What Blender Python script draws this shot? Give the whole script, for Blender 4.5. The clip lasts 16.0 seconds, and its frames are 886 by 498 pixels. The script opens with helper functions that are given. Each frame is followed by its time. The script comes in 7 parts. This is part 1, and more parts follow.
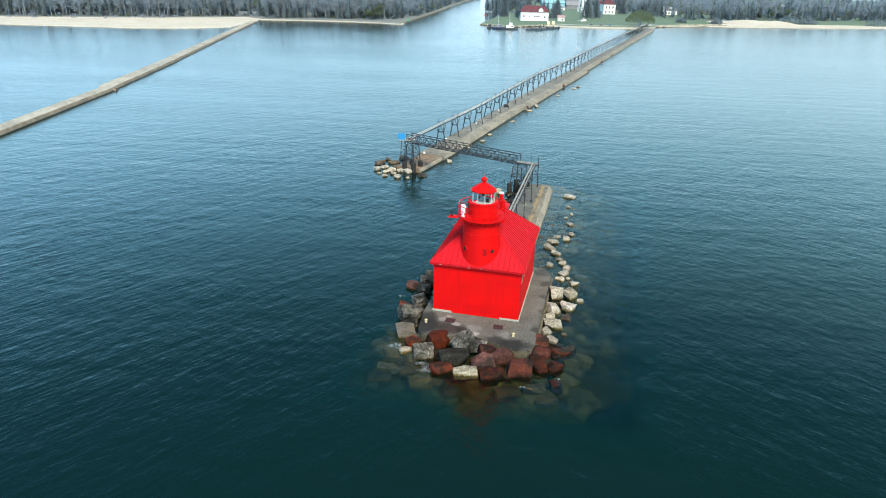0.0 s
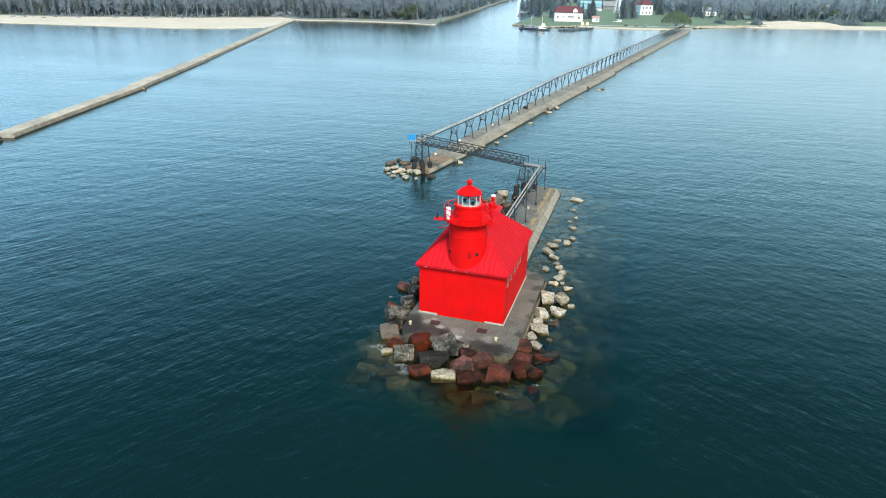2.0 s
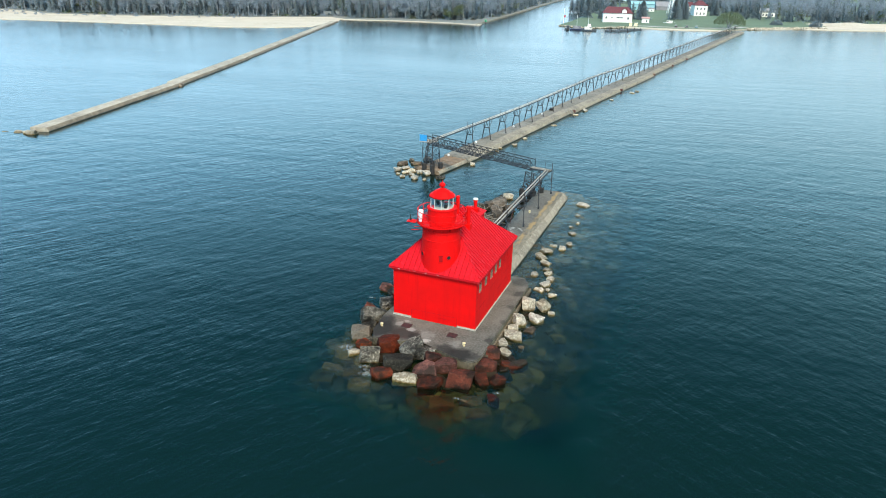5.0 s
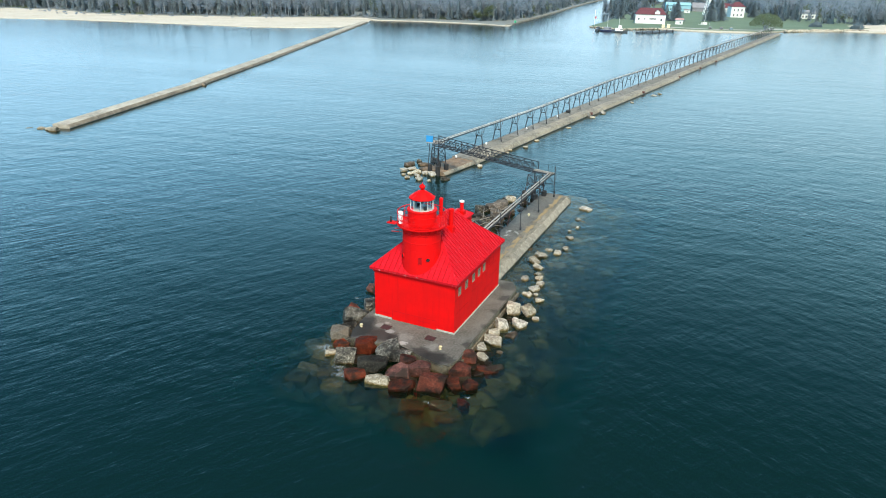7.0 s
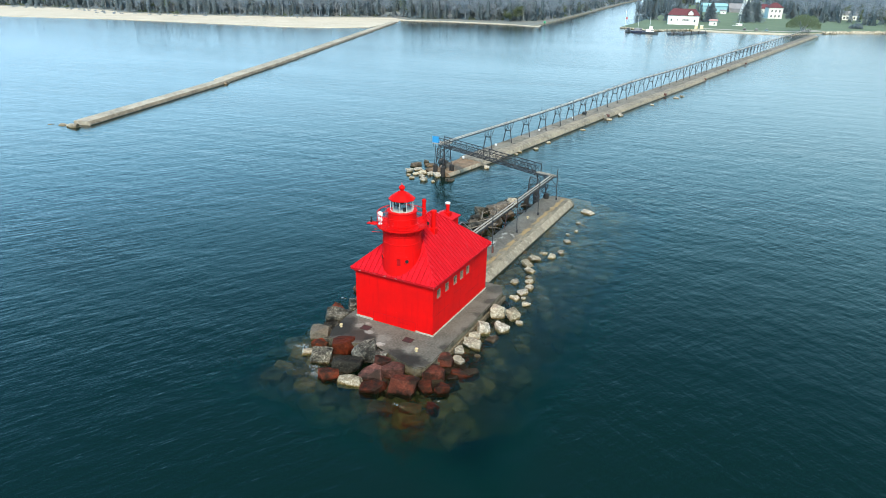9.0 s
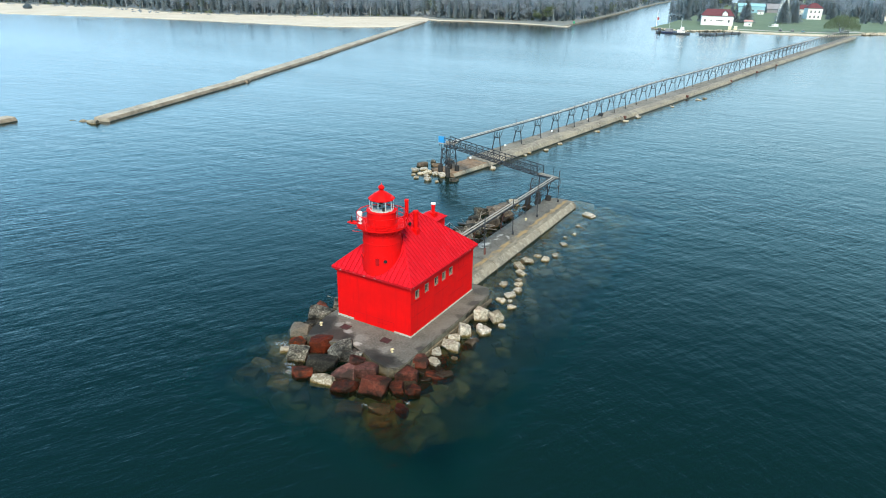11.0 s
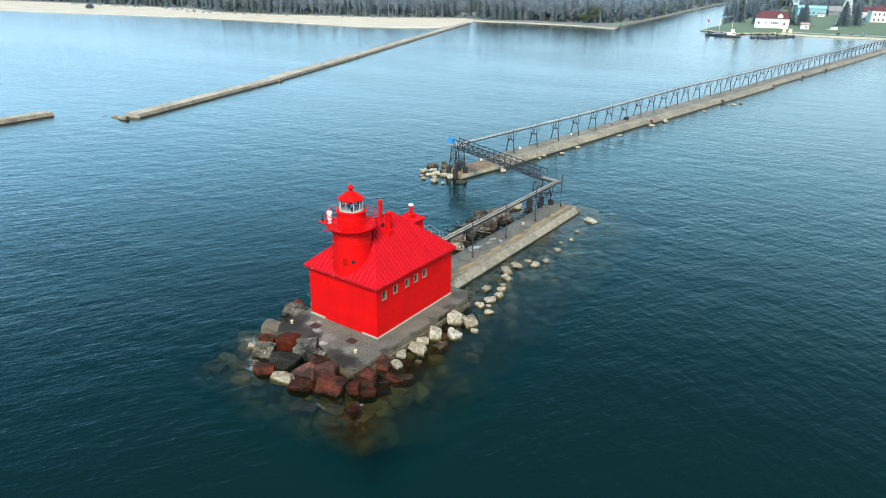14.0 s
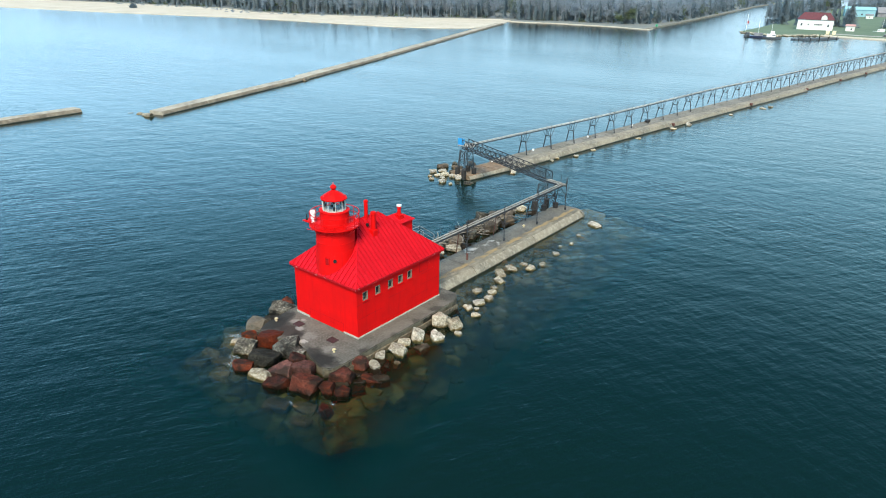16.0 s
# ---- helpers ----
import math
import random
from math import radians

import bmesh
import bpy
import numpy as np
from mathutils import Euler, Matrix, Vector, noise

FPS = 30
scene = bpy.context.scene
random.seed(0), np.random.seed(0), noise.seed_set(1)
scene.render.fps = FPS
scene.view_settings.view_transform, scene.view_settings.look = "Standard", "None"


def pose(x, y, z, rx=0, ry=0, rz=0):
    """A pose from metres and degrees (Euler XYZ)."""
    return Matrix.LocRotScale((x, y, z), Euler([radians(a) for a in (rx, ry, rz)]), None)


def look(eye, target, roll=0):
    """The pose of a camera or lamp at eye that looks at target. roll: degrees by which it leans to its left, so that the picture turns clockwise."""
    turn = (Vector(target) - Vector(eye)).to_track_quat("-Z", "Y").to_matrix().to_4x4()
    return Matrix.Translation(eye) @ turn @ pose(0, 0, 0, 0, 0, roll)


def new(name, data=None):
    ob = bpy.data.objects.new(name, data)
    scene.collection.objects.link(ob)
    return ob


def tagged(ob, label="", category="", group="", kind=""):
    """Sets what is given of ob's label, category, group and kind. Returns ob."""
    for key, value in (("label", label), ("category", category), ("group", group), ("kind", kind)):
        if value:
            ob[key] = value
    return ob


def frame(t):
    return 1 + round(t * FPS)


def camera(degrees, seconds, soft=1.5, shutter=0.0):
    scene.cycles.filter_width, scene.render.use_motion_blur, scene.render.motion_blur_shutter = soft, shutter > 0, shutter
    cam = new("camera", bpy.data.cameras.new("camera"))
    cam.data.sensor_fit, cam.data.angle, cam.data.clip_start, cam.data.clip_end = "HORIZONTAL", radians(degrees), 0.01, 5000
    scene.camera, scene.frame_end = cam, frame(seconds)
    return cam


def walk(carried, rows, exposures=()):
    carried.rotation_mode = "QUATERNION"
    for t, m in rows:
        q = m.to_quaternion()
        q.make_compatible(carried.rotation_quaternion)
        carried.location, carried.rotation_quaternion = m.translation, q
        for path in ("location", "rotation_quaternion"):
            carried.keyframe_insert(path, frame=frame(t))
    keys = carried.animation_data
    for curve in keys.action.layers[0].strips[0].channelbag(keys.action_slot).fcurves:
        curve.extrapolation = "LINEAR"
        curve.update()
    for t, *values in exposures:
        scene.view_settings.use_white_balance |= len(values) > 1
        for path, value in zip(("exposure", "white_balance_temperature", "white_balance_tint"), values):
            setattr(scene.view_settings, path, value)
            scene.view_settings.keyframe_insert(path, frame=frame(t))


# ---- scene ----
cam = camera(68.4, 16.0, soft=1.0)
PATH = [
    (0, (9.347, -50.813, 28.69), (8.908, -49.016, 27.931), 1.3),
    (0.5, (10.322, -50.495, 28.735), (9.857, -48.705, 27.975), 1.3),
    (1, (11.364, -50.138, 28.744), (10.873, -48.354, 27.984), 1.2),
    (1.5, (12.309, -49.77, 28.806), (11.794, -47.994, 28.045), 1.2),
    (2, (13.314, -49.451, 28.86), (12.775, -47.682, 28.1), 1.2),
    (2.5, (14.283, -48.947, 28.825), (13.72, -47.185, 28.064), 1.2),
    (3, (15.27, -48.457, 28.828), (14.684, -46.703, 28.067), 1.2),
    (3.5, (16.215, -48.037, 28.843), (15.607, -46.29, 28.082), 1.2),
    (4, (17.2, -47.657, 28.917), (16.569, -45.919, 28.155), 1.2),
    (6.5, (22.039, -45.331, 29.131), (21.297, -43.637, 28.368), 1.2),
    (7, (22.998, -44.775, 29.145), (22.234, -43.092, 28.382), 1.2),
    (7.5, (23.934, -44.322, 29.234), (23.149, -42.649, 28.47), 1.2),
    (8, (24.847, -43.725, 29.183), (24.043, -42.061, 28.419), 1.2),
    (8.5, (25.789, -43.187, 29.23), (24.963, -41.534, 28.466), 1.2),
    (9, (26.664, -42.556, 29.212), (25.816, -40.914, 28.448), 1.2),
    (11.5, (31.078, -39.524, 29.241), (30.128, -37.939, 28.475), 1.2),
    (12, (31.962, -38.865, 29.225), (30.991, -37.293, 28.46), 1.2),
    (12.5, (32.868, -38.266, 29.3), (31.877, -36.706, 28.534), 1.2),
    (13, (33.692, -37.599, 29.273), (32.681, -36.052, 28.507), 1.2),
    (13.5, (34.496, -36.861, 29.253), (33.466, -35.327, 28.487), 1.2),
    (14, (35.355, -36.174, 29.262), (34.305, -34.654, 28.496), 1.2),
    (14.5, (36.177, -35.474, 29.266), (35.107, -33.967, 28.499), 1.2),
    (15, (36.991, -34.794, 29.274), (35.901, -33.302, 28.508), 1.2),
    (15.5, (37.844, -34.064, 29.298), (36.731, -32.59, 28.531), 1.2),
    (16, (38.646, -33.301, 29.32), (37.511, -31.844, 28.553), 1.2),
]
walk(cam, [(t, look(eye, target, roll)) for t, eye, target, roll in PATH])

# world, sun and exposure
world = bpy.data.worlds.new("sky")
scene.world = world
world.use_nodes = True
wn = world.node_tree
SUN_EL, SUN_AZ = radians(50), radians(150)
sky = wn.nodes.new("ShaderNodeTexSky")
sky.sky_type = "NISHITA"
sky.sun_disc = False
sky.sun_elevation, sky.sun_rotation = SUN_EL, SUN_AZ
sky.air_density, sky.dust_density, sky.ozone_density = 1.0, 0.6, 1.5
tint = wn.nodes.new("ShaderNodeMix")
tint.data_type, tint.blend_type = "RGBA", "MULTIPLY"
tint.inputs[0].default_value = 1.0
tint.inputs[7].default_value = (0.30, 0.88, 1.0, 1)
wn.links.new(sky.outputs[0], tint.inputs[6])
# pale haze all round the horizon
gen, sep, low, hazy = (wn.nodes.new("ShaderNode" + k) for k in ("TexCoord", "SeparateXYZ", "ValToRGB", "Mix"))
wn.links.new(gen.outputs["Generated"], sep.inputs[0])
wn.links.new(sep.outputs["Z"], low.inputs[0])
low.color_ramp.interpolation = "EASE"
low.color_ramp.elements[0].position, low.color_ramp.elements[0].color = 0.0, (1, 1, 1, 1)
low.color_ramp.elements[1].position, low.color_ramp.elements[1].color = 0.56, (0, 0, 0, 1)
hazy.data_type = "RGBA"
hazy.inputs[7].default_value = (5.2, 10.9, 13.7, 1)
wn.links.new(low.outputs[0], hazy.inputs[0])
wn.links.new(tint.outputs[2], hazy.inputs[6])
near_rim, rim_mix = wn.nodes.new("ShaderNodeValToRGB"), wn.nodes.new("ShaderNodeMix")
near_rim.color_ramp.interpolation = "EASE"
near_rim.color_ramp.elements[0].color = (1, 1, 1, 1)
near_rim.color_ramp.elements[1].position, near_rim.color_ramp.elements[1].color = 0.30, (0, 0, 0, 1)
wn.links.new(sep.outputs["Z"], near_rim.inputs[0])
rim_mix.data_type = "RGBA"
rim_mix.inputs[7].default_value = (5.7, 7.8, 9.3, 1)
wn.links.new(near_rim.outputs[0], rim_mix.inputs[0])
wn.links.new(hazy.outputs[2], rim_mix.inputs[6])
# bluer over the open lake, paler over the land
side, glow, lit = (wn.nodes.new("ShaderNode" + k) for k in ("VectorMath", "ValToRGB", "Mix"))
side.operation = "MULTIPLY_ADD"
side.inputs[1].default_value, side.inputs[2].default_value = (-0.43, -0.25, 0), (0.25, 0.25, 0)
wn.links.new(gen.outputs["Generated"], side.inputs[0])
west = wn.nodes.new("ShaderNodeVectorMath")
west.operation = "DOT_PRODUCT"
west.inputs[1].default_value = (1, 1, 0)
wn.links.new(side.outputs[0], west.inputs[0])
wn.links.new(west.outputs["Value"], glow.inputs[0])
glow.color_ramp.elements[0].position, glow.color_ramp.elements[0].color = 0.15, (0.84, 0.79, 0.76, 1)
glow.color_ramp.elements[1].position, glow.color_ramp.elements[1].color = 0.85, (0.94, 0.99, 1.08, 1)
lit.data_type, lit.blend_type = "RGBA", "MULTIPLY"
lit.inputs[0].default_value = 1.0
wn.links.new(rim_mix.outputs[2], lit.inputs[6])
wn.links.new(glow.outputs[0], lit.inputs[7])
wn.links.new(lit.outputs[2], wn.nodes["Background"].inputs[0])
wn.nodes["Background"].inputs[1].default_value = 0.10
sun = new("sun", bpy.data.lights.new("sun", "SUN"))
sun.data.energy, sun.data.angle, sun.data.color = 2.5, radians(20), (1.0, 0.86, 0.66)
sun_dir = Vector((math.sin(SUN_AZ) * math.cos(SUN_EL), math.cos(SUN_AZ) * math.cos(SUN_EL), math.sin(SUN_EL)))
sun.matrix_world = look(sun_dir * 200, (0, 0, 0))
scene.view_settings.exposure = 1.45


# ---- materials ----
def shade(name, rough=0.6, metal=0.0):
    m = bpy.data.materials.new(name)
    m.use_nodes = True
    nt = m.node_tree
    b = nt.nodes["Principled BSDF"]
    b.inputs["Roughness"].default_value = rough
    b.inputs["Metallic"].default_value = metal
    return m, nt, b


def coords(nt):
    return nt.nodes.new("ShaderNodeNewGeometry").outputs["Position"]


def noise_node(nt, scale, detail=4.0, vec=None, rough=0.55):
    n = nt.nodes.new("ShaderNodeTexNoise")
    n.inputs["Scale"].default_value, n.inputs["Detail"].default_value = scale, detail
    n.inputs["Roughness"].default_value = rough
    nt.links.new(vec if vec is not None else coords(nt), n.inputs["Vector"])
    return n.outputs["Fac"]


def ramp(nt, fac, stops):
    r = nt.nodes.new("ShaderNodeValToRGB")
    while len(r.color_ramp.elements) < len(stops):
        r.color_ramp.elements.new(0.5)
    for e, (p, c) in zip(r.color_ramp.elements, stops):
        e.position = p
        e.color = (*c, 1) if len(c) == 3 else c
    nt.links.new(fac, r.inputs[0])
    return r.outputs[0]


def mixc(nt, fac, a, b, mode="MIX"):
    n = nt.nodes.new("ShaderNodeMix")
    n.data_type, n.blend_type = "RGBA", mode
    for sock, v in ((n.inputs[0], fac), (n.inputs[6], a), (n.inputs[7], b)):
        if isinstance(v, bpy.types.NodeSocket):
            nt.links.new(v, sock)
        else:
            sock.default_value = (*v, 1) if isinstance(v, tuple) else v
    return n.outputs[2]


def bump(nt, b, fac, strength=0.3, dist=0.02):
    n = nt.nodes.new("ShaderNodeBump")
    n.inputs["Strength"].default_value, n.inputs["Distance"].default_value = strength, dist
    nt.links.new(fac, n.inputs["Height"])
    nt.links.new(n.outputs[0], b.inputs["Normal"])
    return n


def stained(name, c1, c2, c3, scale=0.8, grain=12.0, rough=0.8, relief=0.3, dist=0.02, metal=0.0, vary=0.0, spec=0.5, grain_from=0.45):
    """Two scales of colour variation and a fine relief."""
    m, nt, b = shade(name, rough, metal)
    b.inputs["Specular IOR Level"].default_value = spec
    p = coords(nt)
    big, small = noise_node(nt, scale, 5, p), noise_node(nt, grain, 4, p)
    col = mixc(nt, ramp(nt, big, [(0.35, (0, 0, 0)), (0.65, (1, 1, 1))]), c1, c2)
    col = mixc(nt, ramp(nt, small, [(grain_from, (0, 0, 0)), (grain_from + 0.3, (1, 1, 1))]), col, c3)
    if vary:
        info = nt.nodes.new("ShaderNodeObjectInfo")
        hsv = nt.nodes.new("ShaderNodeHueSaturation")
        mr = nt.nodes.new("ShaderNodeMapRange")
        mr.inputs[3].default_value, mr.inputs[4].default_value = 1 - vary, 1 + vary
        nt.links.new(info.outputs["Random"], mr.inputs[0])
        nt.links.new(mr.outputs[0], hsv.inputs["Value"])
        nt.links.new(col, hsv.inputs["Color"])
        col = hsv.outputs[0]
    nt.links.new(col, b.inputs["Base Color"])
    bump(nt, b, small, relief, dist)
    return m



def weathered_red():
    """Red paint on plates: runs down the wall, chalky blotches, small scuffs."""
    m, nt, b = shade("red_paint", 0.6)
    b.inputs["Specular IOR Level"].default_value = 0.1
    p = coords(nt)
    mp = nt.nodes.new("ShaderNodeMapping")
    mp.inputs["Scale"].default_value = (2.2, 2.2, 0.22)
    nt.links.new(p, mp.inputs[0])
    runs, blot, fine = noise_node(nt, 1.6, 6, mp.outputs[0], 0.65), noise_node(nt, 0.55, 6, p, 0.6), noise_node(nt, 5.0, 6, p, 0.7)
    col = mixc(nt, ramp(nt, blot, [(0.35, (0, 0, 0)), (0.65, (1, 1, 1))]), (0.57, 0.002, 0.002), (0.48, 0.003, 0.003))
    col = mixc(nt, ramp(nt, runs, [(0.52, (0, 0, 0)), (0.70, (1, 1, 1))]), col, (0.45, 0.003, 0.004))
    col = mixc(nt, ramp(nt, fine, [(0.64, (0, 0, 0)), (0.76, (1, 1, 1))]), col, (0.58, 0.05, 0.06))
    chips = mixc(nt, 1.0, ramp(nt, noise_node(nt, 14.0, 5, p, 0.7), [(0.66, (0, 0, 0)), (0.72, (1, 1, 1))]), ramp(nt, noise_node(nt, 0.8, 3, p), [(0.52, (0, 0, 0)), (0.66, (1, 1, 1))]), "MULTIPLY")
    col = mixc(nt, chips, col, (0.50, 0.26, 0.25))
    nt.links.new(col, b.inputs["Base Color"])
    bump(nt, b, blot, 0.35, 0.05)
    return m


RED = weathered_red()
RED_ROOF = stained("red_roof_paint", (0.48, 0.004, 0.010), (0.40, 0.003, 0.008), (0.46, 0.010, 0.018), 0.9, 5.0, 0.5, 0.12, 0.01, vary=0.07, spec=0.12)
CONC_TAN = stained("tan_concrete", (0.235, 0.202, 0.148), (0.120, 0.106, 0.082), (0.31, 0.275, 0.21), 0.28, 2.0, 0.9, 0.6, 0.03)
CONC_WET = stained("wet_concrete", (0.045, 0.042, 0.028), (0.025, 0.024, 0.018), (0.075, 0.066, 0.04), 0.8, 5.0, 0.5, 0.5, 0.03)


def rock(name, base, dark, spot, spot_from=0.52, vary=0.3, rough=0.85, cover=0.5, relief=0.09, speckle=13.0, soft_edge=0.12, wet=True):
    """Weathered stone: dark growth, fine speckle, worn light edges, a wet line at the lake, and a tone of its own for each block."""
    m, nt, b = shade(name, rough)
    b.inputs["Specular IOR Level"].default_value = 0.12
    p = coords(nt)
    big, mid, fine = noise_node(nt, 0.75, 8, p, 0.68), noise_node(nt, 3.2, 6, p, 0.65), noise_node(nt, speckle, 6, p, 0.72)
    col = mixc(nt, ramp(nt, mid, [(0.36, (0, 0, 0)), (0.66, (1, 1, 1))]), base, tuple(c * 0.55 for c in base))
    col = mixc(nt, ramp(nt, fine, [(spot_from, (0, 0, 0)), (spot_from + soft_edge, (1, 1, 1))]), col, spot)
    geo = nt.nodes.new("ShaderNodeNewGeometry")
    edge = ramp(nt, geo.outputs["Pointiness"], [(0.51, (0, 0, 0)), (0.58, (0.55, 0.55, 0.55))])
    col = mixc(nt, edge, col, tuple(min(1.0, 0.5 * c + 0.6 * d) for c, d in zip(base, spot)))
    col = mixc(nt, ramp(nt, big, [(cover, (0, 0, 0)), (cover + 0.16, (0.92, 0.92, 0.92))]), col, dark)
    info, hsv, mr = (nt.nodes.new("ShaderNode" + k) for k in ("ObjectInfo", "HueSaturation", "MapRange"))
    mr.inputs[3].default_value, mr.inputs[4].default_value = 1 - vary, 1 + vary
    isle, add, wrap = (nt.nodes.new("ShaderNode" + k) for k in ("NewGeometry", "Math", "Math"))
    wrap.operation = "FRACT"
    nt.links.new(info.outputs["Random"], add.inputs[0])
    nt.links.new(isle.outputs["Random Per Island"], add.inputs[1])
    nt.links.new(add.outputs[0], wrap.inputs[0])
    nt.links.new(wrap.outputs[0], mr.inputs[0])
    nt.links.new(mr.outputs[0], hsv.inputs["Value"])
    sat = nt.nodes.new("ShaderNodeMapRange")
    sat.inputs[3].default_value, sat.inputs[4].default_value = 1.12, 0.72
    nt.links.new(info.outputs["Random"], sat.inputs[0])
    nt.links.new(sat.outputs[0], hsv.inputs["Saturation"])
    nt.links.new(col, hsv.inputs["Color"])
    col = hsv.outputs[0]
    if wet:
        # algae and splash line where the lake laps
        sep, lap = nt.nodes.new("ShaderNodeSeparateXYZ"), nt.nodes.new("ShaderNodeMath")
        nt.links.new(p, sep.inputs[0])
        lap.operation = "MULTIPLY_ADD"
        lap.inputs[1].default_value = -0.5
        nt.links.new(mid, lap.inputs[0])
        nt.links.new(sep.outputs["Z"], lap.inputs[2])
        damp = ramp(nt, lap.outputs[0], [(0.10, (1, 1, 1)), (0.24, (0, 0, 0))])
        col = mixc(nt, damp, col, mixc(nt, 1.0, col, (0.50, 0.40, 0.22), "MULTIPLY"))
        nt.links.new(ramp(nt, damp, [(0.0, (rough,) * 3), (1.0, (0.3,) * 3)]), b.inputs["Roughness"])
    nt.links.new(col, b.inputs["Base Color"])
    rough_h = mixc(nt, 0.35, mid, fine)
    bump(nt, b, rough_h, 1.0, relief * 1.3)
    return m


def spotted_concrete(name, c1, c2, c3, spots):
    """Worn concrete with broad stains; each spot is x, y, radius and the stain's colour."""
    m, nt, b = shade(name, 0.9)
    b.inputs["Specular IOR Level"].default_value = 0.3
    p = coords(nt)
    big, small = noise_node(nt, 0.55, 6, p, 0.6), noise_node(nt, 6.0, 5, p, 0.65)
    col = mixc(nt, ramp(nt, big, [(0.35, (0, 0, 0)), (0.65, (1, 1, 1))]), c1, c2)
    col = mixc(nt, ramp(nt, small, [(0.45, (0, 0, 0)), (0.75, (1, 1, 1))]), col, c3)
    warp = nt.nodes.new("ShaderNodeTexNoise")
    warp.inputs["Scale"].default_value, warp.inputs["Detail"].default_value, warp.inputs["Roughness"].default_value = 1.1, 7.0, 0.68
    nt.links.new(p, warp.inputs["Vector"])
    wob, at = nt.nodes.new("ShaderNodeVectorMath"), nt.nodes.new("ShaderNodeVectorMath")
    wob.operation = "MULTIPLY_ADD"
    wob.inputs[1].default_value, wob.inputs[2].default_value = (1.6, 1.6, 0), (-0.8, -0.8, 0)
    nt.links.new(warp.outputs["Color"], wob.inputs[0])
    nt.links.new(wob.outputs[0], at.inputs[0])
    nt.links.new(p, at.inputs[1])
    for x, y, r, tone, k in spots:
        far, mr = nt.nodes.new("ShaderNodeVectorMath"), nt.nodes.new("ShaderNodeMapRange")
        far.operation = "DISTANCE"
        far.inputs[1].default_value = (x, y, 1.17)
        nt.links.new(at.outputs[0], far.inputs[0])
        mr.inputs[1].default_value, mr.inputs[2].default_value = r * 1.5, r * 0.8
        mr.inputs[3].default_value, mr.inputs[4].default_value = 0.0, k
        nt.links.new(far.outputs["Value"], mr.inputs[0])
        col = mixc(nt, mr.outputs[0], col, tone)
    nt.links.new(col, b.inputs["Base Color"])
    bump(nt, b, small, 0.5, 0.02)
    return m


SOOT, BRINE, RUSTY = (0.008, 0.0075, 0.0065), (0.30, 0.29, 0.27), (0.022, 0.015, 0.012)
CONC = spotted_concrete("grey_concrete", (0.112, 0.105, 0.089), (0.062, 0.057, 0.047), (0.150, 0.142, 0.122), (
    (-3.7, -2.9, 1.25, SOOT, 0.9), (-4.2, -1.4, 0.8, SOOT, 0.8), (-1.6, -2.75, 0.95, RUSTY, 0.85), (-0.6, -2.9, 0.5, SOOT, 0.7), (2.6, -3.9, 0.75, SOOT, 0.75), (4.0, -4.3, 0.95, SOOT, 0.9),
    (5.3, -3.9, 0.5, SOOT, 0.6), (5.5, -1.0, 0.4, SOOT, 0.6), (5.6, 2.5, 0.35, SOOT, 0.5), (5.5, 5.5, 0.35, SOOT, 0.5), (5.4, 8.6, 0.5, SOOT, 0.6), (4.8, 11.2, 0.8, SOOT, 0.5),
    (-1.2, -1.9, 0.3, BRINE, 0.6), (0.7, -3.2, 0.25, BRINE, 0.9), (0.3, -2.3, 0.5, BRINE, 0.25), (3.0, -2.6, 0.4, BRINE, 0.2), (-2.7, -1.3, 0.3, BRINE, 0.3), (-2.1, -0.7, 0.25, BRINE, 0.5)))
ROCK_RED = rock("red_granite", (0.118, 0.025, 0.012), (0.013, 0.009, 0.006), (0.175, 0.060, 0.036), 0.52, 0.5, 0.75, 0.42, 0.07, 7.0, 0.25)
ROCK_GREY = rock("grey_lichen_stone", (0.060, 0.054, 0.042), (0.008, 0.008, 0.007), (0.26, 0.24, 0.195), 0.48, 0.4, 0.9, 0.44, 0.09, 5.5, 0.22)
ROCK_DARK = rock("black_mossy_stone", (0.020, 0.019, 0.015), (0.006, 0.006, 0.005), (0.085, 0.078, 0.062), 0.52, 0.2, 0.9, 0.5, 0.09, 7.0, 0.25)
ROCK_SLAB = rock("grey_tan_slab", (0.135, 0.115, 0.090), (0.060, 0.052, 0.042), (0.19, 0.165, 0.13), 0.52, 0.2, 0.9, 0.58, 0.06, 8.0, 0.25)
# wet stone taken near black, so the shade of crevices is in its colour
ROCK_WET_SHADE = rock("wet_shaded_stone", (0.020, 0.015, 0.009), (0.006, 0.005, 0.004), (0.035, 0.026, 0.016), 0.55, 0.3, 0.45, 0.5)
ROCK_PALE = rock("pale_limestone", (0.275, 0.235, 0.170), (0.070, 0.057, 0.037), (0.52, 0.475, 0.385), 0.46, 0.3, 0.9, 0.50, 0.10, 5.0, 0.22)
IRON = stained("weathered_iron", (0.032, 0.036, 0.043), (0.018, 0.019, 0.022), (0.050, 0.046, 0.044), 2.0, 9.0, 0.7, 0.2, 0.01, spec=0.2)
GALV = stained("galvanised_steel", (0.36, 0.36, 0.35), (0.28, 0.28, 0.28), (0.42, 0.42, 0.41), 2.0, 12.0, 0.5, 0.1, 0.005, 0.3)
WOOD = stained("weathered_wood", (0.25, 0.225, 0.19), (0.15, 0.135, 0.115), (0.32, 0.295, 0.25), 2.0, 14.0, 0.85, 0.3, 0.01, vary=0.25)
PILE = stained("black_pile", (0.02, 0.02, 0.02), (0.03, 0.028, 0.026), (0.035, 0.032, 0.03), 1.5, 8.0, 0.7, 0.4, 0.02, spec=0.12)
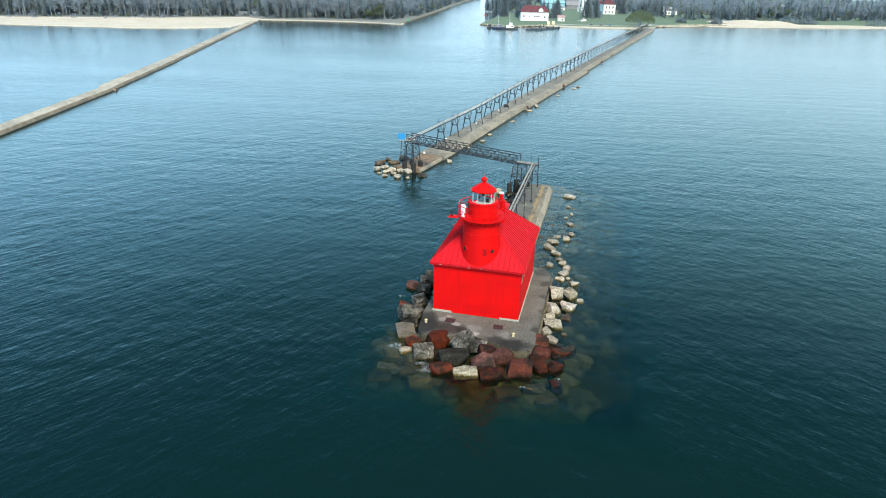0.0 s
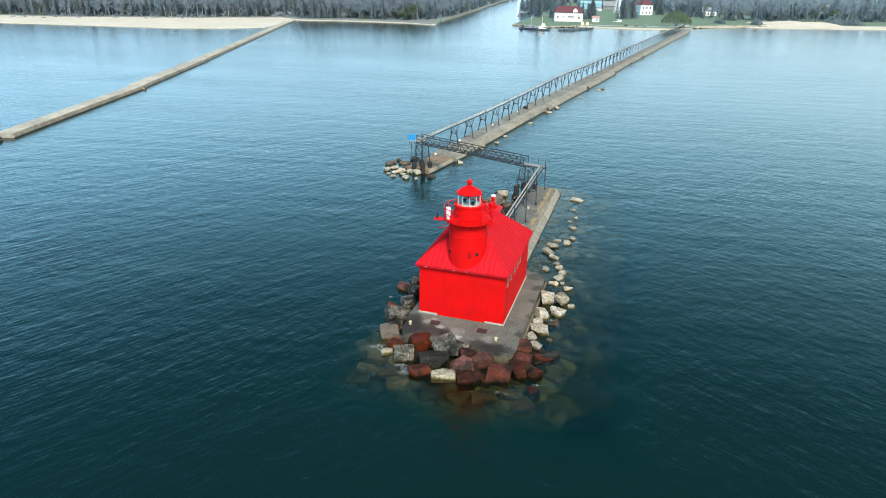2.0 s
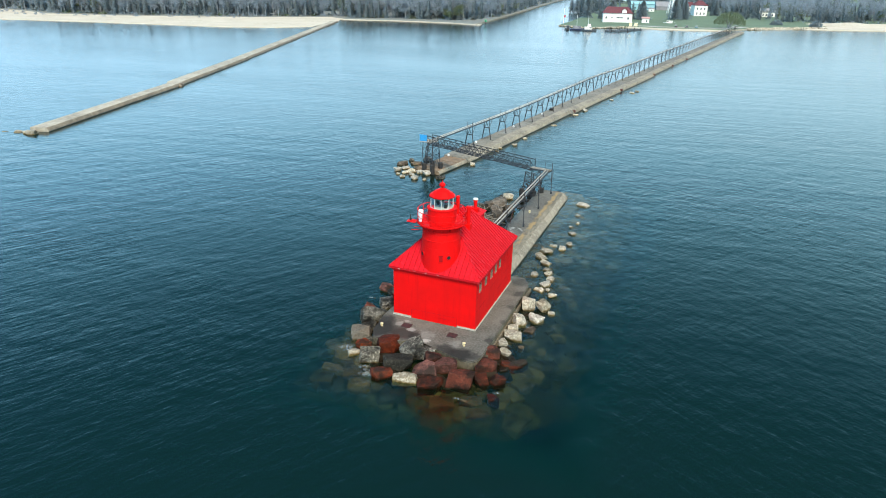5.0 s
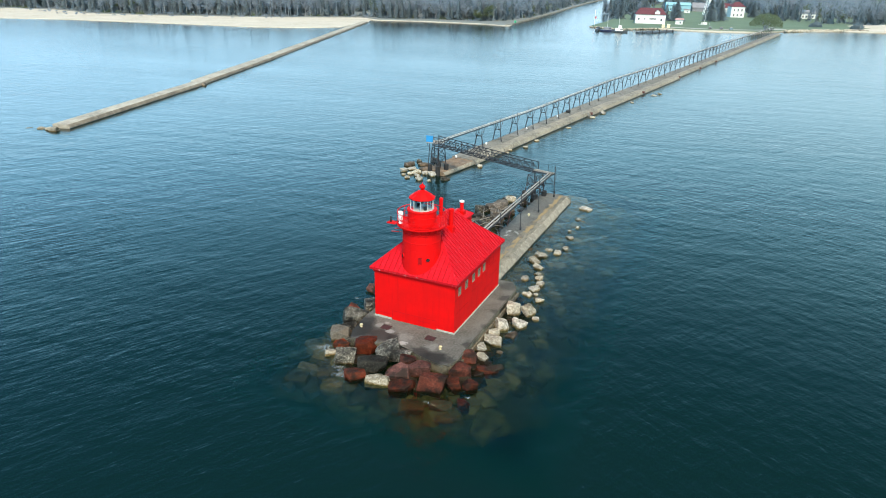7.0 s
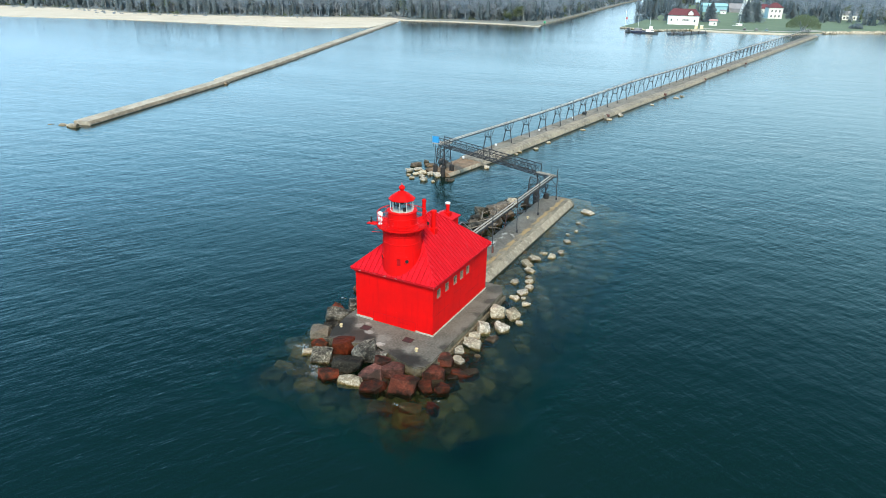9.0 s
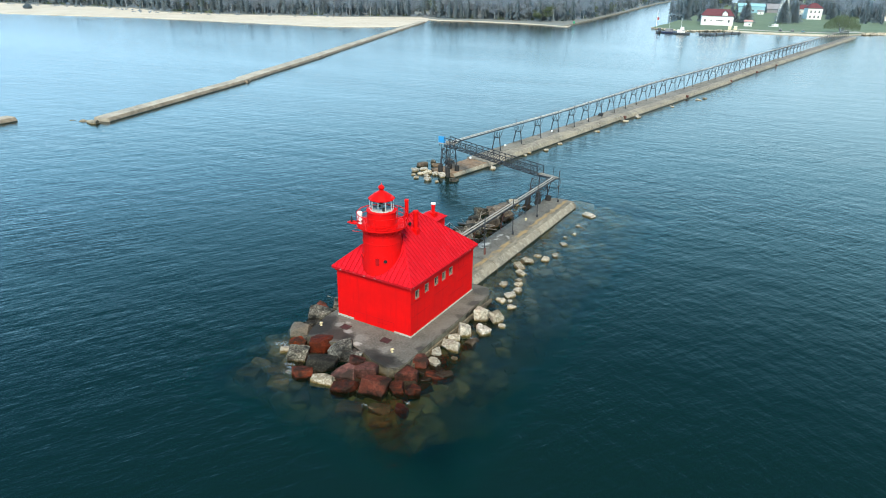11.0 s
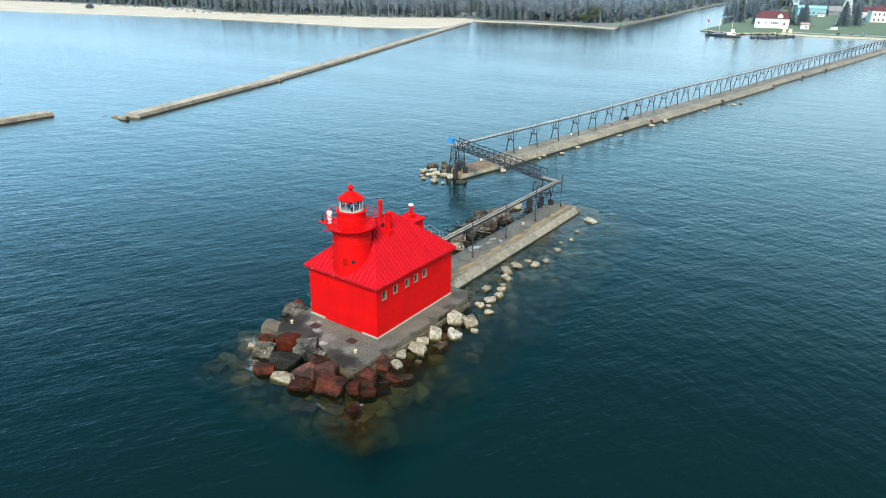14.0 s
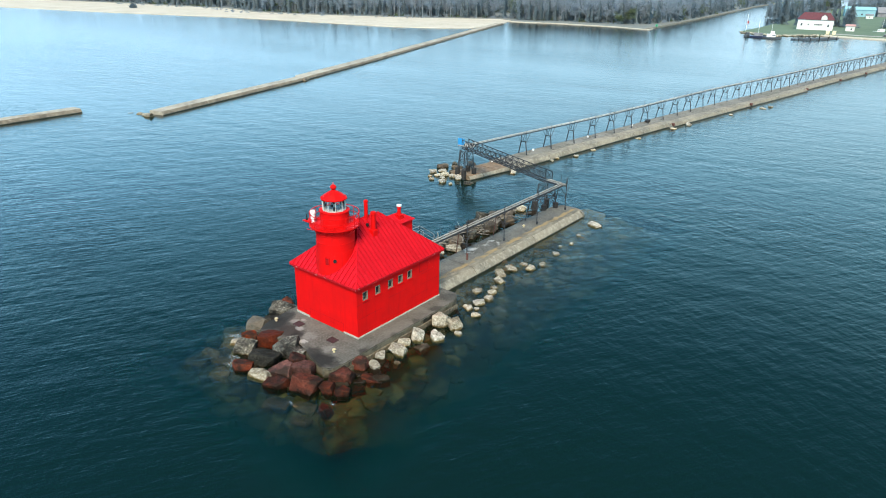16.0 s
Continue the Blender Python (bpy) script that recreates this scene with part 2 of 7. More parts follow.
WHITE = stained("white_paint", (0.70, 0.70, 0.68), (0.60, 0.60, 0.58), (0.74, 0.74, 0.72), 0.8, 8.0, 0.5, 0.1, 0.005)
BLUE = stained("blue_paint", (0.012, 0.18, 0.42), (0.016, 0.21, 0.46), (0.02, 0.24, 0.48), 2.0, 9.0, 0.5, 0.1, 0.005)
SAND = stained("beach_sand", (0.47, 0.41, 0.32), (0.38, 0.33, 0.25), (0.52, 0.465, 0.38), 0.05, 0.6, 0.95, 0.3, 0.05)
GRASS = stained("lawn", (0.095, 0.140, 0.080), (0.072, 0.112, 0.064), (0.125, 0.160, 0.098), 0.05, 1.0, 0.95, 0.3, 0.05)
# woodland floor lightened along with the trees, haze put into its colour
FOREST = stained("forest_floor", (0.15, 0.16, 0.145), (0.12, 0.135, 0.125), (0.18, 0.18, 0.16), 0.04, 0.7, 0.95, 0.4, 0.1)


def glass(name, tint=(0.9, 0.95, 0.95)):
    m, nt, b = shade(name, 0.03)
    nt.nodes.remove(b)
    tr, gl, mx, fr = (nt.nodes.new("ShaderNode" + k) for k in ("BsdfTransparent", "BsdfGlossy", "MixShader", "Fresnel"))
    tr.inputs[0].default_value = (*tint, 1)
    gl.inputs["Roughness"].default_value = 0.03
    fr.inputs[0].default_value = 1.5
    nt.links.new(fr.outputs[0], mx.inputs[0])
    nt.links.new(tr.outputs[0], mx.inputs[1])
    nt.links.new(gl.outputs[0], mx.inputs[2])
    nt.links.new(mx.outputs[0], nt.nodes["Material Output"].inputs[0])
    return m


GLASS = glass("window_glass")
DARK_GLASS = stained("dark_pane", (0.010, 0.018, 0.017), (0.05, 0.080, 0.070), (0.012, 0.02, 0.02), 2.2, 9.0, 0.12, 0.02, 0.002, spec=0.1)


DEEP = (0.0018, 0.0105, 0.0076)


def lake_water():
    m, nt, b = shade("lake_water", 0.05)
    nt.nodes.remove(b)
    p = coords(nt)

    def train(heading, stretch):
        """Crests that run along a heading, in degrees from east."""
        mp = nt.nodes.new("ShaderNodeMapping")
        mp.vector_type = "TEXTURE"
        mp.inputs["Rotation"].default_value = (0, 0, radians(heading))
        mp.inputs["Scale"].default_value = (stretch, 1.0, 1.0)
        nt.links.new(p, mp.inputs[0])
        return mp.outputs[0]

    main, cross, slow = train(62, 3.0), train(-30, 2.8), train(8, 4.5)
    long, swell, chop = noise_node(nt, 0.15, 3, slow, 0.6), noise_node(nt, 0.36, 2, main), noise_node(nt, 1.3, 3, main, 0.6)
    lop, rip = noise_node(nt, 1.0, 3, cross, 0.6), noise_node(nt, 3.0, 3, main, 0.6)
    gust = ramp(nt, noise_node(nt, 0.03, 4, slow), [(0.35, (0.55, 0.55, 0.55)), (0.62, (1, 1, 1))])
    h = None
    for f, k in ((long, 0.50), (swell, 0.28), (chop, 0.22), (lop, 0.22), (rip, 0.06)):
        mu = nt.nodes.new("ShaderNodeMath")
        mu.operation = "MULTIPLY"
        mu.inputs[1].default_value = k
        nt.links.new(f, mu.inputs[0])
        if h is None:
            h = mu.outputs[0]
        else:
            ad = nt.nodes.new("ShaderNodeMath")
            nt.links.new(h, ad.inputs[0])
            nt.links.new(mu.outputs[0], ad.inputs[1])
            h = ad.outputs[0]
    bp = nt.nodes.new("ShaderNodeBump")
    bp.inputs["Distance"].default_value = 0.3
    nt.links.new(gust, bp.inputs["Strength"])
    nt.links.new(h, bp.inputs["Height"])
    tr, gl, mx, fr = (nt.nodes.new("ShaderNode" + k) for k in ("BsdfTransparent", "BsdfGlossy", "MixShader", "Fresnel"))
    tr.inputs[0].default_value = (0.72, 0.86, 0.80, 1)
    gl.inputs["Roughness"].default_value = 0.12
    fr.inputs[0].default_value = 1.333
    df, body = nt.nodes.new("ShaderNodeBsdfDiffuse"), nt.nodes.new("ShaderNodeMixShader")
    # clear over the shoal, opaque with depth beyond it
    sep = nt.nodes.new("ShaderNodeSeparateXYZ")
    nt.links.new(p, sep.inputs[0])

    def beyond(axis, middle, half):
        sh, ab, of = (nt.nodes.new("ShaderNodeMath") for _ in range(3))
        sh.inputs[1].default_value, of.inputs[1].default_value = -middle, -half
        ab.operation = "ABSOLUTE"
        nt.links.new(sep.outputs[axis], sh.inputs[0])
        nt.links.new(sh.outputs[0], ab.inputs[0])
        nt.links.new(ab.outputs[0], of.inputs[0])
        return of.outputs[0]

    off, deep = nt.nodes.new("ShaderNodeMath"), nt.nodes.new("ShaderNodeMapRange")
    off.operation = "MAXIMUM"
    nt.links.new(beyond("X", 3.6, 7.4), off.inputs[0])
    nt.links.new(beyond("Y", 18.8, 27.8), off.inputs[1])
    deep.interpolation_type = "SMOOTHSTEP"
    deep.inputs[1].default_value, deep.inputs[2].default_value = 0.5, 7.0
    deep.inputs[3].default_value, deep.inputs[4].default_value = 0.12, 1.0
    nt.links.new(off.outputs[0], deep.inputs[0])
    nt.links.new(mixc(nt, deep.outputs[0], (0.0008, 0.026, 0.017), DEEP), df.inputs[0])
    nt.links.new(deep.outputs[0], body.inputs[0])
    nt.links.new(bp.outputs[0], df.inputs["Normal"])
    nt.links.new(tr.outputs[0], body.inputs[1])
    nt.links.new(df.outputs[0], body.inputs[2])
    nt.links.new(bp.outputs[0], gl.inputs["Normal"])
    nt.links.new(bp.outputs[0], fr.inputs["Normal"])
    nt.links.new(fr.outputs[0], mx.inputs[0])
    nt.links.new(body.outputs[0], mx.inputs[1])
    nt.links.new(gl.outputs[0], mx.inputs[2])
    nt.links.new(mx.outputs[0], nt.nodes["Material Output"].inputs[0])
    return m


WATER = lake_water()
TEAL = ((0.0008, 0.0105, 0.0060), (0.0008, 0.0090, 0.0050), (0.001, 0.0120, 0.0068))
BED = stained("lake_bed_silt", *TEAL, 0.03, 0.3, 1.0, 0.0, 0.01, spec=0.0)


def turbid_water():
    """Cloudy water under the surface: part of the light goes on, part is scattered back."""
    m, nt, b = shade("turbid_water")
    nt.nodes.remove(b)
    tr, df, mx = (nt.nodes.new("ShaderNode" + k) for k in ("BsdfTransparent", "BsdfDiffuse", "MixShader"))
    tr.inputs[0].default_value = (0.80, 0.87, 0.73, 1)
    df.inputs[0].default_value = (*TEAL[0], 1)
    mx.inputs[0].default_value = 0.09
    nt.links.new(tr.outputs[0], mx.inputs[1])
    nt.links.new(df.outputs[0], mx.inputs[2])
    nt.links.new(mx.outputs[0], nt.nodes["Material Output"].inputs[0])
    return m


TURBID = turbid_water()


# ---- mesh helpers ----
def link(name, bm, mat, parent=None, label="", smooth=False):
    me = bpy.data.meshes.new(name)
    bmesh.ops.recalc_face_normals(bm, faces=bm.faces)
    bm.to_mesh(me)
    bm.free()
    me.materials.append(mat)
    if smooth:
        me.shade_smooth()
    ob = new(name, me)
    if parent is not None:
        ob.parent = parent
    if label:
        ob["label"] = label
    return ob


part = link


def empty(name, loc, label, category, group="", kind="", rz=0.0):
    ob = new(name)
    ob.matrix_world = pose(*loc, 0, 0, rz)
    return tagged(ob, label, category, group, kind)


def box(bm, x0, y0, z0, x1, y1, z1, m=None):
    r = bmesh.ops.create_cube(bm, size=1.0, matrix=Matrix.Translation(((x0 + x1) / 2, (y0 + y1) / 2, (z0 + z1) / 2)) @ Matrix.Diagonal((x1 - x0, y1 - y0, z1 - z0, 1)))
    if m is not None:
        bmesh.ops.transform(bm, matrix=m, verts=r["verts"])
    return r["verts"]


def bevel(bm, w, seg=1):
    bmesh.ops.bevel(bm, geom=list(bm.edges), offset=w, segments=seg, affect="EDGES", clamp_overlap=True)
    return bm


def rod(bm, a, b, r, seg=6, r2=None):
    a, b = Vector(a), Vector(b)
    d = b - a
    m = Matrix.Translation((a + b) / 2) @ d.to_track_quat("Z", "Y").to_matrix().to_4x4()
    bmesh.ops.create_cone(bm, cap_ends=True, segments=seg, radius1=r, radius2=r if r2 is None else r2, depth=d.length, matrix=m)
    return bm


def lathe(bm, rows, seg=32, cx=0.0, cy=0.0, a0=0.0, cap=True):
    rings = []
    for r, z in rows:
        rings.append([bm.verts.new((cx + r * math.cos(a0 + 2 * math.pi * i / seg), cy + r * math.sin(a0 + 2 * math.pi * i / seg), z)) for i in range(seg)])
    for p, q in zip(rings, rings[1:]):
        for i in range(seg):
            j = (i + 1) % seg
            bm.faces.new((p[i], p[j], q[j], q[i]))
    if cap:
        bm.faces.new(rings[0])
        bm.faces.new(rings[-1])
    return bm


def prism(bm, outline, z0, z1, inset=0.0):
    """A slab from an outline; its foot may spread."""
    cx = sum(p[0] for p in outline) / len(outline)
    cy = sum(p[1] for p in outline) / len(outline)
    low = [bm.verts.new((x + (x - cx) * inset, y + (y - cy) * inset, z0)) for x, y in outline]
    top = [bm.verts.new((x, y, z1)) for x, y in outline]
    n = len(outline)
    for i in range(n):
        j = (i + 1) % n
        bm.faces.new((low[i], low[j], top[j], top[i]))
    bm.faces.new(top)
    bm.faces.new(low)
    return bm


def sweep(bm, rows):
    """A solid along rows of equal cross sections, each a list of points."""
    rings = [[bm.verts.new(p) for p in row] for row in rows]
    n = len(rings[0])
    for p, q in zip(rings, rings[1:]):
        for i in range(n):
            j = (i + 1) % n
            bm.faces.new((p[i], p[j], q[j], q[i]))
    bm.faces.new(rings[0])
    bm.faces.new(rings[-1])
    return bm


def B():
    return bmesh.new()

# ---- water, lake bed, shores ----
WZ = 0.3
bm = B()
vs = [bm.verts.new((x, y, WZ)) for x, y in ((-1600, -900), (1400, -900), (1400, 2600), (-1600, 2600))]
bm.faces.new(vs)
tagged(link("water", bm, WATER), "calm blue-green lake water with small ripples", "water", kind="structure")
bm = B()
for z in (-0.15, -0.55, -1.0, -1.6):
    bm.faces.new([bm.verts.new((x, y, z)) for x, y in ((-13, -18), (20, -18), (20, 55), (-13, 55))])
tagged(link("water_depth", bm, TURBID), "cloudy green water below the surface", "water", kind="structure")
bm = B()
vs = [bm.verts.new((x, y, -4.0)) for x, y in ((-4000, -3000), (4000, -3000), (4000, 4800), (-4000, 4800))]
bm.faces.new(vs)
tagged(link("ground", bm, BED), "dark teal lake bed under deep water", "lake bed", kind="structure")


def shoal(x, y):
    """Height of the stony shoal on which the lighthouse and its pier stand."""
    dx, dy = max(0.0, 0.6 * (x - 3.0), -4.5 - x), max(0.0, 0.8 * (-3.5 - y), y - 43.5)
    d = math.hypot(dx, dy) + 1.2 * noise.noise((x * 0.25, y * 0.25, 7.0))
    return -0.12 - 0.17 * max(0.0, d) - 0.014 * max(0.0, d) ** 2 + 0.22 * noise.noise((x * 0.7, y * 0.7, 2.0))


ROCK_ALGAE = rock("algae_stone", (0.092, 0.054, 0.020), (0.010, 0.010, 0.004), (0.140, 0.086, 0.033), 0.50, 0.5, 0.8, 0.5, wet=False)
bm = B()
bmesh.ops.create_grid(bm, x_segments=70, y_segments=150, size=1.0, matrix=Matrix.Translation((3.0, 18.8, 0)) @ Matrix.Diagonal((17, 37, 1, 1)))
for v in bm.verts:
    v.co.z = shoal(v.co.x, v.co.y)
tagged(link("ground_shoal", bm, ROCK_ALGAE, smooth=True), "stony olive-brown shoal under shallow water", "lake bed", kind="structure")


def bank(name, outline, top, mat, label, slope=0.004):
    """Shore land with a sloping edge, finely divided so that its outline wavers."""
    pts = []
    for (x0, y0), (x1, y1) in zip(outline, outline[1:] + outline[:1]):
        n = max(1, min(40, int(math.hypot(x1 - x0, y1 - y0) / 12)))
        for k in range(n):
            u = k / n
            x, y = x0 + (x1 - x0) * u, y0 + (y1 - y0) * u
            w = 1.6 if k else 0.5
            pts.append((x + w * noise.noise((x * 0.06, y * 0.06, 3)), y + w * noise.noise((x * 0.06, y * 0.06, 9))))
    return tagged(link(name, prism(B(), pts, -3.9, top, slope), mat), label, "shore", kind="structure")


bank("ground_beach", [(-1000, 40), (-603, 189), (-484, 224), (-394, 261), (-298, 280), (-257, 286), (-229, 303), (-217, 322), (-228, 372), (-240, 396), (-260, 800), (-1000, 800)], 0.7, SAND, "pale sandy beach along the lake shore")
bank("ground_forest_west", [(-1100, 150), (-650, 305), (-560, 320), (-500, 336), (-440, 318), (-385, 332), (-340, 358), (-306, 377), (-262, 420), (-236, 402), (-204, 413), (-160, 415), (-137, 408), (-152, 515), (-176, 690), (-224, 1014), (-265, 1371), (-300, 2300), (-1100, 2300)], 1.0, FOREST, "leaf-strewn woodland floor beside the canal")
bank("ground_shore_west", [(-262, 424), (-240, 398), (-204, 409), (-160, 411), (-134, 404), (-138, 420), (-160, 440), (-250, 450)], 0.75, SAND, "narrow sandy strip below the western woods")
bank("ground_village", [(-86, 438), (-62, 424), (-40, 456), (-22, 452), (22, 462), (38, 486), (62, 512), (76, 535), (95, 565), (900, 900), (900, 2300), (-170, 2300), (-150, 1371), (-120, 900), (-95, 600)], 1.2, GRASS, "green lawn of the harbour village shore")
bank("ground_beach_east", [(-40, 452), (-22, 445), (0, 446), (22, 455), (40, 488), (76, 521), (94, 519), (135, 540), (156, 546), (223, 583), (400, 640), (900, 760), (900, 950), (150, 640), (90, 575), (30, 480), (-20, 470)], 0.95, SAND, "sandy beach beside the village pier")

# dune behind the eastern beach
bm = B()
bmesh.ops.create_grid(bm, x_segments=40, y_segments=16, size=1.0, matrix=pose(122, 588, 0, 0, 0, 24) @ Matrix.Diagonal((48, 34, 1, 1)))
for v in bm.verts:
    n = noise.noise((v.co.x * 0.05, v.co.y * 0.05, 0))
    d = ((v.co.x - 122) / 44) ** 2 + ((v.co.y - 588) / 34) ** 2
    v.co.z = 0.6 + max(0.0, 1 - d) * (2.6 + 2.0 * n) - 0.3
tagged(link("ground_dune", bm, SAND, smooth=True), "low sand dune with sparse bushes behind the beach", "dune", kind="structure")

# ---- near deck and pier ----
bm = B()
prism(bm, [(-4.6, -0.6), (-4.3, -3.2), (-3.7, -4.4), (-1.2, -4.2), (-0.4, -3.3), (1.6, -3.9), (3.4, -4.6), (5.0, -4.9), (5.6, -4.4), (5.75, -3.6), (5.75, 10.7), (5.4, 11.6), (4.9, 12.3), (-4.6, 12.3)], -1.5, 1.17, 0.01)
bmesh.ops.bevel(bm, geom=[e for e in bm.edges if e.verts[0].co.z > 1 and e.verts[1].co.z > 1], offset=0.07, segments=2, affect="EDGES")
deck = tagged(link("pavement_deck", bm, CONC), "worn grey concrete deck round the lighthouse", "pier", kind="structure")
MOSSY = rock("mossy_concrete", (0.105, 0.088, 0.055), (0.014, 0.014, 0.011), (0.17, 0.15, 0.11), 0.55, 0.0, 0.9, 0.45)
deck.data.materials.append(MOSSY)
for f in deck.data.polygons:
    if f.normal.z < 0.5:
        f.material_index = 1
TIMBER = stained("stained_timber", (0.105, 0.078, 0.045), (0.040, 0.032, 0.022), (0.18, 0.145, 0.095), 0.8, 4.0, 0.85, 0.6, 0.03)
bm = B()
box(bm, 5.77, -3.3, 0.1, 5.93, 11.2, 0.72)
bevel(bm, 0.03)
part("kerb_timber", bm, TIMBER, deck, "tan weathered facing along the deck edge")


def patch(bm, cx, cy, z, r, stretch=1.0, seed=0, thick=0.004):
    """A thin stain or crust with an uneven outline."""
    n = 44
    low, top = [], []
    for i in range(n):
        a = 2 * math.pi * i / n
        c, s = math.cos(a), math.sin(a)
        k = r * (1 + 0.5 * noise.noise((c * 1.6 + seed, s * 1.6, seed * 1.7)) + 0.32 * noise.noise((c * 4.3 + seed, s * 4.3, seed)) + 0.2 * noise.noise((c * 11 + seed, s * 11, seed)))
        p = (cx + k * math.cos(a) * stretch, cy + k * math.sin(a))
        low.append(bm.verts.new((*p, z)))
        top.append(bm.verts.new((*p, z + thick)))
    bm.faces.new(top)
    for i in range(n):
        j = (i + 1) % n
        bm.faces.new((low[i], low[j], top[j], top[i]))


def ragged(name, col, scale, cover):
    """A crust that frays into the surface under it."""
    m, nt, b = shade(name, 0.9)
    p = coords(nt)
    f = noise_node(nt, scale, 9, p, 0.72)
    b.inputs["Base Color"].default_value = (*col, 1)
    nt.links.new(ramp(nt, f, [(cover, (0, 0, 0)), (cover + 0.22, (1, 1, 1))]), b.inputs["Alpha"])
    bump(nt, b, f, 0.3, 0.01)
    return m


HATCH = stained("rusty_hatch", (0.034, 0.009, 0.009), (0.018, 0.006, 0.006), (0.055, 0.016, 0.015), 3.0, 14.0, 0.8, 0.4, 0.01)
for x, y in ((-1.9, -1.5), (2.35, -1.5)):
    h = empty("deck_hatch", (x, y, 1.17), "rusty brown square hatch set in the concrete deck", "hatch", "deck hatches")
    bm = B()
    for a in ((-0.42, -0.36, 0.42, -0.29), (-0.42, 0.29, 0.42, 0.36), (-0.42, -0.29, -0.35, 0.29), (0.35, -0.29, 0.42, 0.29)):
        box(bm, a[0], a[1], 0, a[2], a[3], 0.035)
    part("frame", bm, HATCH, h)
    bm = B(); box(bm, -0.35, -0.29, 0, 0.35, 0.29, 0.018)
    part("lid", bm, HATCH, h)
    bm = B(); rod(bm, (-0.08, 0.1, 0.035), (0.08, 0.1, 0.035), 0.012)
    part("handle", bm, IRON, h)

BOLLARD = stained("cream_yellow_paint", (0.50, 0.40, 0.21), (0.34, 0.26, 0.13), (0.58, 0.50, 0.33), 3.0, 12.0, 0.6, 0.2, 0.01)


def bollard(x, y, z, rz=0):
    ob = empty("bollard", (x, y, z), "cream-yellow iron mooring bollard on the concrete", "bollard", "mooring bollards", rz=rz)
    ob.matrix_world = pose(x, y, z, 0, 0, rz) @ Matrix.Scale(0.72, 4)
    bm = B(); lathe(bm, [(0.15, 0), (0.15, 0.03), (0.13, 0.05), (0.12, 0.22), (0.13, 0.3)], 14)
    part("post", bm, BOLLARD, ob, smooth=True)
    bm = B(); lathe(bm, [(0.12, 0.3), (0.2, 0.34), (0.2, 0.4), (0.1, 0.45)], 14)
    part("cap", bm, BOLLARD, ob, smooth=True)
    bm = B(); rod(bm, (-0.26, 0, 0.26), (0.26, 0, 0.26), 0.045, 8)
    part("horn", bm, BOLLARD, ob)


for x, y in ((-3.85, -2.4), (3.85, -2.7), (0.1, 32.3)):
    bollard(x, y, 1.17 if y < 20 else 1.15, random.uniform(0, 90))


def pier_body(name, a, b, left, right, label, top=1.15, foot=0.55, mat=None, step=9.0, chamfer=0.8, shoulder=0.5, side=None):
    """Slabs end to end along a line, each a little uneven, with joints between them."""
    a, b = Vector((*a, 0)), Vector((*b, 0))
    d = (b - a).normalized()
    s = Vector((d.y, -d.x, 0))
    n = max(1, round((b - a).length / step))
    root = empty(name, (0, 0, 0), label, "pier", kind="structure")
    for i in range(n):
        p, q = a + (b - a) * (i / n) + d * 0.03, a + (b - a) * ((i + 1) / n) - d * 0.03
        rows = []
        dz, dr = random.uniform(-0.015, 0.015), random.uniform(-0.06, 0.07)
        for k in range(5):
            c = p + (q - p) * (k / 4)
            j = 0.05 * noise.noise((c.x, c.y, 5.0))
            rows.append([tuple(c + s * u + Vector((0, 0, z))) for u, z in ((left, -2.5), (right + chamfer + 0.02, -2.5), (right + chamfer + dr * 0.5, WZ - 0.1), (right + chamfer + dr * 0.5, WZ + 0.14), (right + chamfer + dr * 0.5, foot - 0.12 + j), (right + chamfer * 0.88 + dr * 0.5, foot + 0.06 + j), (right + chamfer * 0.5 + dr * 0.7, (foot + top) / 2 + 0.1 + j), (right + 0.15 + dr, top - 0.05 + dz + j), (right - 0.15 + dr, top + dz + j * 0.5), (right - shoulder + dr * 2, top + dz), (left + 0.1, top + dz), (left, top - 0.1 + dz))])
        ob = part("slab", sweep(B(), rows), mat or CONC_TAN, root, smooth=True)
        ob.data.set_sharp_from_angle(angle=radians(40))
        ob.data.materials.append(side or CONC_TAN)
        ob.data.materials.append(CONC_WET)
        for f in ob.data.polygons:
            if f.center.z < WZ - 0.2:
                f.material_index = 2
            elif shoulder > 1 and f.center.z > 1.0 and (f.center - a).dot(s) > right - shoulder:
                f.material_index = 1
            elif f.normal.z < 0.95 and f.normal.dot(s) > 0.1:
                f.material_index = 2 if f.center.z < WZ + 0.16 else 1
    return root


CONC_PIER = rock("pier_concrete", (0.185, 0.175, 0.150), (0.075, 0.070, 0.060), (0.25, 0.235, 0.20), 0.55, 0.1, 0.9, 0.50, 0.03, wet=False)


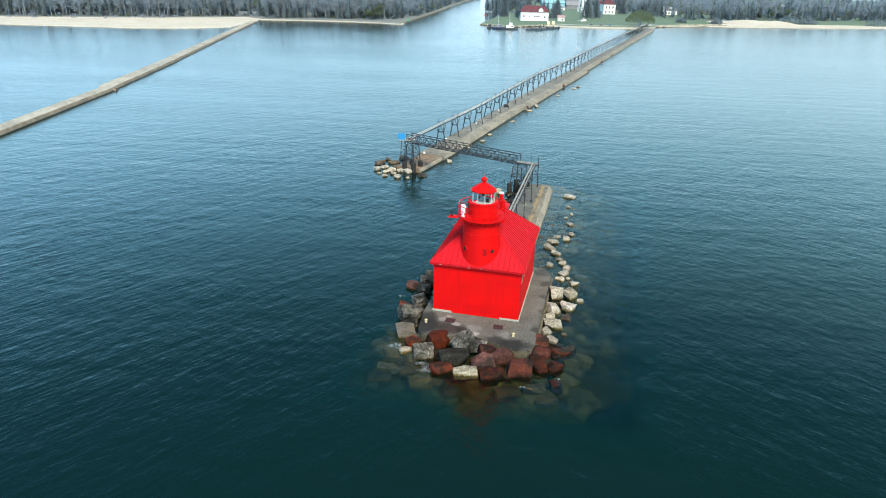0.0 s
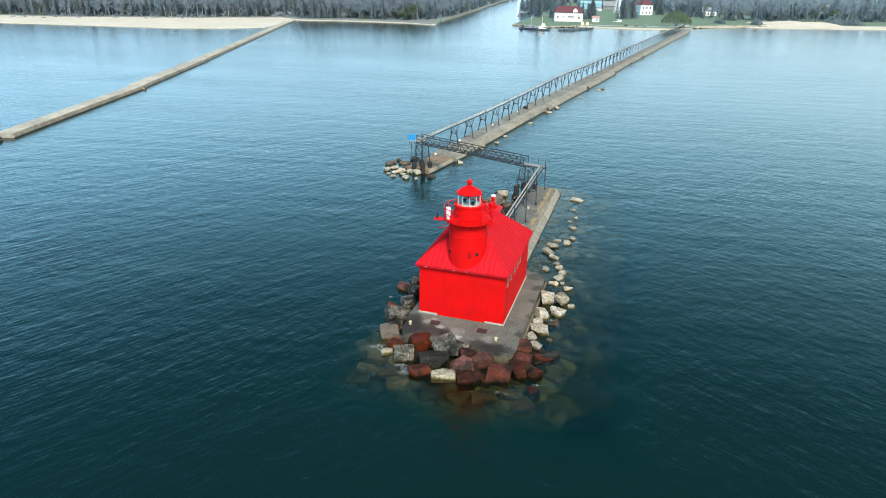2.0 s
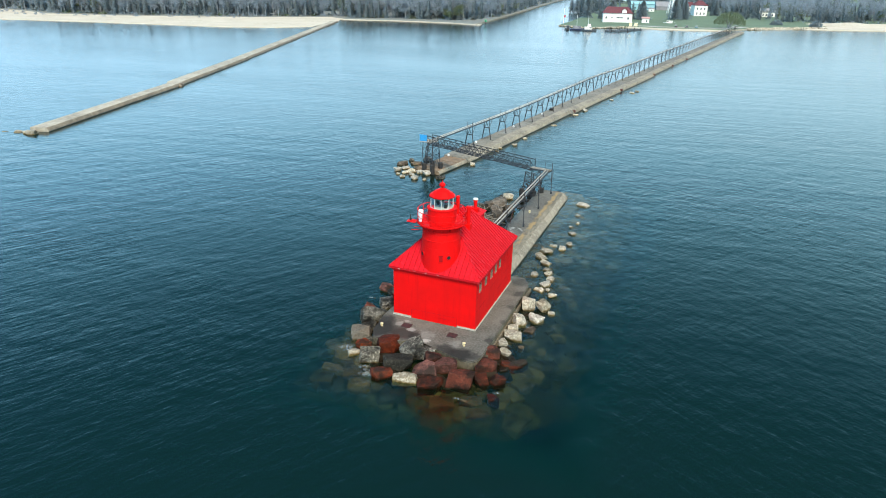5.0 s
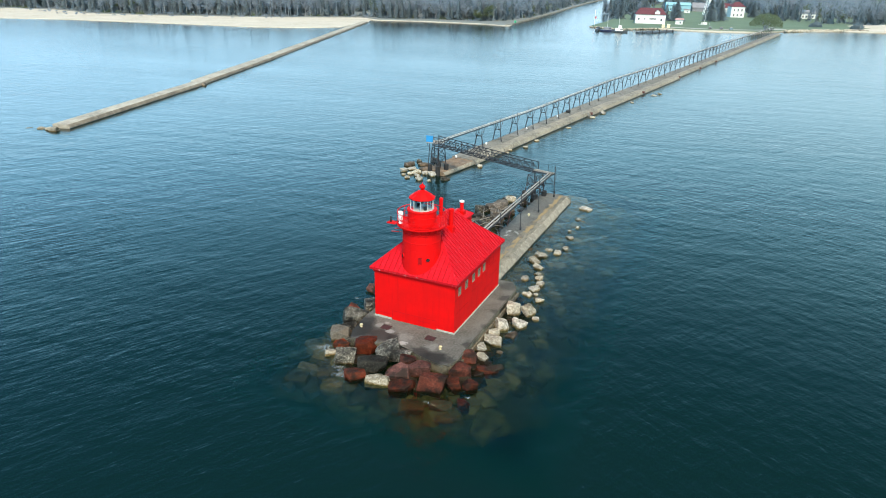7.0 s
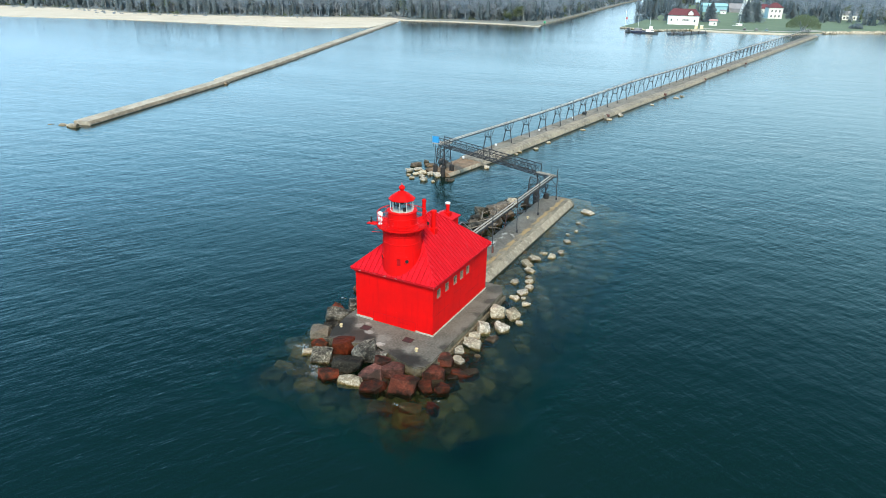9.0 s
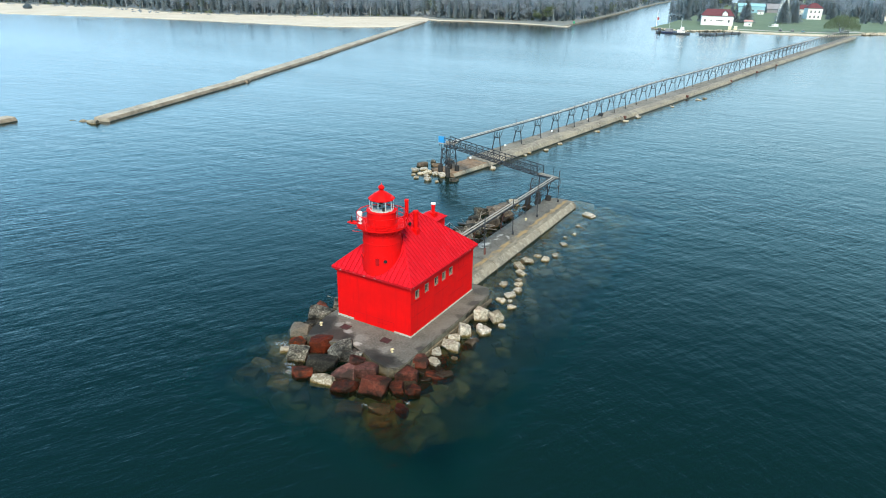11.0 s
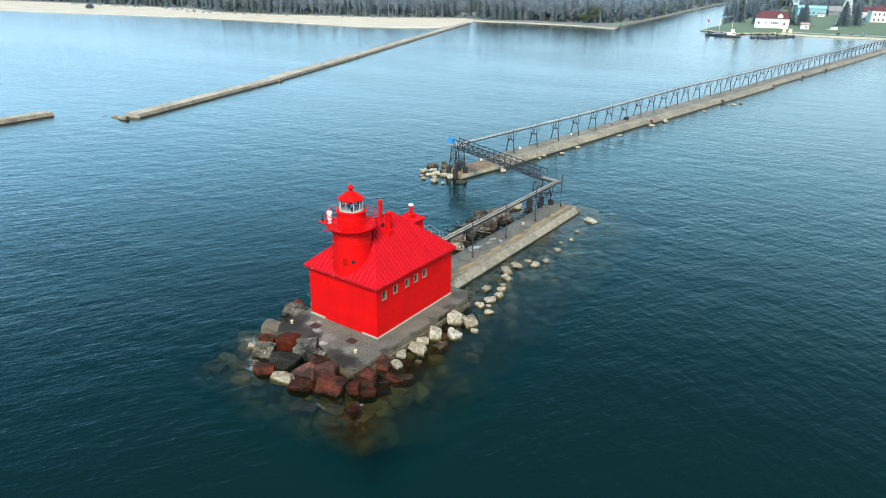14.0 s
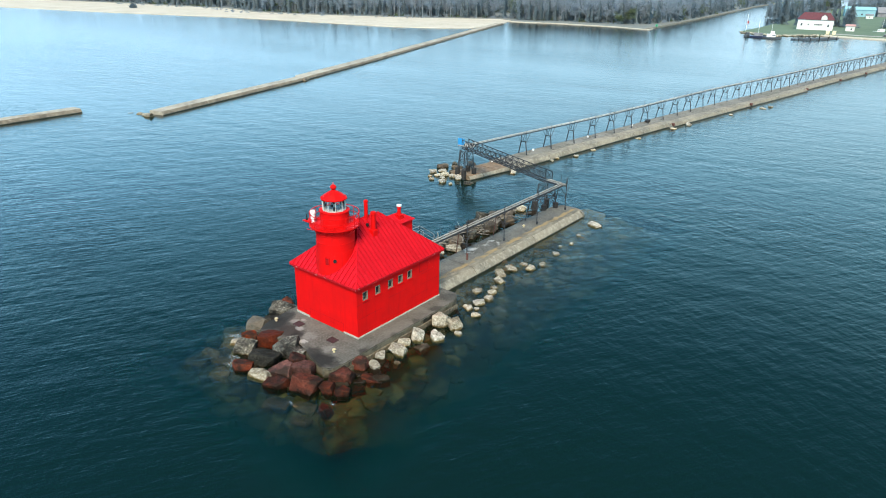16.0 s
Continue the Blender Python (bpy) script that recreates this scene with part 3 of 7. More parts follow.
def banded_pier():
    """Grey top, an ochre seepage band along the edge, pale tan shoulder, white worn patches."""
    m, nt, b = shade("near_pier_concrete", 0.9)
    b.inputs["Specular IOR Level"].default_value = 0.25
    p = coords(nt)
    sep, mp, off = nt.nodes.new("ShaderNodeSeparateXYZ"), nt.nodes.new("ShaderNodeMapping"), nt.nodes.new("ShaderNodeMath")
    mp.inputs["Scale"].default_value = (1.0, 0.35, 1.0)
    nt.links.new(p, sep.inputs[0])
    nt.links.new(p, mp.inputs[0])
    big, small, drift, streak = noise_node(nt, 0.45, 7, p, 0.62), noise_node(nt, 5.0, 6, p, 0.65), noise_node(nt, 0.8, 5, p, 0.6), noise_node(nt, 1.3, 6, mp.outputs[0], 0.65)
    off.operation = "MULTIPLY_ADD"
    off.inputs[1].default_value = 0.9
    nt.links.new(drift, off.inputs[0])
    nt.links.new(sep.outputs["X"], off.inputs[2])
    scale = nt.nodes.new("ShaderNodeMath")
    scale.operation = "MULTIPLY"
    scale.inputs[1].default_value = 0.25
    nt.links.new(off.outputs[0], scale.inputs[0])
    x = scale.outputs[0]
    col = mixc(nt, ramp(nt, big, [(0.36, (0, 0, 0)), (0.64, (1, 1, 1))]), (0.125, 0.119, 0.103), (0.062, 0.059, 0.051))
    col = mixc(nt, ramp(nt, small, [(0.5, (0, 0, 0)), (0.8, (1, 1, 1))]), col, (0.18, 0.172, 0.15))
    white = mixc(nt, 1.0, ramp(nt, big, [(0.56, (0, 0, 0)), (0.66, (1, 1, 1))]), ramp(nt, drift, [(0.5, (0, 0, 0)), (0.62, (0.8, 0.8, 0.8))]), "MULTIPLY")
    col = mixc(nt, white, col, (0.42, 0.41, 0.38))
    tan = mixc(nt, ramp(nt, streak, [(0.38, (0, 0, 0)), (0.68, (1, 1, 1))]), (0.23, 0.20, 0.148), (0.085, 0.077, 0.061))
    col = mixc(nt, ramp(nt, x, [(0.545, (0, 0, 0)), (0.60, (1, 1, 1))]), col, tan)
    band = mixc(nt, 1.0, ramp(nt, x, [(0.40, (0, 0, 0)), (0.46, (1, 1, 1)), (0.54, (1, 1, 1)), (0.58, (0, 0, 0))]), ramp(nt, streak, [(0.40, (0.15, 0.15, 0.15)), (0.55, (0.9, 0.9, 0.9))]), "MULTIPLY")
    col = mixc(nt, band, col, (0.27, 0.185, 0.085))
    nt.links.new(col, b.inputs["Base Color"])
    bump(nt, b, small, 0.5, 0.03)
    return m


NEAR_PIER = banded_pier()
near_pier = pier_body("pier_near", (0, 12.3), (0, 42.6), -1.35, 2.2, "worn concrete pier behind the lighthouse with a bevelled edge", mat=NEAR_PIER, step=6.0)
bm = B()
prism(bm, [(-1.35, 42.58), (3.0, 42.58), (2.9, 43.2), (2.3, 43.8), (1.2, 44.1), (-0.6, 44.0), (-1.35, 43.4)], -2.5, 0.95, 0.02)
bmesh.ops.bevel(bm, geom=[e for e in bm.edges if e.verts[0].co.z > 0.9 and e.verts[1].co.z > 0.9], offset=0.3, segments=3, affect="EDGES")
part("slab", bm, NEAR_PIER, near_pier, "rounded end slab of the pier")
# low ledge in the water beyond the pier's end
bm = B()
prism(bm, [(2.6, 30), (4.3, 31), (4.6, 38), (5.6, 43), (4.4, 46.5), (1.5, 46.8), (0.2, 44), (2.8, 43.5)], -1.2, 0.12, 0.02)
part("ledge", bm, ROCK_ALGAE, near_pier, "submerged stone ledge at the pier foot")

SOUTHC = stained("bleached_concrete", (0.34, 0.30, 0.235), (0.20, 0.175, 0.135), (0.42, 0.375, 0.30), 0.12, 1.2, 0.9, 0.5, 0.03, vary=0.1)
OLD = stained("broken_rusty_concrete", (0.17, 0.10, 0.055), (0.10, 0.075, 0.05), (0.24, 0.18, 0.12), 0.5, 2.5, 0.9, 0.7, 0.04)
pier_body("pier_north_head", (-20.0, 46.6), (-18.5, 55.5), -2.6, 1.2, "broken rust-stained head of the far pier", top=0.95, mat=OLD, step=3.0, chamfer=0.5)
pier_body("pier_north_end", (-18.5, 55.6), (-12.0, 108.5), -2.9, 1.45, "concrete pier carrying an iron catwalk", mat=CONC_PIER, step=10, chamfer=0.5, shoulder=1.7)
pn2 = pier_body("pier_north_mid", (-12.2, 108.6), (-1.0, 190), -3.1, 2.3, "wide concrete pier carrying an iron catwalk", mat=CONC_PIER, step=13, chamfer=0.5, shoulder=1.7)
pier_body("pier_north_root", (-1.2, 190.1), (33.5, 448), -3.0, 1.4, "long concrete pier running to the village", mat=CONC_PIER, step=22, chamfer=0.5, shoulder=1.3)
RUST = stained("rust_streak", (0.095, 0.032, 0.024), (0.06, 0.026, 0.02), (0.13, 0.05, 0.035), 2.0, 9.0, 0.9, 0.3, 0.01)
SOUTH_SIDE = stained("brown_stained_concrete", (0.19, 0.150, 0.105), (0.085, 0.068, 0.050), (0.26, 0.215, 0.16), 0.25, 1.5, 0.9, 0.5, 0.03)
pier_body("pier_south_end", (-99.0, 41), (-118.5, 99.5), -2.7, 0.35, "low concrete breakwater with broken stones beside it", mat=SOUTHC, side=SOUTH_SIDE, step=15, chamfer=0.6)
pier_body("pier_south_mid", (-119.6, 99.5), (-143.0, 160), -3.0, 0.9, "low concrete breakwater running to the beach", mat=SOUTHC, side=SOUTH_SIDE, step=20, chamfer=0.6)
pier_body("pier_south_root", (-143.0, 160.2), (-229, 372), -3.3, 0.5, "low concrete breakwater running to the beach", mat=SOUTHC, side=SOUTH_SIDE, step=30, chamfer=0.7)
pier_body("pier_south_outer", (-108.0, -30), (-114.8, 31), -2.0, 0.5, "low concrete breakwater pier", mat=SOUTHC, side=SOUTH_SIDE, step=15, chamfer=0.7)

# ---- lighthouse ----
Z0 = 1.17
lighthouse = empty("lighthouse", (0, 0, Z0), "bright red pierhead lighthouse with a round tower on a hipped roof", "lighthouse")
HW, LEN, EAVE = 3.85, 10.86, 4.72
PLINTH = stained("pale_plinth", (0.36, 0.33, 0.27), (0.26, 0.235, 0.19), (0.42, 0.39, 0.33), 1.5, 7.0, 0.9, 0.4, 0.02)
FRAME = stained("aged_frame", (0.19, 0.14, 0.10), (0.10, 0.055, 0.04), (0.30, 0.25, 0.19), 4.0, 14.0, 0.8, 0.3, 0.01)
BLACK = stained("black_iron", (0.012, 0.012, 0.013), (0.02, 0.02, 0.02), (0.03, 0.03, 0.03), 3.0, 12.0, 0.6, 0.1, 0.005, spec=0.04)
DEEP_RED = stained("dull_red_paint", (0.34, 0.004, 0.008), (0.28, 0.004, 0.007), (0.38, 0.01, 0.014), 1.4, 7.0, 0.6, 0.2, 0.01, spec=0.1)
WINS = (0.98, 2.48, 4.06, 5.34, 6.58)
WZ0, WZ1, WW = 3.30, 4.08, 0.58


def wall_side(x0, x1, openings):
    bm = B()
    ys = [0.0]
    for c in openings:
        ys += [c - WW / 2, c + WW / 2]
    ys.append(LEN)
    for i in range(0, len(ys), 2):
        box(bm, x0, ys[i], 0, x1, ys[i + 1], EAVE)
    for c in openings:
        box(bm, x0, c - WW / 2, 0, x1, c + WW / 2, WZ0)
        box(bm, x0, c - WW / 2, WZ1, x1, c + WW / 2, EAVE)
    bmesh.ops.remove_doubles(bm, verts=bm.verts, dist=0.0005)
    return bm


part("wall", wall_side(HW - 0.3, HW, WINS), RED, lighthouse)
part("wall", wall_side(-HW, -HW + 0.3, WINS), RED, lighthouse)
bm = B(); box(bm, -HW + 0.3, 0, 0, HW - 0.3, 0.3, EAVE)
part("wall", bm, RED, lighthouse)
bm = B(); box(bm, -HW + 0.3, LEN - 0.3, 0, HW - 0.3, LEN, EAVE)
part("wall", bm, RED, lighthouse)
for sx in (1, -1):
    for c in WINS:
        bm = B()
        fx0, fx1 = (HW - 0.2, HW + 0.03) if sx > 0 else (-HW - 0.03, -HW + 0.2)
        t = 0.05
        for a in ((c - WW / 2, WZ0, c - WW / 2 + t, WZ1), (c + WW / 2 - t, WZ0, c + WW / 2, WZ1), (c - WW / 2 + t, WZ0, c + WW / 2 - t, WZ0 + t), (c - WW / 2 + t, WZ1 - t, c + WW / 2 - t, WZ1)):
            box(bm, fx0, a[0], a[1], fx1, a[2], a[3])
        frame_ob = part("window", bm, FRAME if sx > 0 else RED, lighthouse, "weathered pale window frame")
        bm = B()
        px = HW - 0.17 if sx > 0 else -HW + 0.17
        box(bm, px - 0.01, c - WW / 2 + 0.02, WZ0 + 0.02, px + 0.01, c + WW / 2 - 0.02, WZ1 - 0.02)
        part("pane", bm, DARK_GLASS, frame_ob, "dark greenish window pane")
        bm = B()
        box(bm, HW + 0.002 if sx > 0 else -HW - 0.08, c - WW / 2 - 0.08, WZ0 - 0.09, HW + 0.08 if sx > 0 else -HW - 0.002, c + WW / 2 + 0.08, WZ0 - 0.005)
        part("sill", bevel(bm, 0.01), RED, frame_ob)


def rim(bm, y0, z0, y1, z1, x, w=0.035, d=0.02):
    for a in ((y0, z0, y1, z0 + w), (y0, z1 - w, y1, z1), (y0, z0 + w, y0 + w, z1 - w), (y1 - w, z0 + w, y1, z1 - w)):
        box(bm, x, a[0], a[1], x + d, a[2], a[3])


# blocked opening, plate seams and lower panel of the lake side wall
bm = B(); rim(bm, 7.95, 3.4, 9.05, 4.3, HW + 0.001)
part("blocked_window", bm, DEEP_RED, lighthouse, "painted-over window outline")
bm = B()
for y0, y1, z in ((7.6, 9.8, 3.15), (8.1, 10.6, 2.1), (0.05, 1.6, 3.05), (0.15, 3.0, 1.75), (3.8, 6.2, 2.4), (6.3, 9.2, 1.25)):
    box(bm, HW + 0.001, y0, z, HW + 0.014, y1, z + 0.025)
part("seam", bm, DEEP_RED, lighthouse, "raised seams of the wall plates")
bm = B()
for x0, x1, z in ((-2.1, 2.15, 0.86), (-3.6, -2.3, 0.5), (0.4, 1.5, 0.5)):
    box(bm, x0, -0.014, z, x1, -0.001, z + 0.02)
box(bm, -2.13, -0.014, 0.0, -2.10, -0.001, 0.86)
box(bm, 2.15, -0.014, 0.0, 2.18, -0.001, 0.86)
part("seam", bm, DEEP_RED, lighthouse, "raised seams of the wall plates")
for a in ((-HW - 0.04, -0.06, -2.15, -0.002, 0.17), (2.2, -0.06, HW + 0.002, -0.002, 0.15), (HW + 0.002, -0.06, HW + 0.07, LEN + 0.06, 0.12), (-HW - 0.09, -0.002, -HW - 0.002, LEN + 0.06, 0.14)):
    bm = B(); box(bm, a[0], a[1], 0, a[2], a[3], a[4])
    part("plinth", bm, PLINTH, lighthouse, "pale bare plinth strip at the wall foot")
# cornice and gutter
OV = 0.3
bm = B()
for x0, y0, x1, y1 in ((-HW - 0.1, -0.1, HW + 0.1, -0.002), (-HW - 0.1, LEN + 0.002, HW + 0.1, LEN + 0.1), (-HW - 0.1, -0.002, -HW - 0.002, LEN + 0.002), (HW + 0.002, -0.002, HW + 0.1, LEN + 0.002)):
    box(bm, x0, y0, EAVE - 0.3, x1, y1, EAVE - 0.08)
part("cornice", bm, RED, lighthouse)
bm = B()
ZR = EAVE + 0.08
for x0, y0, x1, y1 in ((-HW - OV, -OV, HW + OV, -OV + 0.09), (-HW - OV, LEN + OV - 0.09, HW + OV, LEN + OV), (-HW - OV, -OV + 0.09, -HW - OV + 0.09, LEN + OV - 0.09), (HW + OV - 0.09, -OV + 0.09, HW + OV, LEN + OV - 0.09)):
    box(bm, x0, y0, EAVE - 0.08, x1, y1, ZR + 0.03)
part("gutter", bm, stained("chipped_red_gutter", (0.30, 0.006, 0.010), (0.40, 0.004, 0.008), (0.50, 0.28, 0.27), 1.2, 4.0, 0.6, 0.3, 0.01, spec=0.1, grain_from=0.58), lighthouse, "chipped red gutter along the eaves")
bm = B(); box(bm, -HW - OV + 0.09, -OV + 0.09, EAVE - 0.06, HW + OV - 0.09, LEN + OV - 0.09, EAVE - 0.02)
part("soffit", bm, RED, lighthouse)

# roof: standing-seam panels on four slopes
RIDGE, RY0, RY1 = 8.63, 4.15, 6.7
XE, YE0, YE1 = HW + OV, -OV, LEN + OV
bm = B()
e = [bm.verts.new(p) for p in ((-XE, YE0, ZR), (XE, YE0, ZR), (XE, YE1, ZR), (-XE, YE1, ZR), (0, RY0, RIDGE), (0, RY1, RIDGE))]
for f in ((0, 1, 4), (1, 2, 5, 4), (2, 3, 5), (3, 0, 4, 5), (3, 2, 1, 0)):
    bm.faces.new([e[i] for i in f])
roof = part("roof", bm, RED_ROOF, lighthouse, "red standing-seam metal hipped roof")


def slope_panels(o, eu, length, apex0, apex1, top, n):
    """Panels on a slope: o is its lower corner, eu runs along the eave, apex0..apex1 is the top edge along it, top the way up."""
    o, eu, top = Vector(o), Vector(eu), Vector(top)
    nrm = eu.cross(top).normalized()
    if nrm.z < 0:
        nrm = -nrm

    def high(u):
        if u < apex0:
            return u / apex0
        if u > apex1:
            return (length - u) / (length - apex1)
        return 1.0

    for i in range(n):
        u0, u1 = length * i / n, length * (i + 1) / n
        us = [u0] + [a for a in sorted({apex0, apex1}) if u0 < a < u1] + [u1]
        bm = B()
        low = [o + eu * u + nrm * 0.006 for u in us]
        hi = [o + eu * u + top * max(high(u) - 0.004, 0.001) + nrm * 0.006 for u in us]
        ring = low + hi[::-1]
        vt = [bm.verts.new(p + nrm * 0.012) for p in ring]
        vb = [bm.verts.new(p) for p in ring]
        bm.faces.new(vt)
        m = len(ring)
        for k in range(m):
            bm.faces.new((vb[k], vb[(k + 1) % m], vt[(k + 1) % m], vt[k]))
        h = high(u0)
        if h > 0.03:
            a, b = o + eu * u0 + nrm * 0.018, o + eu * u0 + top * (h - 0.01) + nrm * 0.018
            w = eu * 0.022
            q = [bm.verts.new(p) for p in (a - w, a + w, b + w, b - w)]
            r = [bm.verts.new(v.co + nrm * 0.055 - (w * 0.3 if k in (1, 2) else -w * 0.3)) for k, v in enumerate(q)]
            rib = [bm.faces.new(r)]
            for k in range(4):
                rib.append(bm.faces.new((q[k], q[(k + 1) % 4], r[(k + 1) % 4], r[k])))
            for f in rib:
                f.material_index = 1
        part("roof_panel", bm, RED_ROOF, roof).data.materials.append(DEEP_RED)


UP = RIDGE - ZR
slope_panels((XE, YE0, ZR), (0, 1, 0), YE1 - YE0, RY0 - YE0, RY1 - YE0, (-XE, 0, UP), 26)
slope_panels((-XE, YE0, ZR), (0, 1, 0), YE1 - YE0, RY0 - YE0, RY1 - YE0, (XE, 0, UP), 26)
slope_panels((-XE, YE0, ZR), (1, 0, 0), 2 * XE, XE, XE, (0, RY0 - YE0, UP), 18)
slope_panels((-XE, YE1, ZR), (1, 0, 0), 2 * XE, XE, XE, (0, RY1 - YE1, UP), 18)
for a, b in (((XE, YE0, ZR), (0, RY0, RIDGE)), ((-XE, YE0, ZR), (0, RY0, RIDGE)), ((XE, YE1, ZR), (0, RY1, RIDGE)), ((-XE, YE1, ZR), (0, RY1, RIDGE)), ((0, RY0, RIDGE), (0, RY1, RIDGE))):
    bm = B(); rod(bm, Vector(a) + Vector((0, 0, 0.03)), Vector(b) + Vector((0, 0, 0.03)), 0.055, 6)
    part("ridge_cap", bm, RED_ROOF, roof)
bm = B(); box(bm, 3.1, 7.15, 0, 3.4, 7.5, 0.14)
for v in bm.verts:
    v.co.z += RIDGE - UP * v.co.x / XE + 0.02
part("roof_vent", bm, RED_ROOF, roof, "low rusty vent cap")

# tower
TX, TY = 0.0, 1.5
bm = B()
lathe(bm, [(1.74, 4.6), (1.72, 5.6), (1.67, 6.6), (1.655, 7.0), (1.64, 7.0), (1.63, 7.6), (1.655, 7.62), (1.655, 7.68), (1.63, 7.7), (1.62, 8.3), (1.645, 8.32), (1.645, 8.38), (1.62, 8.4), (1.62, 8.72), (1.72, 8.8)], 48, TX, TY)
tower = part("tower", bm, RED, lighthouse, smooth=False)
tower.data.shade_smooth()
tower.data.set_sharp_from_angle(angle=radians(30))


def on_tower(ang, r, z):
    return pose(TX + r * math.cos(ang), TY + r * math.sin(ang), z, 90, 0, math.degrees(ang) + 90)


for ang, z in ((radians(-46.5), 6.28), (radians(-132), 6.28), (radians(80), 6.9)):
    m = on_tower(ang, 1.70, z)
    bm = B()
    bmesh.ops.create_cone(bm, cap_ends=True, segments=20, radius1=0.21, radius2=0.21, depth=0.12, matrix=m)
    p = part("porthole", bm, RED, tower)
    bm = B()
    bmesh.ops.create_cone(bm, cap_ends=True, segments=20, radius1=0.16, radius2=0.16, depth=0.135, matrix=m)
    part("pane", bm, BLACK, p, "dark round porthole pane")
m = on_tower(radians(-69), 1.70, 6.2)
bm = B()
for a in ((-0.2, -0.36, -0.15, 0.36), (0.15, -0.36, 0.2, 0.36), (-0.15, -0.36, 0.15, -0.3), (-0.15, 0.3, 0.15, 0.36)):
    box(bm, a[0], a[1], -0.05, a[2], a[3], 0.05, m)
part("blocked_window", bm, RED, tower, "painted-over narrow window frame")
RECESS = stained("recess_red", (0.27, 0.006, 0.008), (0.20, 0.005, 0.007), (0.32, 0.014, 0.016), 1.4, 7.0, 0.7, 0.2, 0.01, spec=0.05)
bm = B(); box(bm, -0.15, -0.3, -0.06, 0.15, 0.3, 0.015, m)
part("blocked_window_panel", bm, RECESS, tower, "recessed panel in darker red")

# gallery
GZ = 9.05
bm = B()
lathe(bm, [(1.60, GZ - 0.34), (1.95, GZ - 0.12), (2.12, GZ - 0.1), (2.12, GZ), (1.1, GZ)], 40, TX, TY)
gal = part("gallery", bm, RED, lighthouse)
for i in range(16):
    a = 2 * math.pi * i / 16
    c, s = math.cos(a), math.sin(a)
    bm = B(); rod(bm, (TX + 1.6 * c, TY + 1.6 * s, GZ - 0.55), (TX + 2.02 * c, TY + 2.02 * s, GZ - 0.1), 0.035, 5)
    part("bracket", bm, RED, gal)
for i in range(14):
    a = 2 * math.pi * i / 14 + 0.15
    c, s = math.cos(a), math.sin(a)
    bm = B(); rod(bm, (TX + 2.06 * c, TY + 2.06 * s, GZ), (TX + 2.06 * c, TY + 2.06 * s, GZ + 1.0), 0.026, 6)
    part("rail_post", bm, RED, gal)


def hoop(bm, r, z, t, seg=40, tseg=5):
    rings = []
    for i in range(seg):
        a = 2 * math.pi * i / seg
        rings.append([bm.verts.new((TX + (r + t * math.cos(b)) * math.cos(a), TY + (r + t * math.cos(b)) * math.sin(a), z + t * math.sin(b))) for b in (2 * math.pi * k / tseg for k in range(tseg))])
    for i in range(seg):
        p, q = rings[i], rings[(i + 1) % seg]
        for k in range(tseg):
            bm.faces.new((p[k], p[(k + 1) % tseg], q[(k + 1) % tseg], q[k]))


for z, t in ((GZ + 1.0, 0.035), (GZ + 0.52, 0.024), (GZ + 0.12, 0.02)):
    bm = B(); hoop(bm, 2.06, z, t)
    part("rail", bm, RED, gal, smooth=True)
bm = B()
a = math.radians(200)
box(bm, -2.75, 0.35, GZ - 0.16, -1.95, 0.95, GZ - 0.08)
part("side_shelf", bm, RED, gal)
bm = B(); lathe(bm, [(0.09, GZ - 0.08), (0.09, GZ + 0.12), (0.05, GZ + 0.15), (0.05, GZ + 0.42), (0.02, GZ + 0.46)], 10, -2.5, 0.62)
part("horn", bm, BLACK, gal, "small black fitting on the side shelf")
for z, l in ((GZ - 0.55, 0.45), (GZ - 0.85, 0.75)):
    bm = B(); rod(bm, (-1.5, 0.75, z), (-1.62 - l, 0.45, z), 0.025, 5)
    part("side_bar", bm, RED, gal)

# watch room and lantern
OFFWHITE = stained("greyed_white_paint", (0.42, 0.45, 0.42), (0.33, 0.36, 0.34), (0.48, 0.51, 0.48), 1.0, 8.0, 0.6, 0.1, 0.005)
bm = B()
lathe(bm, [(1.25, GZ), (1.25, GZ + 0.06), (1.21, GZ + 0.08), (1.21, GZ + 1.12), (1.27, GZ + 1.14), (1.27, GZ + 1.22), (1.08, GZ + 1.24)], 32, TX, TY)
part("watch_room", bm, RED, lighthouse).data.set_sharp_from_angle(angle=radians(30))
LB, LT, LR = GZ + 1.24, GZ + 2.18, 0.97
NL = 10
bm = B(); lathe(bm, [(1.0, LB), (1.0, LB + 0.02)], NL, TX, TY)
part("lantern_floor", bm, OFFWHITE, lighthouse, "white painted lantern floor")
for i in range(NL):
    a = 2 * math.pi * i / NL
    c, s = math.cos(a), math.sin(a)
    bm = B(); rod(bm, (TX + LR * c, TY + LR * s, LB), (TX + LR * c, TY + LR * s, LT), 0.03, 6)
    part("mullion", bm, OFFWHITE, lighthouse, "white lantern glazing bar")
    a2 = 2 * math.pi * (i + 1) / NL
    bm = B()
    q = [bm.verts.new(p) for p in ((TX + LR * c, TY + LR * s, LB), (TX + LR * math.cos(a2), TY + LR * math.sin(a2), LB), (TX + LR * math.cos(a2), TY + LR * math.sin(a2), LT), (TX + LR * c, TY + LR * s, LT))]
    bm.faces.new(q)
    g = part("lantern_pane", bm, GLASS, lighthouse, "clear lantern glass pane")
    g.visible_shadow = False
bm = B(); lathe(bm, [(1.1, LT - 0.02), (1.13, LT + 0.06), (0.68, LT + 0.40), (0.2, LT + 0.68), (0.12, LT + 0.72)], NL, TX, TY)
part("lantern_roof", bm, RED, lighthouse)
bm = B()
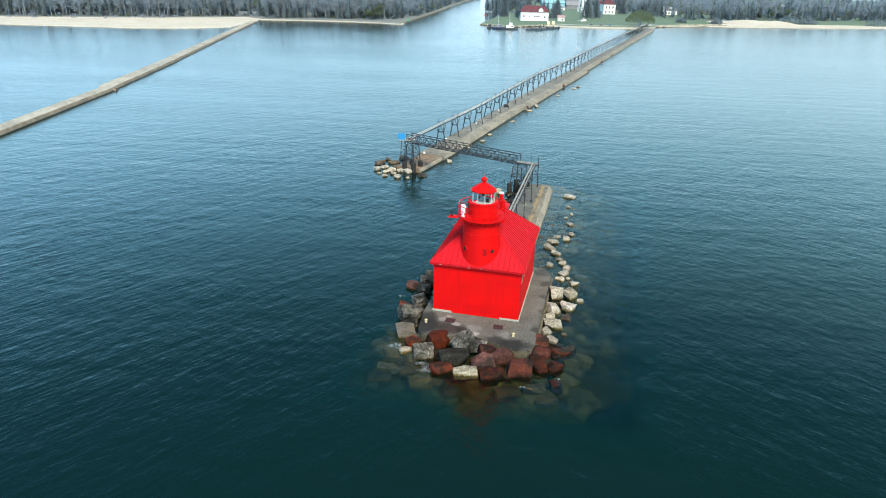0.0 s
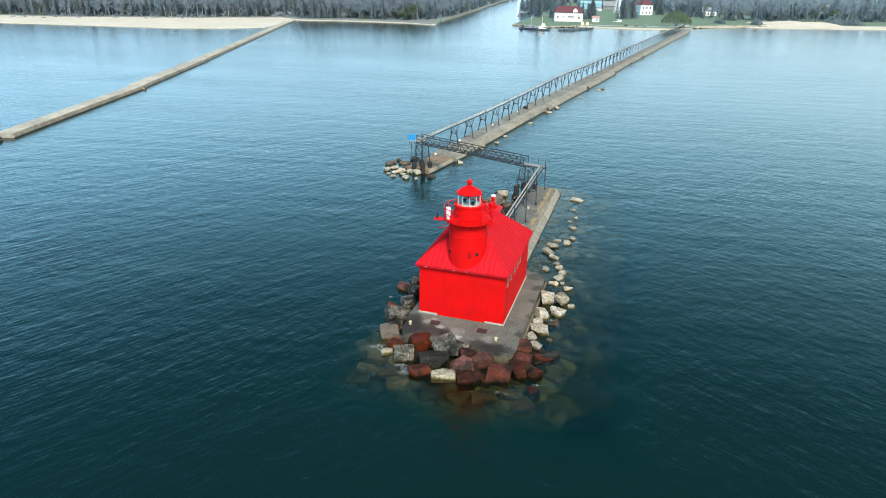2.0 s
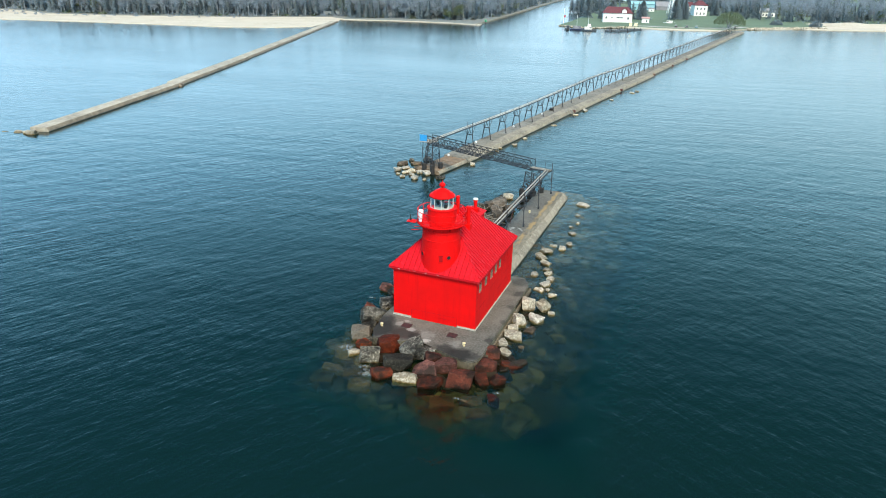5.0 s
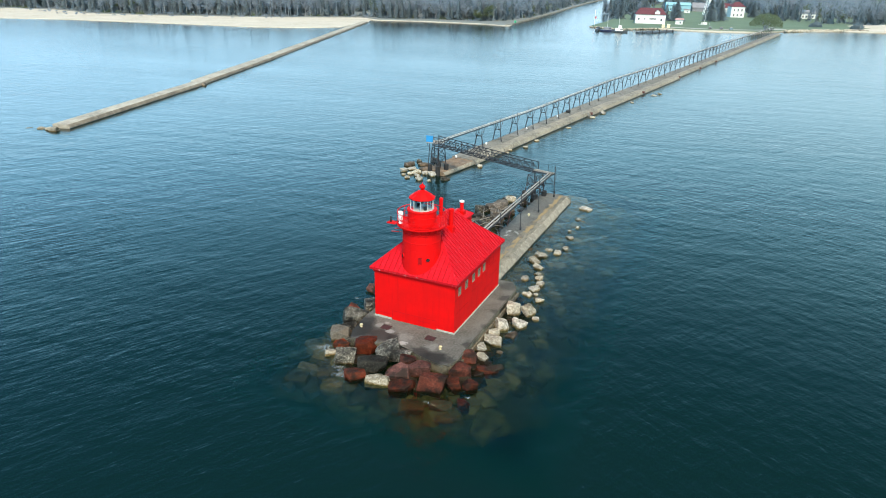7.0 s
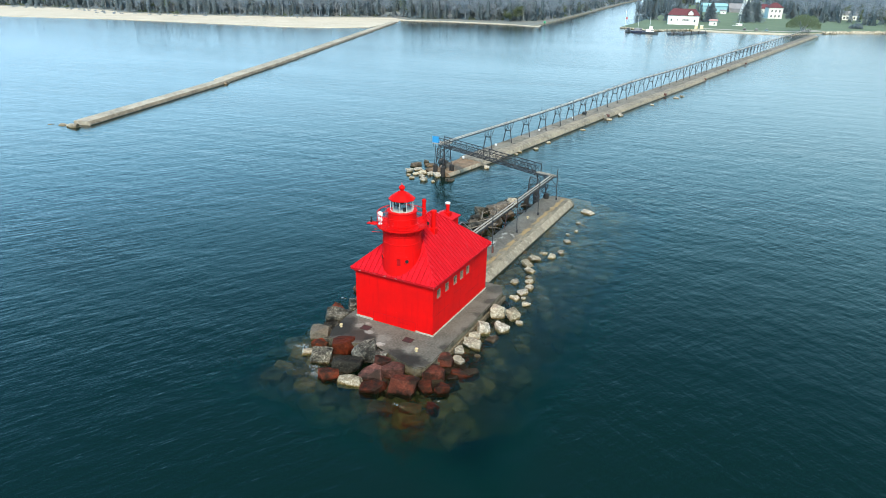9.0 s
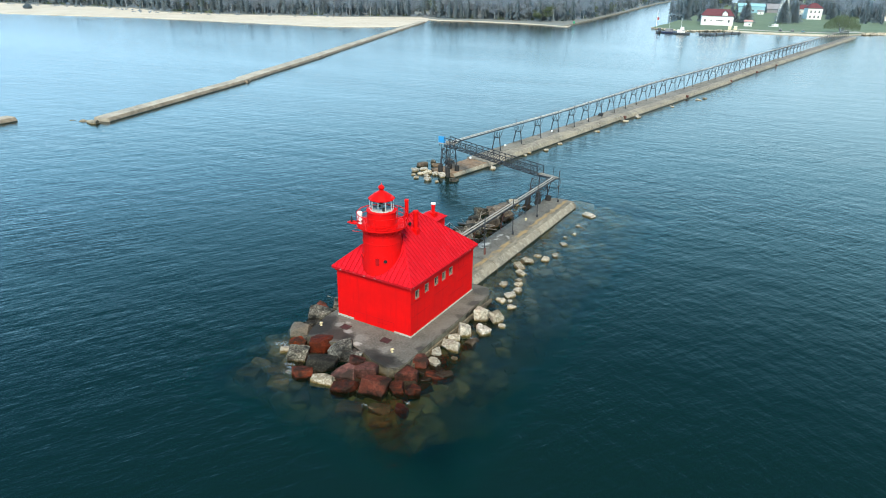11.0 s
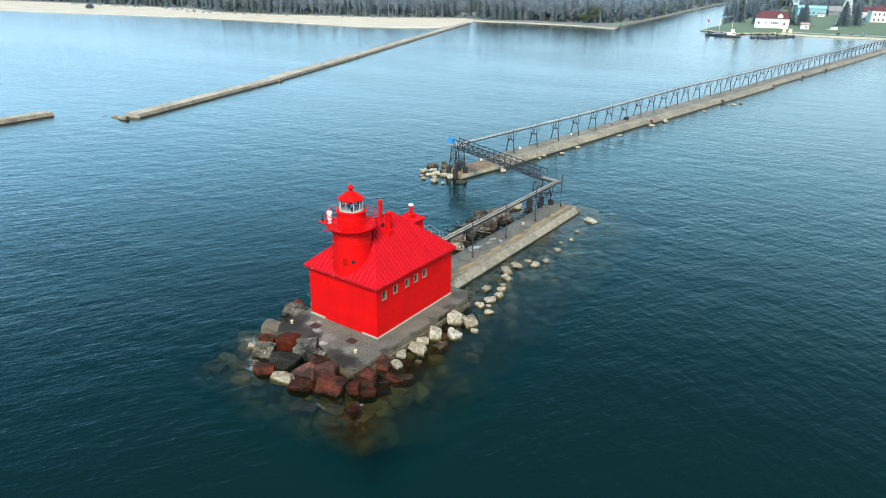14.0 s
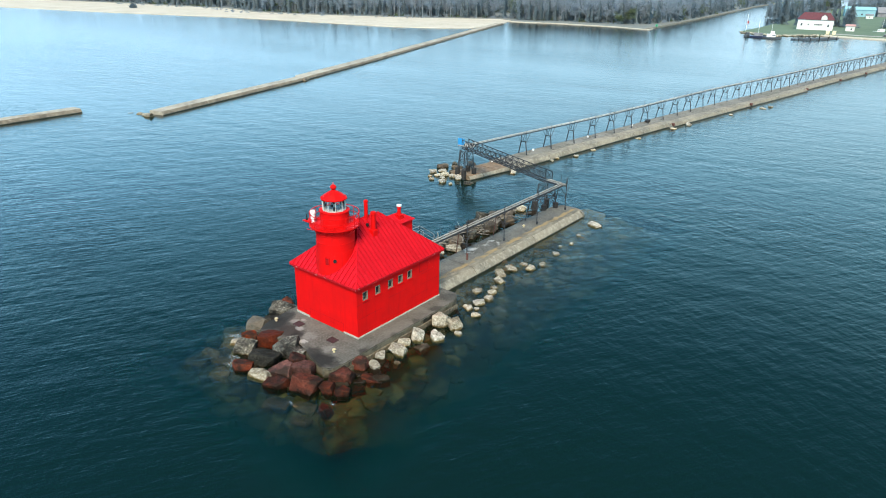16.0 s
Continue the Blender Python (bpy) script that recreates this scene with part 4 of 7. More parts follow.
lathe(bm, [(0.12, LT + 0.72), (0.11, LT + 0.76), (0.17, LT + 0.78), (0.24, LT + 0.86), (0.26, LT + 0.95), (0.24, LT + 1.04), (0.14, LT + 1.13), (0.03, LT + 1.17), (0.015, LT + 1.36)], 16, TX, TY)
part("ventilator_ball", bm, RED, lighthouse, smooth=True)
bm = B(); lathe(bm, [(0.3, LB + 0.02), (0.3, LB + 0.08), (0.08, LB + 0.1), (0.08, LB + 0.4), (0.2, LB + 0.42), (0.2, LB + 0.46)], 14, TX, TY)
lensob = part("lens_stand", bm, GALV, lighthouse, "grey lamp stand inside the lantern")
bm = B(); lathe(bm, [(0.1, LB + 0.46), (0.15, LB + 0.52), (0.15, LB + 0.68), (0.08, LB + 0.74)], 14, TX, TY)
part("beacon_lamp", bm, DARK_GLASS, lensob, "dark glass beacon lamp")
for sx, sy in ((0.45, -0.35), (-0.5, 0.3)):
    bm = B(); lathe(bm, [(0.13, LB + 0.02), (0.13, LB + 0.3), (0.05, LB + 0.33)], 12, TX + sx, TY + sy)
    part("equipment_box", bm, BLACK, lensob, "small dark equipment case")

# chimneys and pipe
bm = B(); lathe(bm, [(0.17, 8.3), (0.17, 9.98), (0.19, 10.0), (0.19, 10.12), (0.13, 10.2)], 14, 0.08, 5.1)
part("vent_pipe", bm, RED, lighthouse, smooth=False)
bm = B()
box(bm, 0.93, 4.5, 7.0, 1.5, 5.1, 7.85)
bevel(bm, 0.03)
lathe(bm, [(0.21, 7.85), (0.21, 9.15), (0.25, 9.18), (0.25, 9.40), (0.22, 9.44)], 14, 1.2, 4.85)
part("stove_pipe", bm, RED, lighthouse)
bm = B(); lathe(bm, [(0.09, 8.1), (0.13, 8.15), (0.13, 8.32), (0.06, 8.36)], 10, 0.78, 4.55)
part("roof_knob", bm, BLACK, lighthouse, "small black fitting on the roof")

# dormer at the back
dz = 7.23
bm = B(); box(bm, -0.95, 7.4, 5.0, 0.95, 10.3, dz)
dorm = part("dormer", bm, RED, lighthouse)
bm = B()
e = [bm.verts.new(p) for p in ((-1.12, 6.9, dz), (1.12, 6.9, dz), (1.12, 10.48, dz), (-1.12, 10.48, dz), (-1.12, 6.9, dz + 0.07), (1.12, 6.9, dz + 0.07), (1.12, 10.48, dz + 0.07), (-1.12, 10.48, dz + 0.07), (0, 6.9, dz + 0.72), (0, 9.45, dz + 0.72))]
for f in ((3, 2, 1, 0), (0, 1, 5, 4), (1, 2, 6, 5), (2, 3, 7, 6), (3, 0, 4, 7), (5, 6, 9, 8), (6, 7, 9), (7, 4, 8, 9), (4, 5, 8)):
    bm.faces.new([e[i] for i in f])
part("dormer_roof", bm, RED_ROOF, dorm)
bm = B()
for k in range(6):
    y = 7.3 + k * 0.42
    rod(bm, (1.1, y, dz + 0.09), (0.03, y, dz + 0.73), 0.018, 4)
part("roof_seam", bm, RED_ROOF, dorm)
bm = B()
box(bm, 0.1, 8.75, dz + 0.2, 0.75, 9.3, dz + 0.68)
lathe(bm, [(0.2, dz + 0.66), (0.17, dz + 0.75), (0.17, dz + 1.3), (0.21, dz + 1.32), (0.21, dz + 1.48)], 14, 0.42, 9.05)
chim = part("chimney", bm, RED, dorm)
bm = B(); lathe(bm, [(0.23, dz + 1.48), (0.24, dz + 1.6), (0.1, dz + 1.64)], 14, 0.42, 9.05)
part("chimney_cap", bm, WHITE, chim, "white chimney cap")
bm = B(); box(bm, -0.45, 10.28, 5.3, 0.45, 10.34, dz - 0.15)
part("door", bm, DEEP_RED, dorm)

# white signal drum on the gallery
lamp = empty("signal_drum", (-1.5, 0.45, Z0 + GZ), "white stacked signal drum with louvres standing on the gallery", "signal")
lamp.matrix_world = pose(-1.5, 0.45, Z0 + GZ) @ Matrix.Diagonal((0.85, 0.85, 0.97, 1))
bm = B()
lathe(bm, [(0.2, 0), (0.2, 0.1), (0.13, 0.12), (0.13, 0.3)], 16)
part("foot", bm, WHITE, lamp)
bm = B()
lathe(bm, [(0.13, 0.3), (0.24, 0.32), (0.24, 0.42), (0.15, 0.44), (0.15, 0.52), (0.24, 0.54), (0.24, 0.64), (0.15, 0.66), (0.15, 0.74)], 16)
part("louvre", bm, WHITE, lamp)
bm = B(); lathe(bm, [(0.15, 0.74), (0.27, 0.77), (0.27, 1.0), (0.2, 1.08), (0.06, 1.12)], 16)
part("cap", bm, WHITE, lamp)

# ---- armour stones ----
def stone_mesh(sx, sy, sz, seed, fine=True, worn=0.3):
    """A quarried block: a skewed box, cut by planes, with worn edges; worn 0 is sharp granite, 1 is rounded limestone."""
    rng = random.Random(seed)
    bm = B()
    bmesh.ops.create_cube(bm, size=2.0)
    for v in bm.verts:
        v.co = Vector([c * rng.uniform(0.86, 1.06) for c in v.co])
    for k in range(rng.randint(6, 9)):
        n = Vector((rng.choice((-1, 1)) * rng.uniform(0.25, 1), rng.choice((-1, 1)) * rng.uniform(0.25, 1), rng.choice((-0.6, 1, 1)) * rng.uniform(0.1, 1))).normalized()
        d = (abs(n.x) + abs(n.y) + abs(n.z)) * (rng.uniform(0.48, 0.66) if k < 2 else rng.uniform(0.62, 0.84))
        cut = bmesh.ops.bisect_plane(bm, geom=bm.verts[:] + bm.edges[:] + bm.faces[:], plane_co=n * d, plane_no=n, clear_outer=True)
        rim_edges = [g for g in cut["geom_cut"] if isinstance(g, bmesh.types.BMEdge)]
        if len(rim_edges) > 2:
            bmesh.ops.contextual_create(bm, geom=rim_edges)
    lo = [min(v.co[a] for v in bm.verts) for a in range(3)]
    hi = [max(v.co[a] for v in bm.verts) for a in range(3)]
    for v in bm.verts:
        v.co = Vector([((v.co[a] - lo[a]) / (hi[a] - lo[a]) - 0.5) * (sx, sy, sz)[a] for a in range(3)])
    bmesh.ops.remove_doubles(bm, verts=bm.verts, dist=0.02 * sx)
    bmesh.ops.dissolve_limit(bm, angle_limit=radians(6), verts=bm.verts, edges=bm.edges)
    bevel(bm, min(sx, sy, sz) * (0.022 + 0.07 * worn), 1)
    bmesh.ops.triangulate(bm, faces=[f for f in bm.faces if len(f.verts) > 4])
    if fine:
        for k in range(2):
            bmesh.ops.subdivide_edges(bm, edges=[e for e in bm.edges if e.calc_length() > 0.2], cuts=1 + k, use_grid_fill=True)
            bmesh.ops.triangulate(bm, faces=[f for f in bm.faces if len(f.verts) > 3])
    off = Vector((seed * 3.1, seed * 1.7, 0))
    size = min(1.0, sx)
    for v in bm.verts:
        q = v.co + off
        d = (0.05 + 0.12 * worn) * noise.noise(q * 1.3) + ((0.02 + 0.06 * worn) * noise.noise(q * 3.4) + (0.012 + 0.03 * worn) * noise.noise(q * 8.3) if fine else 0.0)
        v.co += v.co.normalized() * d * size
    return bm


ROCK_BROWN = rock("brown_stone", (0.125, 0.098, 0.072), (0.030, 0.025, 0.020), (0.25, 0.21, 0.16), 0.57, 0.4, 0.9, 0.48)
STONE_LABELS = {
    "red": (ROCK_RED, "dark red granite armour stone at the lighthouse foot"),
    "grey": (ROCK_GREY, "dark grey lichen-spotted armour stone beside the deck"),
    "pale": (ROCK_PALE, "pale weathered limestone block in the shallow water"),
    "brown": (ROCK_BROWN, "weathered brown stone in the rubble by the pier"),
    "dark": (ROCK_DARK, "black mossy armour stone at the lighthouse foot"),
    "slab": (ROCK_SLAB, "plain grey-tan stone slab leaning against the deck"),
    "wet": (ROCK_WET_SHADE, "wet stone wedged at the waterline, crevice shade in its dark colour"),
    "algae": (ROCK_ALGAE, "brown-green algae-covered stone under the water"),
}
stone_seed = [0]


def stone(kind, x, y, z, sx, sy, sz, rz=None, tilt=12, heap=None):
    """z is the middle of the stone; with a heap it joins that heap instead of standing by itself."""
    stone_seed[0] += 1
    rng = random.Random(stone_seed[0] * 7 + 1)
    mat, label = STONE_LABELS[kind]
    near = y < 60 and x > -30
    if kind == "pale" and y > 9:
        sz *= 0.78
    grow = 0.9 if kind == "pale" else 0.97
    bm = stone_mesh(sx * grow, sy * grow, sz * grow, stone_seed[0], near and heap is None, {"red": 0.1, "slab": 0.05, "dark": 0.45, "brown": 0.35, "pale": 0.3, "algae": 0.9}.get(kind, 0.4))
    m = pose(x, y, z, rng.uniform(-tilt, tilt), rng.uniform(-tilt, tilt), rng.uniform(0, 180) if rz is None else rz)
    if heap is not None:
        bmesh.ops.recalc_face_normals(bm, faces=bm.faces)
        bm.verts.index_update()
        n = len(heap[0])
        heap[0].extend(tuple(m @ v.co) for v in bm.verts)
        heap[1].extend([n + v.index for v in f.verts] for f in bm.faces)
        bm.free()
        return None
    ob = link("armour_stone", bm, mat)
    ob.matrix_world = m
    return tagged(ob, label, "stone", "armour stones")


def heap_object(name, heap, mat, label):
    me = bpy.data.meshes.new(name)
    me.from_pydata(heap[0], [], heap[1])
    me.materials.append(mat)
    return tagged(new(name, me), label, "stones", kind="stuff")


wet_heap, deep_heap = ([], []), ([], [])
# front heap: kind, x, y, middle height, length, breadth, height
for kind, *row in (
    ("red", 5.0, -6.7, 0.62, 2.1, 1.6, 1.5), ("red", 3.0, -7.8, 0.32, 2.1, 1.3, 1.1), ("red", 2.0, -6.5, 0.58, 2.0, 1.5, 1.0),
    ("red", 3.3, -5.4, 0.72, 1.9, 1.4, 1.1), ("red", 2.0, -5.0, 0.85, 1.3, 1.0, 0.8), ("red", -1.1, -8.0, 0.34, 1.7, 1.2, 0.9),
    ("pale", 0.9, -7.9, 0.36, 2.2, 1.1, 0.9), ("dark", -0.5, -6.3, 0.55, 2.5, 1.8, 1.2), ("grey", -3.0, -6.3, 0.50, 1.7, 1.4, 1.3),
    ("red", -2.2, -4.4, 0.83, 2.0, 1.6, 1.1), ("grey", 0.0, -4.4, 0.84, 2.2, 1.8, 1.4), ("grey", 1.2, -4.3, 0.75, 1.5, 1.2, 1.0),
    ("red", -4.3, -4.8, 0.47, 1.4, 1.1, 0.8), ("slab", -5.4, -3.3, 0.60, 1.7, 1.6, 1.1), ("grey", -5.8, -0.1, 0.60, 2.5, 2.0, 1.3),
    ("pale", -4.6, -6.0, 0.34, 1.1, 0.8, 0.6), ("grey", -5.5, -1.7, 0.3, 1.6, 1.3, 0.9), ("grey", -3.8, -3.9, 0.25, 1.5, 1.2, 0.9),
    ("red", 6.2, -4.1, 0.63, 1.9, 1.5, 1.1), ("red", 6.5, -5.9, 0.42, 1.1, 1.0, 1.1), ("red", 7.6, -5.4, 0.40, 1.3, 1.0, 0.9),
    ("red", 6.1, -2.0, 0.64, 1.4, 1.2, 1.0), ("red", 7.9, -2.6, 0.10, 1.9, 1.2, 0.7), ("red", 8.0, -7.5, 0.0, 1.0, 0.9, 0.8),
    ("algae", 6.4, -8.1, -0.14, 1.7, 1.1, 0.7), ("algae", 7.4, -9.2, -0.16, 1.7, 0.9, 0.6), ("algae", -5.3, -8.0, -0.32, 2.2, 0.9, 0.6),
    ("algae", -2.4, -9.1, -0.45, 1.9, 1.3, 0.8), ("algae", -3.6, -8.0, -0.36, 1.6, 1.2, 0.7), ("algae", 4.4, -9.0, -0.30, 1.9, 1.3, 0.8),
):
    stone(kind, *row, 24 + stone_seed[0] * 37 % 31 - 15)
# along the deck, on the lee side of it, and beside the pier
for kind, *row in (
    ("pale", 7.0, -1.3, 0.45, 1.1, 0.9, 0.7), ("pale", 6.3, 0.1, 0.45, 1.1, 0.9, 0.7), ("pale", 6.8, 1.7, 0.45, 1.7, 1.3, 0.9),
    ("pale", 6.4, 3.0, 0.45, 1.2, 1.0, 0.7), ("pale", 6.6, 4.5, 0.55, 1.4, 1.2, 1.1), ("pale", 7.8, 5.6, 0.42, 1.6, 1.1, 0.8),
    ("pale", 6.6, 7.8, 0.66, 1.6, 1.4, 1.3), ("pale", 7.9, 8.1, 0.60, 1.3, 1.1, 1.1), ("pale", 8.9, 7.4, 0.34, 0.7, 0.6, 0.5),
    ("brown", 7.9, 3.6, 0.15, 1.2, 0.9, 0.6), ("brown", 7.9, 0.3, 0.15, 0.6, 0.5, 0.5),
    ("grey", -5.9, 2.7, 0.60, 1.6, 1.3, 0.9), ("red", -6.9, 1.1, 0.41, 1.4, 1.2, 0.8), ("grey", -6.1, 5.0, 0.60, 1.5, 1.2, 0.9),
    ("red", -7.5, 5.9, 0.42, 1.4, 1.2, 0.8), ("grey", -6.4, 7.0, 0.60, 1.4, 1.1, 0.9), ("grey", -6.3, 8.8, 0.55, 1.3, 1.0, 0.9), ("grey", -5.5, 10.6, 0.5, 1.5, 1.2, 0.9),
    ("pale", 5.6, 40.8, 0.38, 1.9, 1.3, 0.6), ("pale", 5.7, 36.1, 0.38, 0.6, 0.5, 0.4), ("pale", 6.4, 33.0, 0.38, 0.5, 0.4, 0.35),
    ("pale", 5.8, 31.4, 0.38, 0.5, 0.4, 0.35), ("pale", 6.4, 29.2, 0.38, 1.0, 0.8, 0.5), ("pale", 6.9, 25.4, 0.38, 0.9, 0.8, 0.5),
    ("pale", 6.4, 23.7, 0.39, 1.1, 0.9, 0.6), ("pale", 5.2, 24.2, 0.33, 1.0, 0.7, 0.4), ("pale", 4.9, 22.1, 0.40, 1.3, 1.1, 0.7),
    ("pale", 4.7, 20.3, 0.38, 1.6, 1.1, 0.6), ("pale", 5.6, 18.8, 0.37, 1.3, 1.0, 0.6), ("pale", 6.1, 17.0, 0.37, 0.7, 0.6, 0.45),
    ("pale", 6.5, 16.0, 0.37, 1.0, 0.8, 0.55), ("pale", 5.2, 15.6, 0.32, 1.7, 0.8, 0.4), ("pale", 7.1, 14.7, 0.39, 0.9, 0.8, 0.6),
    ("pale", 6.8, 13.3, 0.40, 1.2, 1.0, 0.7), ("pale", 7.4, 12.2, 0.36, 0.5, 0.4, 0.4), ("pale", 6.6, 11.9, 0.38, 1.1, 0.8, 0.5), ("pale", 8.1, 11.2, 0.38, 1.0, 0.8, 0.55),
):
    stone(kind, *row)
# rubble between the pier and the open water
for kind, *row in (
    ("brown", -3.6, 30.3, 0.65, 2.0, 1.7, 1.4), ("grey", -4.6, 27.1, 0.60, 2.3, 1.8, 1.2), ("brown", -4.4, 24.3, 0.45, 2.4, 2.0, 1.2), ("pale", -3.1, 22.2, 0.60, 1.9, 1.4, 0.8),
    ("grey", -7.0, 33.5, 0.60, 1.7, 1.4, 0.9), ("brown", -5.2, 35.9, 0.55, 2.6, 1.9, 1.2), ("brown", -3.2, 34.0, 0.55, 1.3, 1.1, 0.8), ("pale", -4.9, 39.5, 0.55, 1.6, 1.3, 0.9),
    ("grey", -4.7, 29.3, 0.55, 1.1, 0.9, 0.9), ("brown", -4.5, 32.7, 0.60, 1.7, 1.4, 0.9), ("grey", -5.1, 22.4, 0.45, 1.4, 1.1, 0.8), ("grey", -6.1, 30.4, 0.60, 1.6, 1.3, 0.9),
    ("brown", -5.7, 28.6, 0.5, 1.6, 1.2, 0.9), ("grey", -5.9, 26.2, 0.4, 1.7, 1.2, 0.8), ("brown", -6.4, 35.1, 0.5, 1.6, 1.2, 0.9), ("grey", -5.6, 38.0, 0.4, 1.5, 1.1, 0.8), ("pale", -4.0, 20.4, 0.35, 1.6, 1.2, 0.7), ("brown", -4.4, 18.4, 0.35, 1.5, 1.2, 0.8),
):
    stone(kind, *row)
# stones round the head of the far pier
for kind, *row in (
    ("brown", -26.4, 49.5, 0.45, 1.8, 1.4, 0.9), ("grey", -25.9, 52.3, 0.45, 0.9, 0.7, 0.6), ("pale", -25.5, 46.1, 0.45, 1.4, 1.1, 0.9), ("pale", -23.8, 45.0, 0.44, 1.1, 0.9, 0.6),
    ("pale", -23.1, 46.0, 0.5, 1.5, 1.2, 0.9), ("pale", -21.7, 46.1, 0.5, 1.2, 1.0, 0.7), ("pale", -20.3, 45.9, 0.5, 1.6, 1.2, 0.8), ("pale", -21.1, 42.9, 0.45, 1.5, 1.1, 0.8),
    ("pale", -23.2, 42.8, 0.40, 0.9, 0.8, 0.5), ("grey", -17.5, 44.8, 0.35, 1.5, 1.1, 0.6), ("brown", -22.7, 48.2, 0.4, 2.0, 1.6, 0.8), ("pale", -24.5, 44.0, 0.35, 0.8, 0.6, 0.5),
    ("pale", -15.6, 54.5, 0.43, 1.2, 0.9, 0.7), ("pale", -14.7, 65.5, 0.40, 0.8, 0.6, 0.5), ("pale", -14.8, 67.6, 0.40, 0.7, 0.6, 0.4), ("pale", -13.3, 71.4, 0.38, 1.2, 0.9, 0.5),
    ("pale", -19.4, 42.7, 0.40, 0.7, 0.6, 0.5), ("pale", -24.9, 47.6, 0.35, 1.5, 1.2, 0.7), ("brown", -24.2, 50.8, 0.3, 1.8, 1.4, 0.7), ("brown", -23.4, 53.6, 0.3, 2.0, 1.4, 0.8), ("pale", -22.3, 44.3, 0.4, 1.2, 0.9, 0.7),
    ("pale", -12.9, 77.7, 0.36, 1.0, 0.8, 0.5), ("pale", -10.6, 93.0, 0.33, 1.3, 0.8, 0.4), ("pale", -8.6, 107.0, 0.36, 1.4, 0.9, 0.5), ("pale", -7.6, 113.5, 0.45, 2.2, 1.3, 0.8), ("pale", -0.6, 148, 0.34, 1.7, 1.0, 0.5), ("pale", 0.4, 152, 0.34, 1.8, 1.0, 0.6), ("pale", -4.2, 133, 0.33, 1.2, 0.7, 0.5),
):
    stone(kind, *row)

# wet stones that fill the gaps at the waterline, near-black to paint crevice shade
rng = random.Random(5)
for k in range(34):
    a = radians(-176 + 190 * k / 34)
    r = rng.uniform(5.2, 7.0)
    stone("wet", 1.2 + r * math.cos(a) * 1.02, -2.0 + r * math.sin(a) * 0.86, rng.uniform(-0.15, 0.12), rng.uniform(1.0, 1.7), rng.uniform(0.8, 1.3), 0.8, heap=wet_heap)
for k in range(40):
    stone("wet", rng.uniform(-7.0, -2.0), rng.uniform(15, 41), rng.uniform(-0.1, 0.3), rng.uniform(0.9, 1.8), rng.uniform(0.8, 1.3), 0.8, heap=wet_heap)
for k in range(14):
    stone("wet", rng.uniform(5.9, 6.9), rng.uniform(-1, 12), rng.uniform(-0.2, 0.1), rng.uniform(0.8, 1.5), rng.uniform(0.7, 1.1), 0.7, heap=wet_heap)
# stones under water
rng = random.Random(11)
for k in range(440):
    if k < 120:
        a = radians(-180 + 205 * rng.random())
        r = rng.uniform(5.8, 11.5)
        x, y = 1.6 + r * math.cos(a) * 0.95, -2.6 + r * math.sin(a) * 0.82
    elif k < 390:
        x, y = 3.2 + abs(rng.gauss(0, 5.2)), rng.uniform(0, 47)
    else:
        x, y = rng.uniform(-9.5, -5.5), rng.uniform(-3, 40)
    s = rng.uniform(1.0, 2.2) if k < 120 else rng.uniform(0.5, 1.8)
    stone("algae", x, y, min(WZ - 0.12 - s * 0.22, shoal(x, y) + s * 0.08), s, s * rng.uniform(0.6, 0.95), s * 0.5, heap=deep_heap)

# broken end of the southern breakwater
for row in ((-99.4, 38.6, 0.5, 2.4, 1.7, 1.1, 20), (-101.0, 39.2, 0.4, 2.1, 1.5, 0.9, 60), (-102.8, 38.6, 0.3, 1.7, 1.2, 0.7, 10), (-105.5, 38.0, 0.2, 1.5, 0.8, 0.4, 30)):
    stone("pale", *row)
for row in ((-117.0, 97.6, 0.5, 1.6, 2.0, 0.9, 20), (-142.2, 158.0, 0.5, 1.6, 2.2, 0.9, 20)):
    stone("brown", *row)

heap_object("waterline_stones", wet_heap, ROCK_WET_SHADE, "wet stones filling the gaps at the waterline, crevice shade in their dark colour")
heap_object("submerged_stones", deep_heap, ROCK_ALGAE, "brown-green algae-covered stones under the water")

# bleached driftwood caught in the rubble by the pier
rng = random.Random(23)
DRIFT = stained("bleached_driftwood", (0.20, 0.17, 0.135), (0.10, 0.085, 0.068), (0.26, 0.225, 0.185), 2.0, 11.0, 0.9, 0.4, 0.01)
for x, y in ((-5.6, 33.2), (-4.4, 32.0), (-5.2, 29.6), (-3.9, 27.4), (-4.9, 25.6), (-3.4, 30.2), (-4.1, 35.2), (-5.9, 31.2), (-3.1, 24.0), (-4.6, 37.4), *((rng.uniform(-5.8, -2.6), rng.uniform(21, 38)) for _ in range(22))):
    bm = B()
    a, n = rng.uniform(-0.2, 2.6), rng.uniform(0.8, 2.2)
    p = Vector((0, 0, 0))
    r = rng.uniform(0.035, 0.09)
    rise = rng.uniform(-0.05, 0.14)
    for k in range(4):
        q = p + Vector((math.cos(a) * n / 4, math.sin(a) * n / 4, rise + rng.uniform(-0.05, 0.03)))
        rod(bm, p, q, r, 7, r * 0.82)
        p, r, a = q, r * 0.82, a + rng.uniform(-0.3, 0.3)
    ob = link("driftwood", bm, DRIFT, smooth=True)
    ob.matrix_world = pose(x, y, rng.uniform(0.8, 1.0))
    tagged(ob, "bleached driftwood branch lying on the rubble", "driftwood", "driftwood pieces")

